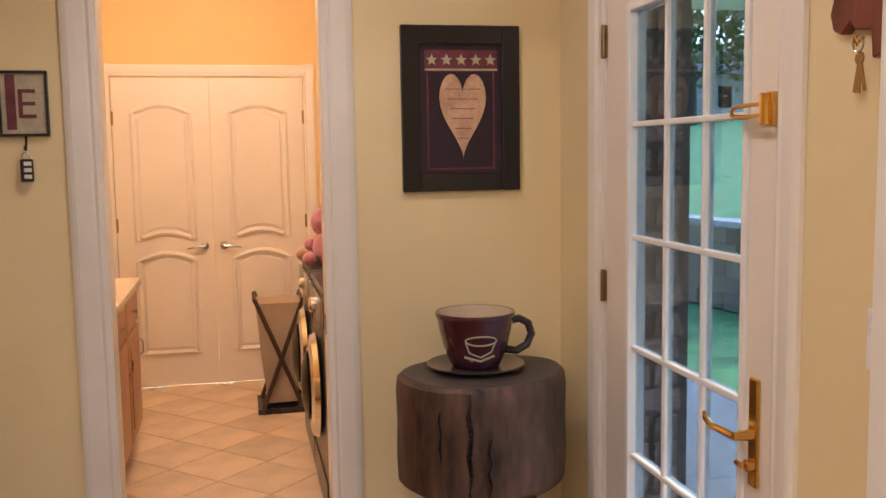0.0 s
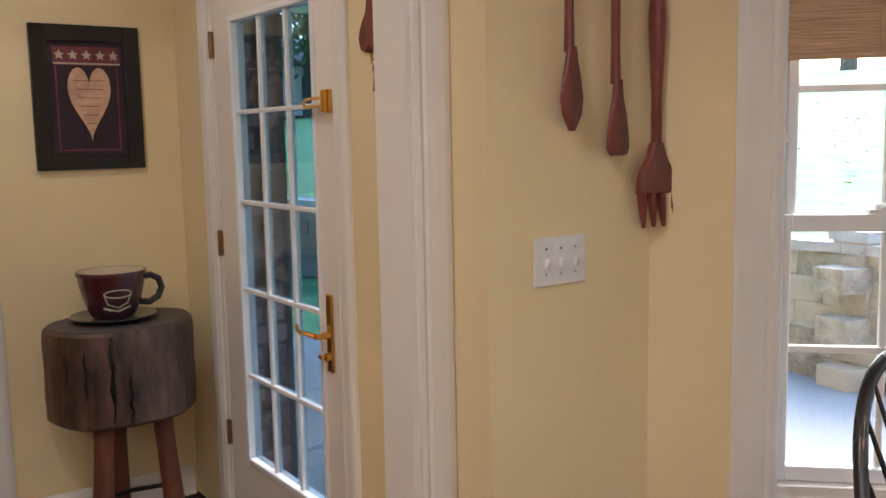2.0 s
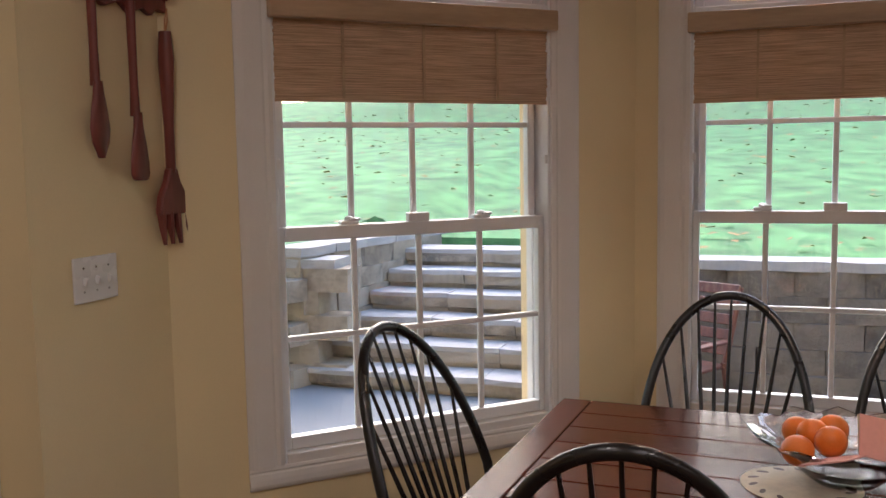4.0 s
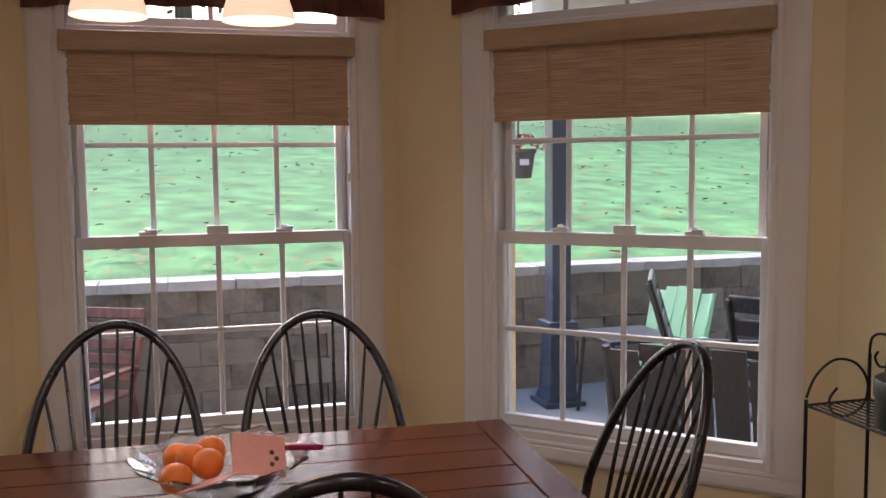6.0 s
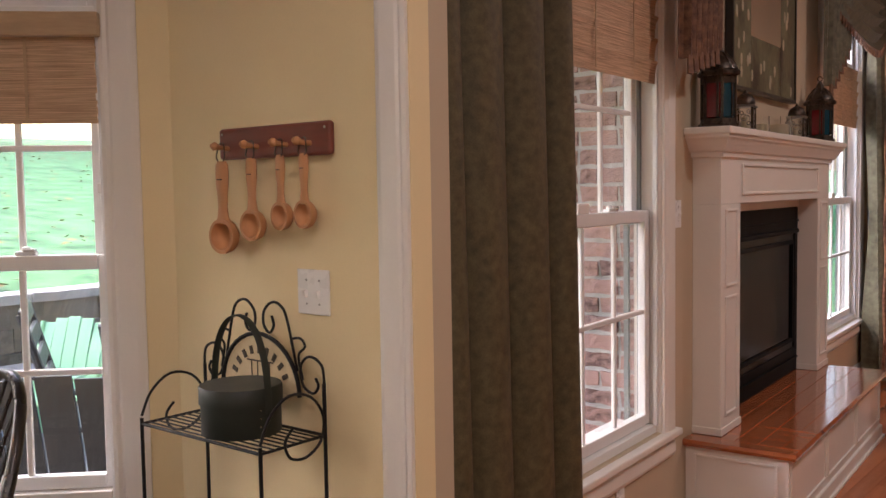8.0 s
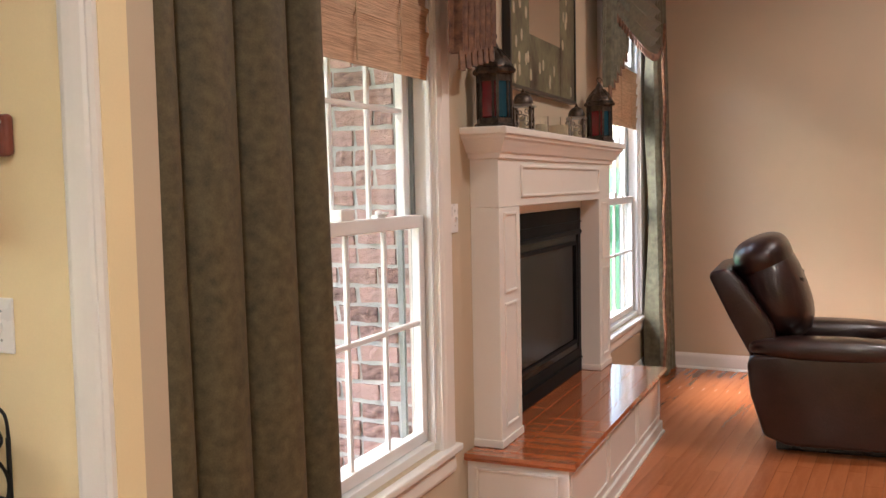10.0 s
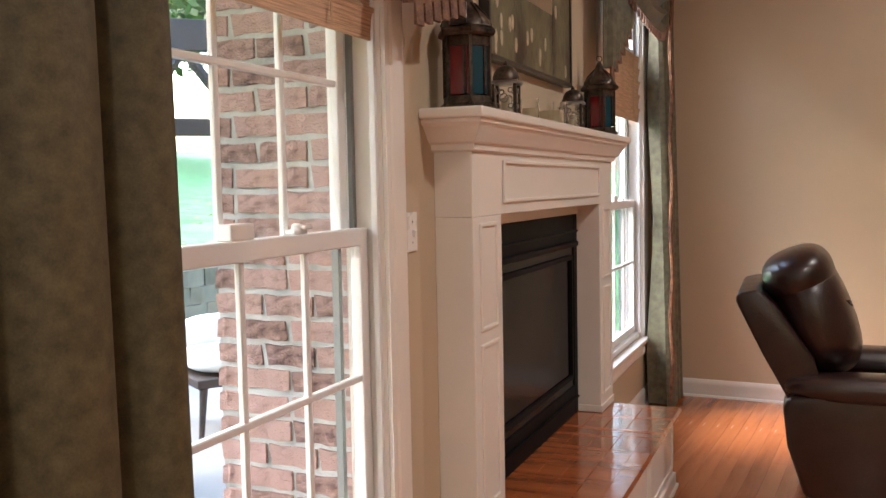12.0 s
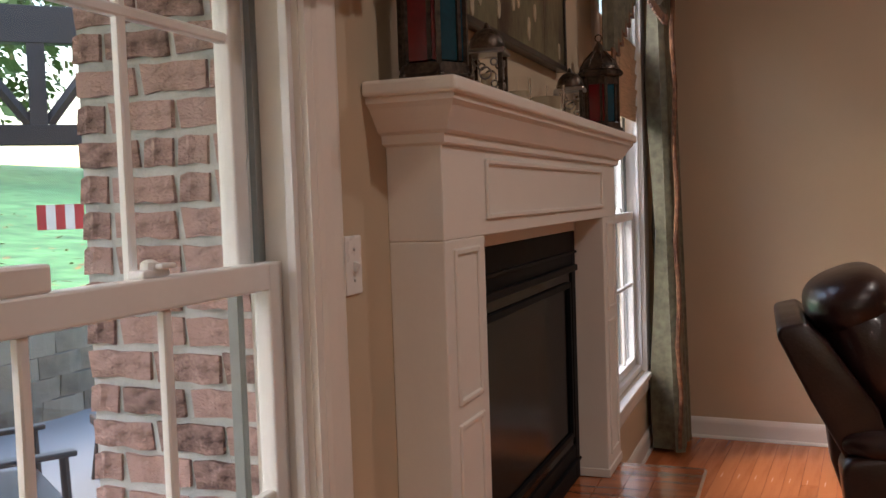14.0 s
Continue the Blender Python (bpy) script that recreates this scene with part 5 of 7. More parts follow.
def washer(y, label):
    w = thing("front_load_washer", label, "washer", pose(1.10, y, 0), "laundry machines")
    part("body", bb(-0.33, -0.335, 0.02, 0.34, 0.335, 0.96, 0.02, 3), APPLIANCE, w)
    part("top", bb(-0.335, -0.337, 0.962, 0.34, 0.337, 0.985, 0.008), APPLIANCE, w)
    part("control_panel", bb(-0.345, -0.32, 0.83, -0.33, 0.32, 0.95, 0.005), STEEL, w)
    part("dial", shift(lathe([(0.034, 0), (0.034, 0.018), (0.026, 0.028), (0.002, 0.03)], 20), pose(-0.345, -0.05, 0.89, 0, -90, 0)), CHROME, w)
    dr = part("door", shift(lathe([(0.22, 0), (0.235, 0.012), (0.22, 0.035), (0.17, 0.045), (0.16, 0.035)], 36), pose(-0.335, 0, 0.52, 0, -90, 0)), CHROME, w, "chrome round door ring", smooth=True)
    part("door_glass", shift(lathe([(0.162, 0.03), (0.15, 0.055), (0.08, 0.075), (0.002, 0.08)], 30), pose(-0.335, 0, 0.52, 0, -90, 0)), FIREGLASS, dr, smooth=True)
    part("base_panel", bb(-0.338, -0.33, 0.03, -0.33, 0.33, 0.17, 0.003), APPLIANCE, w)
    return w


washer(4.42, "graphite front-loading washer with chrome door ring")
washer(5.12, "graphite front-loading dryer with chrome door ring")
bear = solid("stuffed_toy", join(shift(ellipsoid(0.10, 0.12, 0.10), pose(0, 0, 0.09)), shift(ellipsoid(0.075, 0.08, 0.075), pose(-0.03, 0.02, 0.22)), shift(ellipsoid(0.035, 0.05, 0.035), pose(-0.12, -0.05, 0.04)), shift(ellipsoid(0.035, 0.05, 0.035), pose(-0.10, 0.09, 0.10)), shift(ellipsoid(0.03, 0.03, 0.03), pose(-0.03, 0.09, 0.28)), shift(ellipsoid(0.03, 0.03, 0.03), pose(-0.03, -0.05, 0.28))), PLUSHPINK, "faded pink plush toy lying on the washer", "plush toy", pose(0.90, 5.02, 0.985), smooth=True)
solid("folded_blanket", join(shift(ellipsoid(0.16, 0.13, 0.05), pose(0, 0, 0.05)), shift(ellipsoid(0.14, 0.11, 0.045), pose(0.02, 0.02, 0.11)), shift(ellipsoid(0.05, 0.05, 0.04), pose(-0.15, -0.04, 0.035))), PLUSHTAN, "rumpled tan and pink cloth on the dryer", "blanket", pose(0.93, 5.30, 0.985), smooth=True)
ham = thing("laundry_hamper", "folding wooden hamper with a canvas bag", "hamper", pose(0.66, 6.0, 0))
for y in (-0.16, 0.16):
    part("frame_leg", tube([(-0.13, y, 0.0), (0.13, y, 0.68)], 0.013, 8), DARKSTRAP, ham)
    part("frame_leg", tube([(0.13, y, 0.0), (-0.15, y, 0.70)], 0.013, 8), DARKSTRAP, ham)
for x in (-0.15, 0.13):
    part("top_bar", tube([(x, -0.17, 0.69), (x, 0.17, 0.69)], 0.012, 8), DARKSTRAP, ham)
part("bag", ring_loft([[(-0.09, -0.13, 0.06), (0.09, -0.13, 0.06), (0.09, 0.13, 0.06), (-0.09, 0.13, 0.06)], [(-0.12, -0.15, 0.35), (0.11, -0.15, 0.35), (0.11, 0.15, 0.35), (-0.12, 0.15, 0.35)], [(-0.145, -0.155, 0.67), (0.125, -0.155, 0.67), (0.125, 0.155, 0.67), (-0.145, 0.155, 0.67)]]), CANVAS, ham, "beige canvas laundry bag")
part("foot_board", bb(-0.15, -0.18, 0.0, 0.15, 0.18, 0.035, 0.004), BLACKWOOD, ham)

# ---- living room things ----


def living_window(name, at, label):
    w = thing(name, label, "window", pose(at[0], at[1], 0, 0, 0, -90), "living room windows", "structure")
    for s in (1, -1):
        part("casing", upright(s * 0.592, 0.44, 2.75, 0.115, 0.022, s < 0), TRIM, w)
        part("jamb", bb(s * 0.598 - 0.010, 0.0, 0.47, s * 0.598 + 0.010, 0.118, 2.75), TRIM, w)
        part("stop", bb(s * 0.580 - 0.008, 0.012, 0.5, s * 0.580 + 0.008, 0.030, 2.7, 0.002), VINYL, w)
        part("track", bb(s * 0.578 - 0.010, 0.084, 0.5, s * 0.578 + 0.010, 0.096, 2.7), GREYTRACK, w)
        part("track", bb(s * 0.578 - 0.010, 0.135, 0.5, s * 0.578 + 0.010, 0.155, 2.7), GREYTRACK, w)
    part("stool", bb(-0.73, -0.04, 0.44, 0.73, 0.02, 0.468, 0.006), TRIM, w)
    part("apron", shift(casing_profile_bar(1.41, 0.085, 0.018), Matrix(((1, 0, 0, -0.705), (0, 1, 0, 0), (0, 0, -1, 0.44), (0, 0, 0, 1)))), TRIM, w)
    part("window_sill", bb(-0.585, 0.02, 0.47, 0.585, 0.2, 0.505, 0.003), VINYL, w)
    lo = sash(w, "lower_sash", 0.585, 0.507, 1.382, 0.048, 0.045, 0.045, 0.048, 4, (0.972,))
    sash(w, "upper_sash", 0.566, 1.335, 2.24, 0.098, 0.042, 0.04, 0.05, 4, (1.77,))
    for x in (-0.25, 0.25):
        sash_lock(lo, x, 0.054, 1.382)
    part("sensor", bb(-0.043, 0.048, 1.382, 0.043, 0.087, 1.418, 0.004), PLASTIC, lo, "small white alarm sensor")
    part("transom_bar", bb(-0.585, 0.03, 2.24, 0.585, 0.16, 2.31), VINYL, w)
    sash(w, "transom_sash", 0.585, 2.31, 2.74, 0.048, 0.04, 0.04, 0.04, 4, ())
    bamboo_blind(w, 0.583, 1.885, 2.30, 0.02)
    return w


living_window("window_4", W4, "tall white double-hung window with a bamboo blind, looking at brick")
living_window("window_5", W5, "tall white double-hung window beyond the fireplace with a bamboo blind")


def drape(name, x, y, width, depth, material, label, folds, z0=0.03, z1=2.95):
    t = thing(name, label, "curtain", pose(x, y, 0, 0, 0, -90), "living room curtains")
    part("cloth", cloth(width, z1, z0, folds, depth, n=110, pleat=0.62, ruffle=0.005, sway=0.02, rows=14), material, t, smooth=True)
    part("header_tape", shift(cloth(width * 0.98, z1 + 0.05, z1 - 0.01, folds, depth * 0.55, n=60, rows=2), pose(0, 0, 0)), material, t)
    return t


drape("curtain", XL - 0.125, -2.785, 0.70, 0.066, CURTAIN, "olive brown damask curtain hanging in deep folds", 4.0)
c2 = drape("curtain", XL - 0.14, -8.10, 0.38, 0.085, CURTAINGREEN, "sage green damask curtain with bronze fringe edge", 4.0)
part("edge_fringe", tube([(-0.19 + 0.006 * math.sin(9 * k), -0.06 + 0.006 * math.cos(7 * k), 0.05 + 2.6 * k / 40) for k in range(41)], 0.013, 6), FRINGE, c2, "bronze tassel fringe")
part("hem_tassel", shift(lathe([(0.004, 0.05), (0.02, 0.03), (0.024, 0.0)], 10), pose(0.2, -0.06, 0.005)), FRINGE, c2)


def swag(y0, y1, base, drop, label, tail=None):
    t = thing("swag_valance", label, "valance", pose(XL - 0.09, 0, 0), "living room valances")
    n, rows = 40, 9
    bm = bmesh.new()
    grid = []
    for j in range(rows + 1):
        f = j / rows
        grid.append([bm.verts.new((-0.05 - 0.06 * math.sin(math.pi * i / n) * f - 0.02 * math.sin(f * 26), y0 + (y1 - y0) * i / n, 2.95 - (0.06 + (base - 0.06 + drop * math.sin(math.pi * i / n)) * f))) for i in range(n + 1)])
    for a, b in zip(grid, grid[1:]):
        for i in range(n):
            bm.faces.new((a[i], b[i], b[i + 1], a[i + 1]))
    bmesh.ops.recalc_face_normals(bm, faces=bm.faces)
    bmesh.ops.solidify(bm, geom=bm.faces[:], thickness=0.004)
    part("swag_cloth", bm, CURTAINGREEN, t, smooth=True)
    for k in range(31):
        u = k / 30
        yy, zz = y0 + (y1 - y0) * u, 2.95 - (base + drop * math.sin(math.pi * u))
        xx = -0.05 - 0.06 * math.sin(math.pi * u) - 0.014 * math.sin(26)
        part("tassel", tube([(xx, yy, zz + 0.005), (xx, yy, zz - 0.02), (xx, yy + 0.004, zz - 0.05)], 0.010, 6, taper=[0.5, 1, 0.8]), FRINGE, t)
    return t


def jabot(y, width, z_hi, z_lo, material, label, step):
    """A stepped tail of cloth with a fringed edge."""
    t = thing("jabot", label, "valance", pose(XL - 0.12, y, 0, 0, 0, -90), "living room valances")
    k = 6
    for i in range(k):
        w = width / k
        lo = z_lo + step * i
        part("fold", shift(cloth(w * 1.5, z_hi, lo, 1.0, 0.02, n=12, rows=6), pose(-width / 2 + w * (i + 0.5), -0.004 * i, 0)), material, t, smooth=True)
        for q in range(4):
            part("tassel", tube([(-width / 2 + w * (i + 0.2 + 0.22 * q), -0.012 - 0.004 * i, lo + 0.01), (-width / 2 + w * (i + 0.2 + 0.22 * q), -0.014 - 0.004 * i, lo - 0.06)], 0.008, 6, taper=[0.7, 1]), FRINGE, t)
    return t


jabot(-4.235, 0.30, 2.9, 1.97, FRINGE, "rust and bronze fringed valance tail beside the mirror", 0.012)
jabot(-6.64, 0.42, 2.9, 2.06, CURTAINGREEN, "sage green stepped valance tail with tassel fringe", 0.05)
swag(-6.60, -8.05, 0.44, 0.14, "draped sage green swag valance with bronze tassels")

FY = -5.482                     # the fireplace's axis
fp = thing("fireplace_mantel", "white panelled wooden fireplace mantel with crown moulding", "mantel", pose(XL, FY, 0, 0, 0, -90))
# along x: 0 in the middle, -y towards the room
ML, MI, DEP = 0.98, 0.716, 0.127
for s in (-1, 1):
    a, b = (-ML, -MI) if s < 0 else (MI, ML)
    leg = part("leg", bb(a, -DEP, 0.392, b, 0.0, 1.395, 0.004), TRIM, fp)
    for z0, z1 in ((0.47, 0.995), (1.035, 1.375)):
        for k, v in frame_of_four(a + 0.05, b - 0.05, z0, z1, 0.014, -DEP - 0.007, -DEP + 0.002).items():
            part("panel_moulding", bb(*v, 0.003, 1), TRIM, leg)
    part("plinth", bb(a - 0.005, -DEP - 0.006, 0.392, b + 0.005, 0, 0.425, 0.003), TRIM, leg)
fr = part("frieze", bb(-ML, -DEP + 0.001, 1.395, ML, 0.0, 1.62, 0.003), TRIM, fp)
for k, v in frame_of_four(-0.70, 0.70, 1.432, 1.575, 0.014, -DEP - 0.008, -DEP + 0.002).items():
    part("panel_moulding", bb(*v, 0.003, 1), TRIM, fr)
prof = [(0.0, 1.595), (0.012, 1.60), (0.014, 1.618), (0.026, 1.624), (0.038, 1.645), (0.052, 1.668), (0.062, 1.678), (0.064, 1.690)]
part("crown_moulding", ring_loft([[(-ML - 1.45 * e, 0.0, z), (-ML - 1.45 * e, -DEP - e, z), (ML + 1.45 * e, -DEP - e, z), (ML + 1.45 * e, 0.0, z)] for e, z in prof]), TRIM, fp)
part("mantel_shelf", bb(-ML - 0.112, -DEP - 0.076, 1.69, ML + 0.112, 0.0, 1.722, 0.008, 3), TRIM, fp)
part("slip", bb(-MI, -0.020, 1.350, MI, -0.001, 1.395, 0.002), TRIM, fp)
fbx = thing("firebox", "black metal gas firebox with dark glass front", "fireplace", pose(XL, FY, 0, 0, 0, -90))
FW = MI - 0.004
for k, v in frame_of_four(-FW, FW, 0.392, 1.349, 0.06, -0.016, -0.001, 0.14, 0.15).items():
    part("surround", bb(*v, 0.004), FIREBLACK, fbx)
part("hood", bb(-FW + 0.06, -0.040, 1.20, FW - 0.06, -0.015, 1.225, 0.006), FIREBLACK, fbx)
part("louvre", bb(-FW + 0.03, -0.030, 1.265, FW - 0.03, -0.015, 1.275, 0.002), FIREBLACK, fbx)
part("louvre", bb(-FW + 0.03, -0.030, 0.47, FW - 0.03, -0.015, 0.48, 0.002), FIREBLACK, fbx)
part("glass_front", bb(-FW + 0.062, -0.010, 0.534, FW - 0.062, -0.004, 1.198), FIREGLASS, fbx)
for k, v in frame_of_four(-FW + 0.10, FW - 0.10, 0.57, 1.16, 0.022, -0.022, -0.008).items():
    part("door_frame", bb(*v, 0.003), FIREBLACK, fbx)

he = thing("hearth", "raised hearth with a polished cherry top and white panelled front", "hearth", pose(XL, -5.404, 0, 0, 0, -90))
HL, HD = 1.003, 0.455
part("base", bb(-HL + 0.02, -HD + 0.02, 0.0, HL - 0.02, 0.0, 0.362, 0.003), TRIM, he)
for k in range(3):
    a = -HL + 0.04 + k * 0.65
    for q, v in frame_of_four(a, a + 0.61, 0.11, 0.33, 0.012, -HD + 0.012, -HD + 0.022).items():
        part("panel_moulding", bb(*v, 0.003, 1), TRIM, he)
for q, v in frame_of_four(-HD + 0.06, -0.04, 0.11, 0.33, 0.012, 0, 0.01).items():
    part("panel_moulding", shift(bb(*v, 0.003, 1), pose(-HL + 0.012, 0, 0, 0, 0, 90)), TRIM, he)
part("base_moulding", bb(-HL + 0.006, -HD + 0.006, 0.0, HL - 0.006, -0.002, 0.075, 0.006), TRIM, he)
part("shoe_moulding", bb(-HL - 0.006, -HD - 0.006, 0.0, HL + 0.006, -0.004, 0.018, 0.005), TRIM, he)
for k in range(4):
    w = (HD - 0.062) / 4
    part("hearth_board", bb(-HL + 0.062, -HD + 0.06 + k * w + 0.0008, 0.362, HL - 0.062, -HD + 0.06 + (k + 1) * w - 0.0008, 0.390, 0.0015, 1), HEARTHWOOD, he, m=None)
part("nosing", ring_loft([[(-HL - 0.012, -HD - 0.012, 0.362), (HL + 0.012, -HD - 0.012, 0.362), (HL - 0.06, -HD + 0.0595, 0.362), (-HL + 0.06, -HD + 0.0595, 0.362)], [(-HL - 0.018, -HD - 0.018, 0.376), (HL + 0.018, -HD - 0.018, 0.376), (HL - 0.06, -HD + 0.0595, 0.376), (-HL + 0.06, -HD + 0.0595, 0.376)], [(-HL - 0.010, -HD - 0.010, 0.3905), (HL + 0.010, -HD - 0.010, 0.3905), (HL - 0.06, -HD + 0.0595, 0.3905), (-HL + 0.06, -HD + 0.0595, 0.3905)]]), HEARTHWOOD, he, "mitred cherry edge board")
for s in (-1, 1):
    part("nosing", ring_loft([[(s * (HL + e), -HD - e, z), (s * (HL - 0.06), -HD + 0.06, z), (s * (HL - 0.06), 0, z), (s * (HL + e), 0, z)] for e, z in ((0.012, 0.362), (0.018, 0.376), (0.010, 0.3905))]), HEARTHWOOD, he)


def moroccan_lantern(x, y, size, label):
    s = size
    t = thing("lantern", label, "lantern", pose(x, y, 1.722, 0, 0, 30))
    hexa = [radians(60 * k + 30) for k in range(6)]

    def hx(r, z):
        return [(r * s * math.cos(a), r * s * math.sin(a), z * s) for a in hexa]
    part("foot", ring_loft([hx(0.098, 0.0), hx(0.102, 0.012), (hx(0.092, 0.02)), hx(0.088, 0.045)]), LANTERNMETAL, t)
    for k, a in enumerate(hexa):
        part("foot_ball", shift(ellipsoid(0.011 * s, 0.011 * s, 0.011 * s, 8, 6), pose(0.092 * s * math.cos(a), 0.092 * s * math.sin(a), 0.012 * s)), LANTERNMETAL, t)
        part("corner_post", bb(-0.006 * s, -0.006 * s, 0.04 * s, 0.006 * s, 0.006 * s, 0.255 * s), LANTERNMETAL, t, m=pose(0.083 * s * math.cos(a), 0.083 * s * math.sin(a), 0, 0, 0, math.degrees(a)))
        b = a + radians(30)
        gl = part("glass_pane", bb(-0.003 * s, -0.036 * s, 0.05 * s, 0.001 * s, 0.036 * s, 0.245 * s), REDGLASS if k % 2 == 0 else BLUEGLASS, t, m=pose(0.070 * s * math.cos(b), 0.070 * s * math.sin(b), 0, 0, 0, math.degrees(b)), label="deep red glass" if k % 2 == 0 else "teal blue glass")
        part("pierced_band", bb(-0.002 * s, -0.038 * s, 0.215 * s, 0.004 * s, 0.038 * s, 0.25 * s), LANTERNMETAL, t, m=pose(0.072 * s * math.cos(b), 0.072 * s * math.sin(b), 0, 0, 0, math.degrees(b)))
        part("inner_strip", bb(-0.001 * s, -0.005 * s, 0.05 * s, 0.005 * s, 0.005 * s, 0.22 * s), LANTERNMETAL, t, m=pose(0.072 * s * math.cos(b) - 0.02 * s * math.sin(b), 0.072 * s * math.sin(b) + 0.02 * s * math.cos(b), 0, 0, 0, math.degrees(b)))
    part("eave", ring_loft([hx(0.098, 0.25), hx(0.108, 0.258), hx(0.108, 0.270), hx(0.092, 0.285)]), LANTERNMETAL, t)
    part("dome", lathe([(0.090 * s, 0.283 * s), (0.086 * s, 0.30 * s), (0.068 * s, 0.325 * s), (0.046 * s, 0.345 * s), (0.030 * s, 0.365 * s), (0.022 * s, 0.385 * s), (0.014 * s, 0.40 * s), (0.004 * s, 0.415 * s)], 18), LANTERNMETAL, t, smooth=True)
    for k in range(9):
        a = 2 * math.pi * k / 9
        part("rib", tube([(0.089 * s * math.cos(a), 0.089 * s * math.sin(a), 0.287 * s), (0.07 * s * math.cos(a), 0.07 * s * math.sin(a), 0.325 * s), (0.03 * s * math.cos(a), 0.03 * s * math.sin(a), 0.367 * s)], 0.004 * s, 5), LANTERNMETAL, t)
    part("ring", tube([(0.016 * s * math.cos(2 * math.pi * k / 14), 0, (0.428 + 0.016 * math.sin(2 * math.pi * k / 14)) * s) for k in range(14)], 0.0028 * s, 6, closed=True), LANTERNMETAL, t)
    return t


def small_lantern(x, y, label):
    t = thing("small_lantern", label, "lantern", pose(x, y, 1.722, 0, 0, 8) @ Matrix.Scale(0.82, 4), "small mantel lanterns")
    part("base", bb(-0.055, -0.055, 0, 0.055, 0.055, 0.018, 0.004), LANTERNMETAL, t)
    for sx in (-1, 1):
        for sy in (-1, 1):
            part("corner_post", bb(sx * 0.046 - 0.007, sy * 0.046 - 0.007, 0.018, sx * 0.046 + 0.007, sy * 0.046 + 0.007, 0.135, 0.002), LANTERNMETAL, t)
    for k in range(4):
        h = pose(0, 0, 0, 0, 0, 90 * k)
        for u, w, r in ((0, 0.078, 0.018), (-0.027, 0.045, 0.010), (0.027, 0.045, 0.010), (-0.027, 0.11, 0.010), (0.027, 0.11, 0.010)):
            part("grille", shift(tube([(u + r * math.cos(2 * math.pi * q / 12), -0.046, w + r * math.sin(2 * math.pi * q / 12)) for q in range(12)], 0.0028, 5, closed=True), h), STEEL, t, "pierced silver grille")
    part("candle", lathe([(0.022, 0.018), (0.022, 0.08), (0.002, 0.081)], 16), CANDLEWAX, t)
    part("eave", bb(-0.062, -0.062, 0.135, 0.062, 0.062, 0.150, 0.004), STEEL, t, "dull silver rim")
    part("dome", lathe([(0.056, 0.15), (0.056, 0.165), (0.050, 0.185), (0.034, 0.205), (0.012, 0.215), (0.006, 0.23), (0.002, 0.234)], 20), LANTERNMETAL, t, smooth=True)
    return t


moroccan_lantern(XL - 0.102, -4.535, 0.87, "tall black Moroccan lantern with red and teal glass on the mantel")
moroccan_lantern(XL - 0.102, -6.32, 0.86, "black Moroccan lantern with red and teal glass at the mantel's end")
small_lantern(XL - 0.102, -4.905, "small square pierced metal lantern on the mantel")
small_lantern(XL - 0.102, -5.81, "small square pierced metal lantern beside glass candles")
for y, r, h, wax in ((-5.176, 0.034, 0.085, 0.04), (-5.46, 0.055, 0.075, 0.05), (-5.60, 0.030, 0.11, 0.0)):
    g = thing("candle_glass", "clear glass tumbler holding an ivory candle" if wax else "tall clear glass tumbler on the mantel", "candle", pose(XL - 0.102, y, 1.7225), "glasses on the mantel")
    part("glass", lathe([(r * 0.9, 0), (r, 0.004), (r, h), (r - 0.003, h), (r - 0.003, 0.008), (0.002, 0.007)], 24), CLEARGLASS, g, smooth=True)
    if wax:
        part("wax", lathe([(r - 0.005, 0.009), (r - 0.005, 0.009 + wax), (0.002, 0.008 + wax)], 20), CANDLEWAX, g, smooth=True)

mir = thing("mirror", "mirror in a wide mottled brown painted wooden frame", "mirror", pose(XL, -5.478, 2.56, 0, 0, -90))
for k, v in frame_of_four(-0.55, 0.55, -0.62, 0.62, 0.29, -0.035, -0.001, 0.27, 0.27).items():
    part("frame_board", bb(*v, 0.004), MOSAIC, mir)
for k, v in frame_of_four(-0.56, 0.56, -0.63, 0.63, 0.02, -0.042, -0.002).items():
    part("edge_strip", bb(*v, 0.003), FRAMEBLACK, mir)
part("glass", bb(-0.262, -0.034, -0.352, 0.262, -0.028, 0.352), MIRROR, mir, "mirror glass")
rnd = random.Random(11)
for k in range(34):
    side = k % 4
    u = rnd.uniform(-0.5, 0.5)
    z = rnd.uniform(-0.58, -0.40) if side == 0 else rnd.uniform(-0.58, 0.5)
    if side:
        u = rnd.choice((-1, 1)) * rnd.uniform(0.30, 0.50)
    part("pale_inlay", shift(lathe([(0.015, 0), (0.014, 0.004), (0.002, 0.005)], 10, 1.0, 2.0), pose(u, -0.034, z, 90, 0, 0)), PRINTCREAM, mir)


def sculpt(rx, ry, rz, power=3.0, u=24, v=16):
    """A cushion-like rounded block."""
    def sp(c, e):
        return math.copysign(abs(c) ** e, c)
    e = 2.0 / power
    rings = []
    for j in range(v + 1):
        b = -math.pi / 2 + math.pi * j / v
        cb = max(0.02, sp(math.cos(b), e))
        rings.append([(rx * cb * sp(math.cos(2 * math.pi * i / u), e), ry * cb * sp(math.sin(2 * math.pi * i / u), e), rz * sp(math.sin(b), e)) for i in range(u)])
    return ring_loft(rings)


rec = thing("recliner", "dark brown leather recliner armchair", "recliner", pose(0.31, -6.70, 0, 0, 0, 90 + 6))


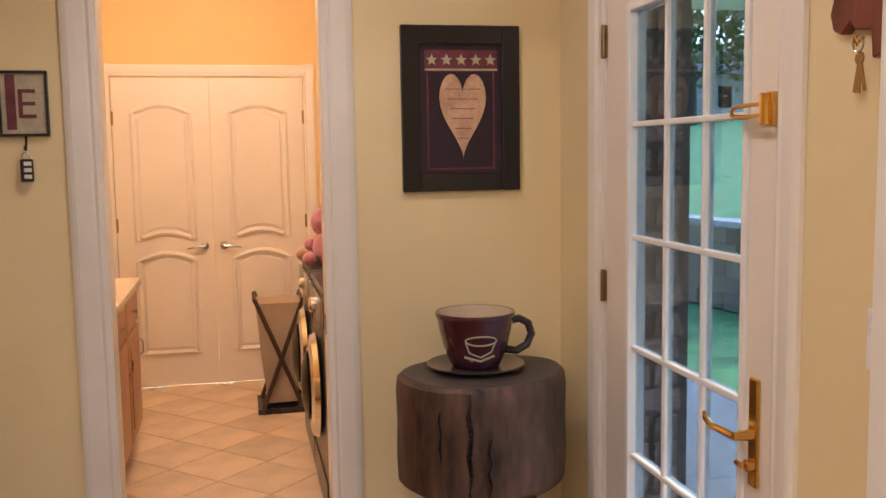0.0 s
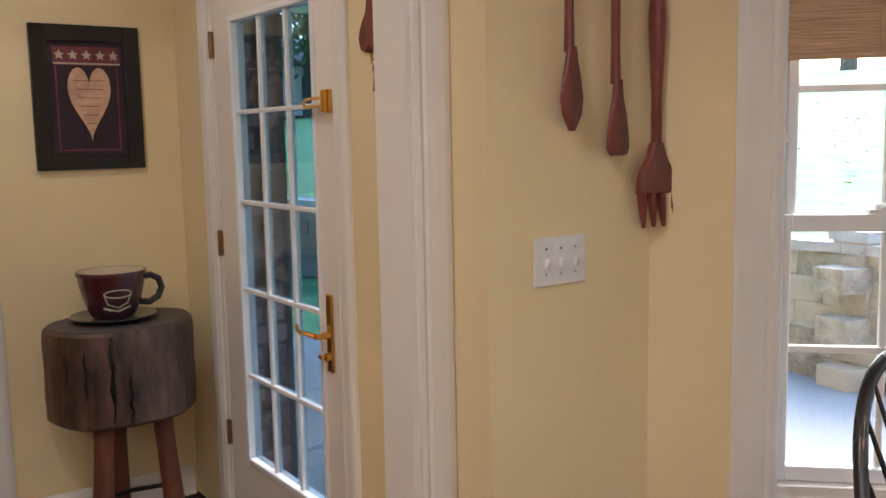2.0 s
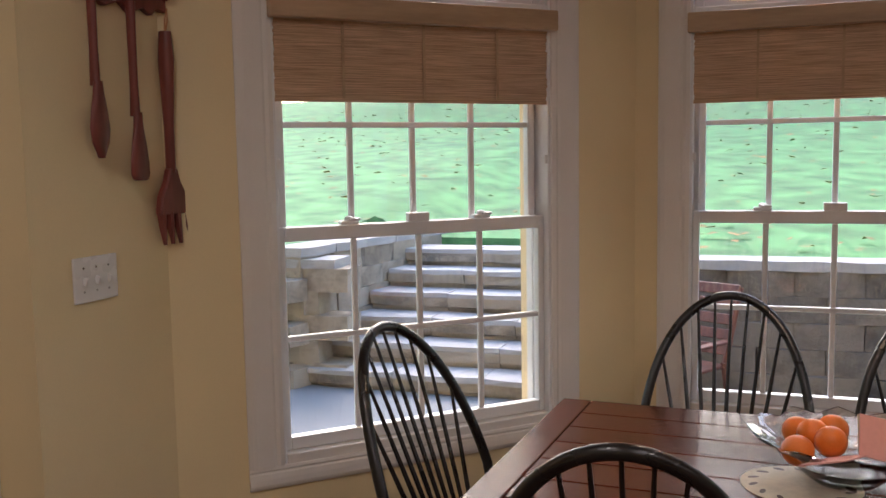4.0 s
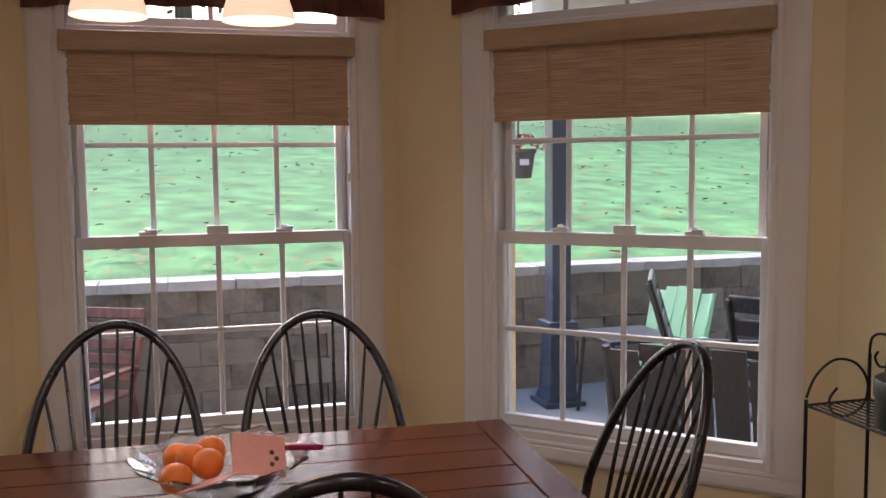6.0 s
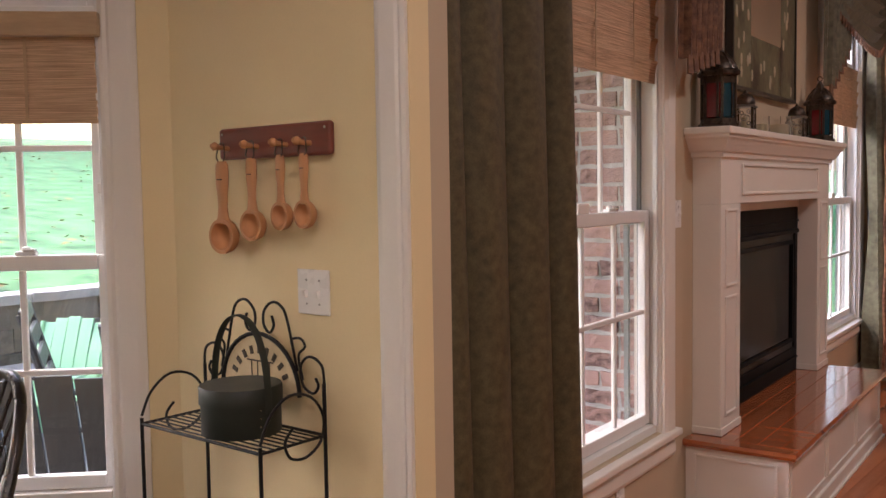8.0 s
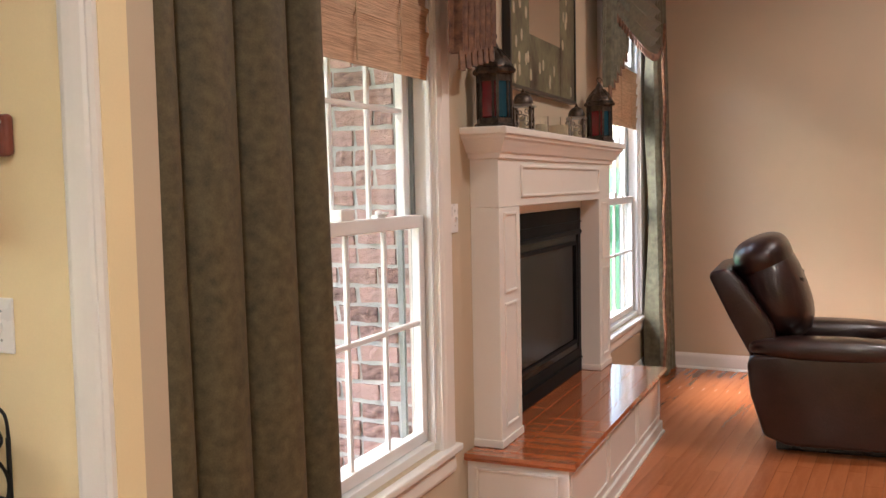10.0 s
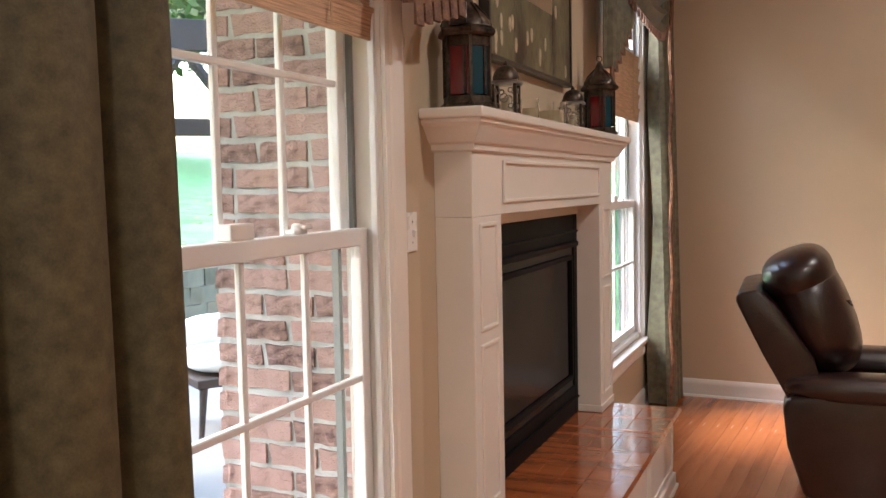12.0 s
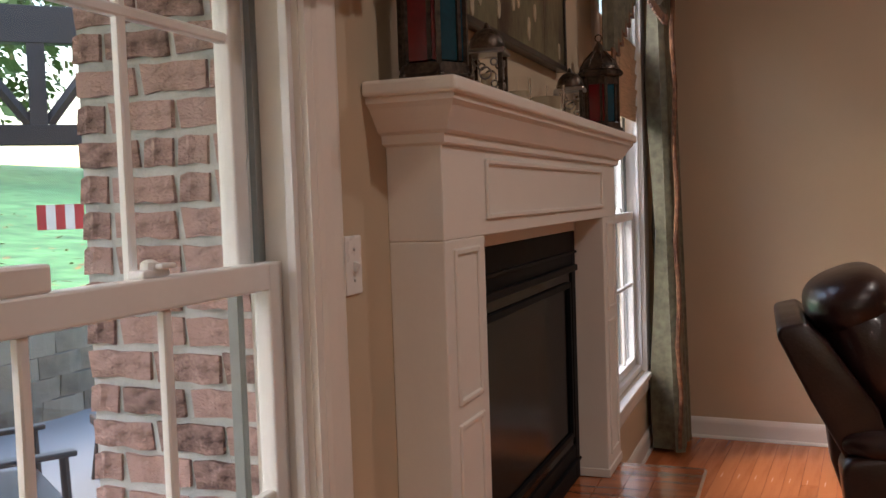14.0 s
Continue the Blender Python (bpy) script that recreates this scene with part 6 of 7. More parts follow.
# faces -x of the room: local +y is its front
def side_slab(pts, x0, x1, bev=0.03):
    bm = bmesh.new()
    a = [bm.verts.new((x0, y, z)) for y, z in pts]
    b = [bm.verts.new((x1, y, z)) for y, z in pts]
    bm.faces.new(a)
    bm.faces.new(list(reversed(b)))
    for i in range(len(pts)):
        bm.faces.new((a[i], b[i], b[(i + 1) % len(pts)], a[(i + 1) % len(pts)]))
    bmesh.ops.recalc_face_normals(bm, faces=bm.faces)
    return soften(bm, bev, 3)


armside = [(-0.30, 0.10), (-0.18, 0.055), (0.42, 0.055), (0.45, 0.10), (0.45, 0.48), (0.40, 0.56), (-0.20, 0.56), (-0.36, 0.54), (-0.39, 0.50), (-0.37, 0.32)]
for s in (-1, 1):
    x0, x1 = (-0.47, -0.27) if s < 0 else (0.27, 0.47)
    arm = part("arm", side_slab(armside, x0, x1, 0.035), LEATHER, rec, smooth=True)
    part("arm_pad", shift(sculpt(0.125, 0.42, 0.065, 2.8), pose(s * 0.37, 0.03, 0.575)), LEATHER, arm, "padded leather arm top", smooth=True)
part("seat_cushion", shift(sculpt(0.28, 0.36, 0.12, 3.2), pose(0, 0.12, 0.42)), LEATHER, rec, smooth=True)
backside = [(-0.36, 0.50), (-0.20, 0.46), (-0.26, 0.70), (-0.42, 0.93), (-0.50, 1.005), (-0.585, 0.985), (-0.595, 0.955), (-0.48, 0.72)]
part("backrest", side_slab(backside, -0.40, 0.40, 0.04), LEATHER, rec, smooth=True)
bc = part("back_cushion", shift(sculpt(0.37, 0.165, 0.30, 2.6), pose(0, -0.245, 0.865, 21, 0, 0)), LEATHER, rec, "puffed leather back cushion", smooth=True)
part("head_roll", shift(sculpt(0.36, 0.165, 0.125, 2.6), pose(0, -0.325, 1.045, 22, 0, 0)), LEATHER, rec, "puffed leather head roll", smooth=True)
for k in range(7):
    u = -0.30 + 0.1 * k
    part("crease", tube([(u - 0.03, -0.125, 0.95), (u, -0.105, 0.935), (u + 0.035, -0.12, 0.945)], 0.006, 6, taper=[0.3, 1, 0.3]), LEATHER, bc)
part("base_frame", bb(-0.36, -0.24, 0.004, 0.36, 0.36, 0.06, 0.01), BLACKWOOD, rec)
part("footrest", shift(sculpt(0.27, 0.06, 0.16, 3.5), pose(0, 0.45, 0.28)), LEATHER, rec, smooth=True)

# fittings for the unseen downlights; hall and living room ones are added fill
for (px, py), top in [(p, NOOK_TOP) for p in CANS] + [(p, LIVING_TOP) for p in LIVING_FILLS]:
    cn = thing("ceiling_light", "recessed round ceiling light, lit", "light", pose(px, py, top), "recessed lights")
    part("trim_ring", lathe([(0.095, -0.004), (0.095, 0.0), (0.075, 0.0), (0.075, -0.006)], 24, ends=False), TRIM, cn)
    part("lens", lathe([(0.074, -0.002), (0.074, -0.001), (0.002, -0.001)], 24), CANGLOW, cn)
lm = thing("ceiling_light", "round lit glass ceiling light in the laundry", "light", pose(0.25, 5.0, NOOK_TOP))
part("canopy", lathe([(0.07, -0.02), (0.07, 0)], 20), BRASS, lm)

# ---- outside ----


def wall_edge(y):
    """Where the terrace ends and the lawn begins, at a given y."""
    if y < 0.95:
        return 6.25 + 0.06 * max(0.0, -5.0 - y)
    if y < 2.75:
        return 7.55
    return 5.75 if y < 7 else 5.75 - 0.12 * (y - 7)


def ground_height(x, y):
    d = x - wall_edge(y)
    if d <= 0.18:
        return -0.17
    rise = min(d, 34.0)
    z = 0.72 + 0.102 * rise + 0.10 * math.sin(0.21 * x + 0.3) * math.sin(0.17 * y) * min(1, d / 6)
    return z - 0.02 * max(0.0, d - 34.0)


bm = bmesh.new()
xs = [-1500, -300, -60, -30, -12, -5, 0, 2, 3.5] + [4.5 + 0.2 * k for k in range(24)] + [10 + 1.5 * k for k in range(24)] + [50, 70, 110, 200, 500, 1500]
ys = [-1500, -500, -200, -90, -60] + [-45 + 3 * k for k in range(12)] + [-9 + 0.45 * k for k in range(48)] + [13 + 3 * k for k in range(12)] + [60, 90, 200, 500, 1500]
grid = [[bm.verts.new((x, y, ground_height(x, y) if x > 3 else -0.17)) for y in ys] for x in xs]
for a, b in zip(grid, grid[1:]):
    for j in range(len(ys) - 1):
        bm.faces.new((a[j], b[j], b[j + 1], a[j + 1]))
solid("ground", bm, GRASS, "green hillside lawn climbing away from the house", "lawn", kind="structure", smooth=True)
solid("patio", join(bb(1.50, -9.0, -0.30, 6.6, 3.6, -0.13), bb(1.80, 3.6, -0.30, 3.75, 6.7, -0.1305)), CONCRETE, "pale concrete patio slab beside the house", "patio", kind="structure")

# fallen leaves
bm = bmesh.new()
rnd = random.Random(8)
for k in range(2600):
    y = rnd.uniform(-16, 14)
    x = wall_edge(y) + 0.5 + rnd.random() ** 1.4 * 22
    z = ground_height(x, y) + 0.03
    r = rnd.uniform(0.03, 0.085)
    a = rnd.uniform(0, 6.28)
    vs = [bm.verts.new((x + r * math.cos(a + q * 1.57) * (1 if q % 2 else 0.6), y + r * math.sin(a + q * 1.57) * (1 if q % 2 else 0.6), z + rnd.uniform(0, 0.03))) for q in range(4)]
    bm.faces.new(vs)
solid("fallen_leaves", bm, LEAFGOLD, "scattered dry autumn leaves on the lawn", "leaves", kind="stuff")


def block_mesh(name, w, h, d, seed, material):
    r = random.Random(seed)
    bm = bmesh.new()
    box(bm, -w / 2, 0, 0, w / 2, d, h)
    bmesh.ops.recalc_face_normals(bm, faces=bm.faces)
    bmesh.ops.subdivide_edges(bm, edges=[e for e in bm.edges if abs((e.verts[0].co - e.verts[1].co).x) > 0.01], cuts=2)
    for v in bm.verts:
        if v.co.y < 0.01:
            mid = 1 - abs(v.co.x) / (w / 2)
            v.co.y += -0.035 * mid + r.uniform(-0.008, 0.008)
            v.co.z += r.uniform(-0.004, 0.004)
            v.co.x += r.uniform(-0.006, 0.006)
    return mesh_of(name, bm, material)


BLOCKS = [block_mesh("block", 0.425, 0.17, 0.24, s, BLOCK) for s in range(4)]
PALEBLOCKS = [block_mesh("block", 0.425, 0.17, 0.24, s + 4, STEPSTONE) for s in range(4)]
CAPS = [block_mesh("cap_block", 0.44, 0.065, 0.30, s + 9, CAPSTONE) for s in range(2)]


def block_wall(label, p, q, base, top, courses, kinds=BLOCKS):
    """Stacked split-face blocks facing the left of the way from p to q."""
    p, q = Vector((*p, 0)), Vector((*q, 0))
    d = (q - p).normalized()
    turn = math.degrees(math.atan2(d.y, d.x))
    t = thing("retaining_wall", label, "retaining wall", pose(p.x, p.y, 0, 0, 0, turn), kind="structure")
    length = (q - p).length
    core = part("core", bb(0.0, 0.06, base - 0.1, length, 0.26, top - 0.01), BLOCK, t)
    r = random.Random(int(length * 100))
    h = (top - base) / courses
    for j in range(courses):
        x = 0.0 if j % 2 else -0.2
        while x < length:
            ob = new("block", r.choice(kinds))
            ob.parent = t
            ob.matrix_basis = pose(x + 0.21, 0.012 * j + r.uniform(-0.008, 0.008), base + j * h, 0, 0, r.uniform(-1, 1)) @ Matrix.Diagonal((1, 1, h / 0.172, 1))
            x += 0.432
    x = 0.0
    while x < length:
        ob = new("cap_block", r.choice(CAPS))
        ob.parent = t
        ob.matrix_basis = pose(x + 0.21, 0.012 * courses - 0.03, top - 0.002, 0, 0, r.uniform(-1, 1))
        x += 0.446
    return t


block_wall("tan split-face block retaining wall with pale caps below the lawn", (6.2, 0.95), (6.22, -5.0), -0.15, 0.72, 5)
block_wall("tan split-face block retaining wall beyond the patio", (6.22, -5.02), (6.45, -9.5), -0.15, 0.72, 5)
block_wall("tan block wall beside the garden steps", (5.70, 7.0), (5.72, 2.75), -0.15, 0.72, 5, PALEBLOCKS)
block_wall("tan block wall beyond the grass strip", (5.1, 11.5), (5.70, 7.02), -0.15, 0.72, 5)
block_wall("tan curved block wall along the garden steps", (5.72, 2.76), (7.55, 2.45), -0.15, 0.80, 6, PALEBLOCKS)

steps = thing("garden_steps", "weathered stone garden steps climbing to the lawn", "steps", pose(0, 0, 0), kind="structure")
SLAB = [block_mesh("tread", 0.66, 0.072, 0.34, s + 21, STEPSTONE) for s in range(3)]
TOPS = [block_mesh("tread_top", 0.66, 0.035, 0.36, s + 31, CAPSTONE) for s in range(2)]
rnd = random.Random(4)
for k in range(6):
    for j in range(4):
        y = 2.42 - 0.04 * k - 0.665 * j
        for me, dz in ((rnd.choice(SLAB), -0.03), (rnd.choice(SLAB), 0.047), (rnd.choice(TOPS), 0.118)):
            ob = new("tread" if dz < 0.1 else "tread_top", me)
            ob.parent = steps
            ob.matrix_basis = pose(5.66 + 0.30 * k + rnd.uniform(-0.01, 0.01) + (0.025 if dz < 0 else 0.0), y, -0.15 + 0.145 * k + dz, 0, 0, -90)
part("fill", bb(5.95, 0.3, -0.3, 7.6, 2.55, -0.12), BLOCK, steps)
for k in range(5):
    part("fill", bb(5.98 + 0.3 * k, 0.4, -0.14, 7.6, 2.35, -0.14 + 0.145 * (k + 1)), BLOCK, steps)

post = thing("porch_post", "slate blue square porch post with a panelled base", "post", pose(5.72, -2.98, -0.13))
part("shaft", bb(-0.07, -0.07, 0.5, 0.07, 0.07, 2.608, 0.006), SLATEPOST, post)
part("base", ring_loft([[(sx * w, sy * w, z) for sx, sy in ((-1, -1), (1, -1), (1, 1), (-1, 1))] for w, z in ((0.115, 0.03), (0.115, 0.06), (0.10, 0.1), (0.085, 0.5))]), SLATEPOST, post)
part("plinth", bb(-0.15, -0.15, 0.0, 0.15, 0.15, 0.035, 0.006), SLATEPOST, post)
part("collar", bb(-0.11, -0.11, 0.545, 0.11, 0.11, 0.59, 0.008), SLATEPOST, post)
pot = thing("hanging_planter", "grey hanging planter with dusty pink foliage on the porch post", "planter", pose(5.75, -2.70, 1.45))
part("pot", lathe([(0.085, 0), (0.09, 0.01), (0.115, 0.17), (0.125, 0.175), (0.125, 0.20), (0.10, 0.2), (0.002, 0.185)], 20), GREYPOT, pot)
part("label_tag", bb(-0.125, -0.03, 0.09, -0.108, 0.03, 0.13), PLASTIC, pot)
part("bracket", tube([(0.0, -0.2, 0.62), (0.0, -0.05, 0.66), (0, 0, 0.60), (0, 0, 0.2)], 0.006, 6), OUTBLACK, pot)
rnd = random.Random(6)
bm = bmesh.new()
for k in range(120):
    a, r = rnd.uniform(0, 6.28), rnd.uniform(0.02, 0.22)
    c = Vector((r * math.cos(a), r * math.sin(a), 0.22 + 0.08 * rnd.random() - 0.25 * max(0, r - 0.12)))
    s = rnd.uniform(0.012, 0.03)
    n = Vector((rnd.uniform(-1, 1), rnd.uniform(-1, 1), rnd.uniform(-1, 1)))
    m = n.orthogonal().normalized() * s
    l = n.cross(m).normalized() * s * 0.6
    bm.faces.new([bm.verts.new(c + v) for v in (m, l, -m, -l)])
part("foliage", bm, PINKPLANT, pot, "dry pink trailing foliage")

# roof out of view, inferred from the post and sized to shade the patio
solid("porch_roof", join(bb(1.72, -5.0, 2.66, 5.9, -2.75, 2.80), bb(5.62, -5.0, 2.48, 5.82, -2.75, 2.66)), TRIM, "white boarded porch roof over the patio", "porch roof", kind="structure")
# made-up slab out of view, darkens the patio and brick seen through the door
solid("door_eave", bb(1.64, 1.5, 2.52, 4.2, 6.4, 2.64), TRIM, "white boarded eave above the garden door", "eave", kind="structure")


def slat_back_chair(name, x, y, turn, material, label, wide, slats_upright):
    c = thing(name, label, "patio chair", pose(x, y, -0.13, 0, 0, turn), "patio chairs")
    part("seat", bb(-wide / 2, -0.25, 0.40, wide / 2, 0.25, 0.43, 0.01), material, c)
    for s in (-1, 1):
        part("leg", tube([(s * wide / 2, 0.25, 0.6), (s * wide / 2, 0.27, 0)], 0.02, 8), material, c)
        part("leg", tube([(s * wide / 2, -0.22, 0.45), (s * wide / 2, -0.30, 0)], 0.02, 8), material, c)
        part("arm", bb(s * wide / 2 - 0.03, -0.28, 0.60, s * wide / 2 + 0.03, 0.30, 0.625, 0.008), material, c)
        part("upright", tube([(s * wide / 2, -0.22, 0.4), (s * wide / 2, -0.40, 1.02)], 0.02, 8), material, c)
    if slats_upright:
        n = 5
        for k in range(n):
            u = -wide / 2 + wide * (k + 0.5) / n
            top = 0.98 + 0.08 * math.cos(math.pi * (k - 2) / 5)
            part("slat", ring_loft([[(u - wide / n * 0.46, y0, z), (u + wide / n * 0.46, y0, z), (u + wide / n * 0.46, y0 - 0.02, z), (u - wide / n * 0.46, y0 - 0.02, z)] for y0, z in ((-0.2, 0.42), (-0.28, 0.7), (-0.40, top))]), material, c)
    else:
        for k in range(5):
            z = 0.5 + 0.115 * k
            part("slat", shift(bb(-wide / 2, -0.012, 0, wide / 2, 0.012, 0.085, 0.008), pose(0, -0.215 - 0.29 * (z - 0.4), z, 16, 0, 0)), material, c)
    return c


slat_back_chair("adirondack_chair", 5.51, -3.64, 30, GREENPLASTIC, "mint green plastic Adirondack chair on the patio", 0.52, True).scale = (0.9, 0.9, 0.74)
slat_back_chair("patio_chair", 4.32, -3.38, 150, OUTBLACK, "black metal slat-back patio chair", 0.55, False)
slat_back_chair("patio_chair", 3.40, -2.72, -135, OUTBLACK, "black slat-back patio chair with its back to the window", 0.74, True).scale = (1.0, 0.9, 0.87)
slat_back_chair("patio_chair", 3.55, -3.45, -150, OUTBLACK, "black metal slat-back patio chair near the window", 0.62, False)
slat_back_chair("patio_chair", 5.55, 0.22, 60, LEGWOOD, "weathered brown wooden patio chair by the wall", 0.6, False).scale = (1.0, 1.0, 0.78)
slat_back_chair("patio_chair", 3.98, -5.45, 150, OUTBLACK, "dark slatted patio armchair outside the living room", 0.6, False)
tab = thing("patio_table", "small dark metal side table on the patio", "table", pose(5.25, -3.27, -0.13))
part("tabletop", bb(-0.25, -0.25, 0.535, 0.25, 0.25, 0.56, 0.008), OUTBLACK, tab)
for sx in (-1, 1):
    for sy in (-1, 1):
        part("leg", tube([(sx * 0.21, sy * 0.21, 0.54), (sx * 0.24, sy * 0.24, 0)], 0.014, 6), OUTBLACK, tab)
lou = thing("lounge_seat", "dark wooden patio seat with a white cushion", "patio seat", pose(4.36, -6.95, -0.13, 0, 0, 60))
part("cushion", shift(sculpt(0.32, 0.32, 0.08, 3.0), pose(0, 0, 0.48)), WHITECUSHION, lou, smooth=True)
part("back_cushion", shift(sculpt(0.28, 0.08, 0.15, 3.0), pose(0, -0.26, 0.60, -14, 0, 0)), WHITECUSHION, lou, smooth=True)
part("frame", bb(-0.34, -0.34, 0.34, 0.34, 0.34, 0.40, 0.01), PERGOLA, lou)
for sx in (-1, 1):
    for sy in (-1, 1):
        part("leg", tube([(sx * 0.28, sy * 0.28, 0.36), (sx * 0.33, sy * 0.34, 0)], 0.025, 8, taper=[1.2, 0.7]), PERGOLA, lou)

per = thing("pergola", "dark brown timber pergola with diagonal braces", "pergola", pose(5.05, -6.78, -0.13, 0, 0, 48))
part("beam", bb(-3.7, -0.05, 2.62, 1.2, 0.05, 2.84, 0.005), PERGOLA, per)
part("beam", bb(-3.7, -0.05, 2.02, 1.2, 0.05, 2.14, 0.005), PERGOLA, per)
for x in (-2.4, -1.6, -0.8, 0.0, 0.8):
    part("upright", bb(x - 0.05, -0.045, 2.14, x + 0.05, 0.045, 2.62), PERGOLA, per)
    for s in (-1, 1):
        part("brace", tube([(x + s * 0.05, 0, 2.15), (x + s * 0.38, 0, 2.60)], 0.04, 6), PERGOLA, per)
for x in (-3.6, 1.1):
    part("post", bb(x - 0.07, -0.07, 0, x + 0.07, 0.07, 2.62, 0.006), PERGOLA, per)
flag = thing("garden_flag", "small red and white striped flag on a stake", "flag", pose(5.4, -7.45, -0.13, 0, 0, 40))
part("stake", tube([(0, 0, 0), (0, 0, 1.75)], 0.01, 6), OUTBLACK, flag)
for k in range(5):
    part("stripe", bb(0.02 + 0.06 * k, -0.004, 1.50, 0.02 + 0.06 * (k + 1), 0.004, 1.67), FLAGRED if k % 2 == 0 else WHITECUSHION, flag)


def tree(x, y, height, spread, leaf, seed, trunk=0.22, low=0.35):
    r = random.Random(seed)
    z0 = ground_height(x, y)
    t = thing("tree", "leafy garden tree with an uneven crown on the hillside" if leaf is LEAF else "plum-leaved ornamental tree on the hillside", "tree", pose(x, y, z0 - 0.05))
    part("trunk", tube([(0, 0, 0), (0.05 * spread * 0.2, 0, height * 0.3), (0, 0.1, height * 0.6), (0.1, 0, height * 0.9)], trunk, 10, taper=[1.3, 0.9, 0.6, 0.2]), BARK, t, smooth=True)
    bm = bmesh.new()
    tips = []
    for k in range(9):
        a = k * 2.4 + r.uniform(-0.4, 0.4)
        h = height * r.uniform(low, 0.8)
        tip = Vector((spread * r.uniform(0.5, 0.9) * math.cos(a), spread * r.uniform(0.5, 0.9) * math.sin(a), h + height * r.uniform(0.08, 0.2)))
        tips += [tip, tip * 0.6 + Vector((0, 0, h * 0.4))]
        part("limb", tube([(0, 0, h * 0.75), tip * 0.5 + Vector((0, 0, h * 0.42)), tip], trunk * 0.3, 6, taper=[1, 0.6, 0.25]), BARK, t)
    tips += [Vector((0, 0, height * f)) for f in (0.75, 0.9, 1.0)]
    for tip in tips:
        for k in range(130):
            c = tip + Vector((r.gauss(0, 1), r.gauss(0, 1), r.gauss(0, 0.8))) * spread * 0.2
            s = r.uniform(0.10, 0.26) * max(1.0, height / 8)
            n = Vector((r.uniform(-1, 1), r.uniform(-1, 1), r.uniform(-1, 1)))
            m = n.orthogonal().normalized() * s
            l = n.cross(m).normalized() * s * 0.55
            bm.faces.new([bm.verts.new(c + v) for v in (m, l, -m, -l)])
    part("crown", bm, leaf, t)
    return t


for x, y, h, sp, lf, tr_, lo in ((36, 13, 9, 4.5, LEAFRED, 0.4, 0.3), (30, 6, 12, 5, LEAF, 0.35, 0.42), (38, -1, 12, 6, LEAF, 0.4, 0.35), (41, 7, 10, 5, LEAF, 0.4, 0.3), (33, -9, 12, 5.5, LEAF, 0.35, 0.45), (36, -17, 11, 5, LEAFRED, 0.35, 0.3), (27, -21, 13, 6, LEAF, 0.4, 0.25), (34, -27, 12, 6, LEAF, 0.4, 0.22), (22, -33, 12, 6, LEAF, 0.4, 0.2), (30, -40, 13, 7, LEAF, 0.4, 0.2), (40, -33, 13, 7, LEAF, 0.4, 0.2), (21, 40, 9, 4.5, LEAF, 0.3, 0.2), (29, 44, 8, 5, LEAF, 0.3, 0.2), (34, 36, 8, 5, LEAF, 0.3, 0.25), (44, 26, 10, 6, LEAF, 0.35, 0.25), (15, 46, 7, 4, LEAF, 0.3, 0.15)):
    tree(x, y, h, sp, lf, int(x * 7 + y), tr_, lo)
fh = thing("house", "distant pale house with a grey gable roof", "house", pose(24, 47, ground_height(24, 47) - 0.2, 0, 0, 25))
part("wall", bb(-5, -3, 0, 5, 3, 2.6), FARHOUSE, fh)
part("roof", ring_loft([[(-5.4, -3.4, 2.6), (-5.4, 3.4, 2.6), (-5.4, 0, 4.4)], [(5.4, -3.4, 2.6), (5.4, 3.4, 2.6), (5.4, 0, 4.4)]]), FARROOF, fh)
for k in range(3):
    part("window", bb(-3.6 + 3 * k, -3.05, 0.9, -2.5 + 3 * k, -2.98, 2.0), FIREGLASS, fh)

# brick chimney and house corner
BR = []
for s, (w, h) in enumerate(((0.181, 0.067), (0.175, 0.064), (0.185, 0.069), (0.083, 0.066))):
    r = random.Random(s)
    bmk = bmesh.new()
    box(bmk, -w / 2, -0.012, 0, w / 2, 0.06, h)
    bmesh.ops.recalc_face_normals(bmk, faces=bmk.faces)
    bmesh.ops.subdivide_edges(bmk, edges=[e for e in bmk.edges if abs((e.verts[0].co - e.verts[1].co).x) > 0.01], cuts=3)
    for v in bmk.verts:
        if v.co.y < 0:
            v.co += Vector((r.uniform(-0.006, 0.006), r.uniform(-0.005, 0.006), r.uniform(-0.0045, 0.0045)))
    BR.append(mesh_of("brick", bmk, BRICKM))


def brick_face(t, p, turn, length, z0, z1, course=0.087):
    r = random.Random(int(length * 1000 + p[0] * 10))
    j, z = 0, z0
    while z < z1:
        x = 0.0
        while x < length - 0.06:
            w = 0.1 if (j % 2 and x < 0.01) or r.random() < 0.18 else 0.2
            if x + w > length + 0.01:
                w = 0.1
            ob = new("brick", BR[3] if w < 0.15 else BR[r.randrange(3)])
            ob.parent = t
            ob.matrix_basis = pose(p[0], p[1], 0, 0, 0, turn) @ pose(x + w / 2, r.uniform(-0.004, 0.003), z + r.uniform(-0.002, 0.002), r.uniform(-1, 1), 0, r.uniform(-1, 1)) @ Matrix.Diagonal((1, 1, course / 0.087, 1))
            x += w
        z += course
        j += 1


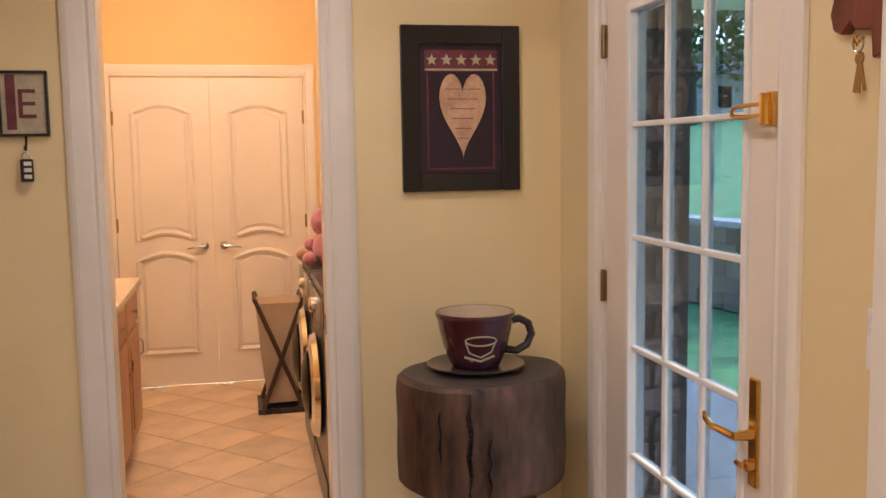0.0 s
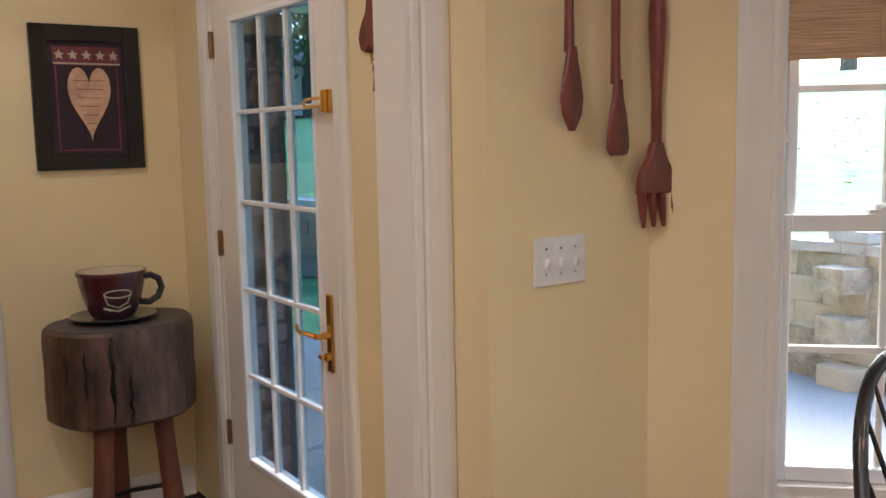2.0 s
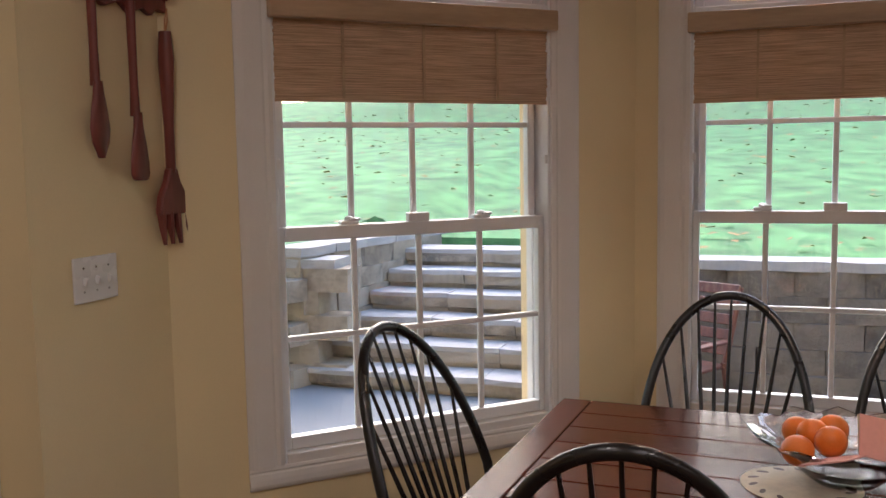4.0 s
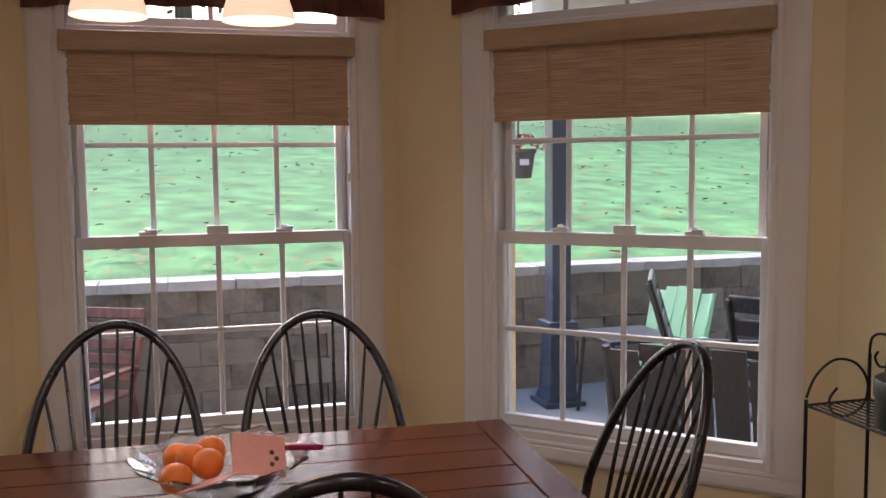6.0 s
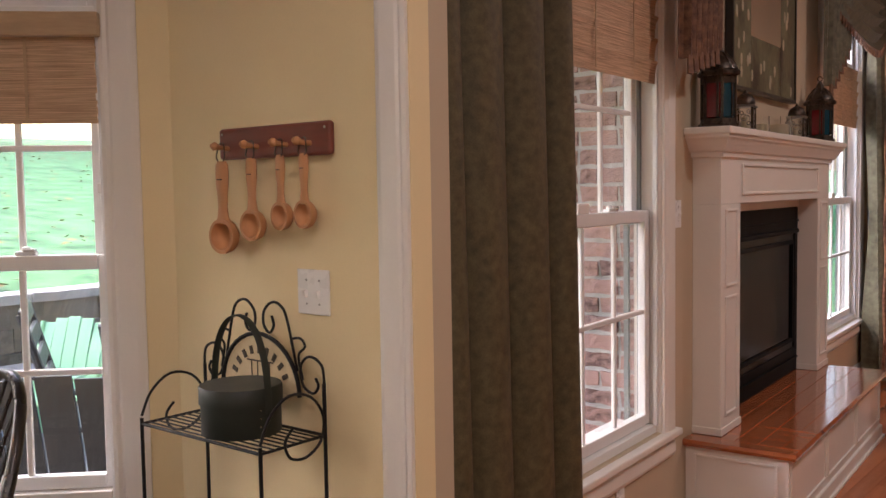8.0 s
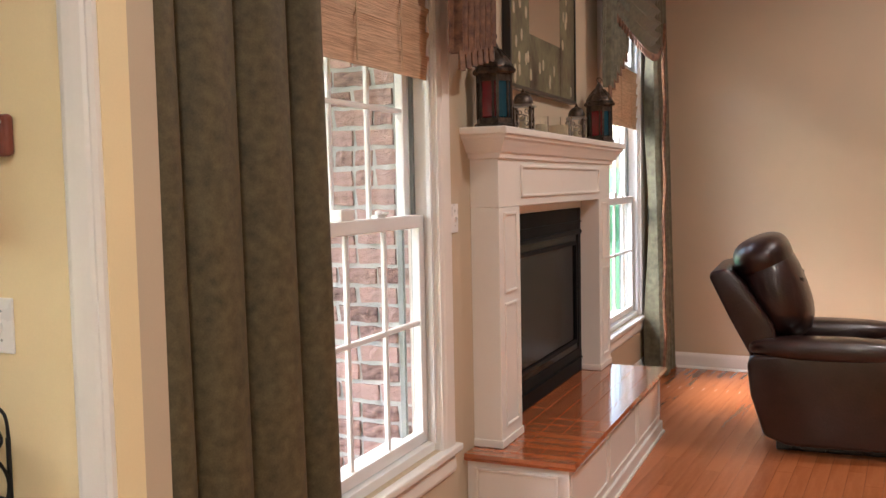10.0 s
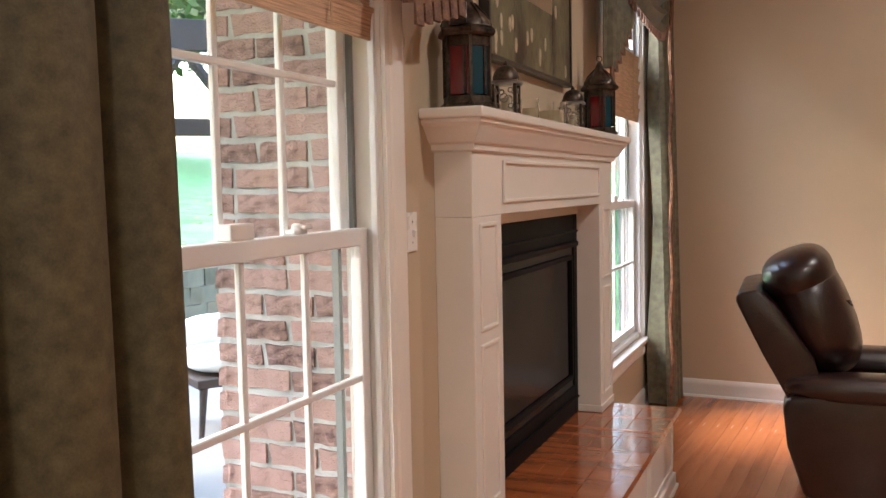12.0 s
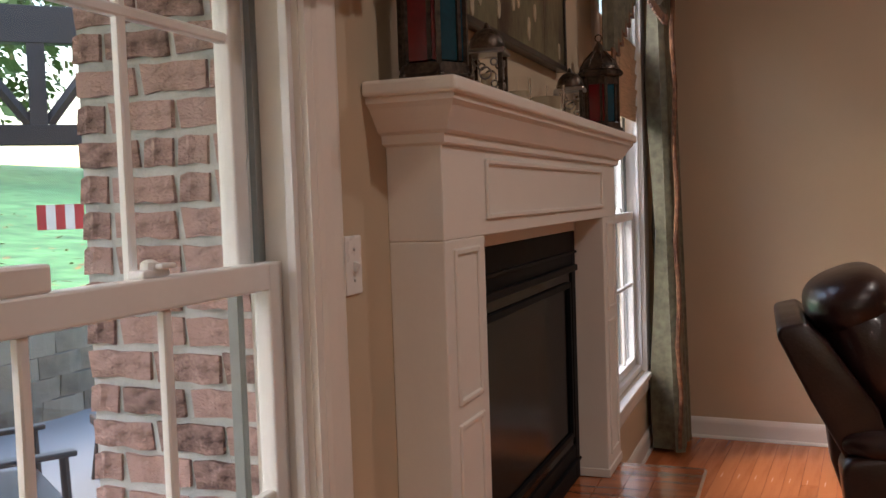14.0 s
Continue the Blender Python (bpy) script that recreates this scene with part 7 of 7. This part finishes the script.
chim = thing("brick_chimney", "tumbled red brick chimney with thick grey mortar", "chimney", pose(0, 0, 0), kind="structure")
part("mortar_core", bb(1.625, -6.40, -0.3, 2.335, -4.56, 3.6), MORTAR, chim)
brick_face(chim, (2.345, -4.56), 180, 0.70, 0.02, 2.45)
ven = thing("brick_veneer", "dark red brick house corner outside the garden door", "brick wall", pose(0, 0, 0), kind="structure")
# core coloured as it looks in the shade of the doorway
part("mortar_core", bb(1.632, 3.075, -0.2, 1.865, 4.9, 2.5), SHADEDMORTAR, ven)
brick_face(ven, (1.64, 3.075), 0, 0.225, 0.0, 2.4)

# the living room's east wall, with all that stands against it, runs four degrees askew
ASKEW = pose(XL, -4.45, 0, 0, 0, 4) @ pose(-XL, 4.45, 0)
EAST = ("wall_living_east", "window_4", "window_5", "curtain", "swag_valance", "jabot", "fireplace_mantel", "firebox", "hearth", "lantern", "small_lantern", "candle_glass", "mirror", "brick_chimney", "outlet")
for ob in [o for o in bpy.data.objects if o.parent is None and o.name.split(".")[0] in EAST] + EAST_BOARDS + [EAST_SWITCH]:
    ob.matrix_basis = ASKEW @ ob.matrix_basis

# ---- floor pieces ----
TS = 0.335
tile_me = mesh_of("tile", bb(-TS / 2 + 0.003, -TS / 2 + 0.003, -0.006, TS / 2 - 0.003, TS / 2 - 0.003, 0.002, 0.002, 1), TILE)
diag = TS / math.sqrt(2)
for i in range(-4, 5):
    for j in range(0, 16):
        x, y = 0.3 + i * 2 * diag + (diag if j % 2 else 0), 3.55 + j * diag
        if -0.75 < x < 1.3 and 3.5 < y < 6.75:
            ob = new("tile", tile_me)
            ob.parent = FLOOR_LAUNDRY
            ob.matrix_basis = pose(x, y, 0, 0, 0, 45)
rnd = random.Random(2)
BW = 0.083
for k in range(41):
    x = 1.704 - BW * (k + 0.5)
    y = -8.39 + rnd.uniform(0, 0.3) - 0.3
    while y < -2.5:
        ln = rnd.uniform(0.7, 1.7)
        y0, y1 = max(y, -8.395), min(y + ln, -2.4, -4.45 - (x + BW / 2 - 1.58) / 0.07)
        if y1 - y0 > 0.05 and y1 > y0:
            part("floor_board", bb(-BW / 2 + 0.0006, y0 + 0.0008, -0.004, BW / 2 - 0.0006, y1 - 0.0008, 0.003), FLOORWOOD, FLOOR_LIVING, m=pose(x, 0, 0))
        y += ln
part("far_boards", bb(-4.2, -8.395, -0.0035, 1.704 - BW * 41 - 0.001, -2.4, 0.003), FLOORWOOD, FLOOR_LIVING)
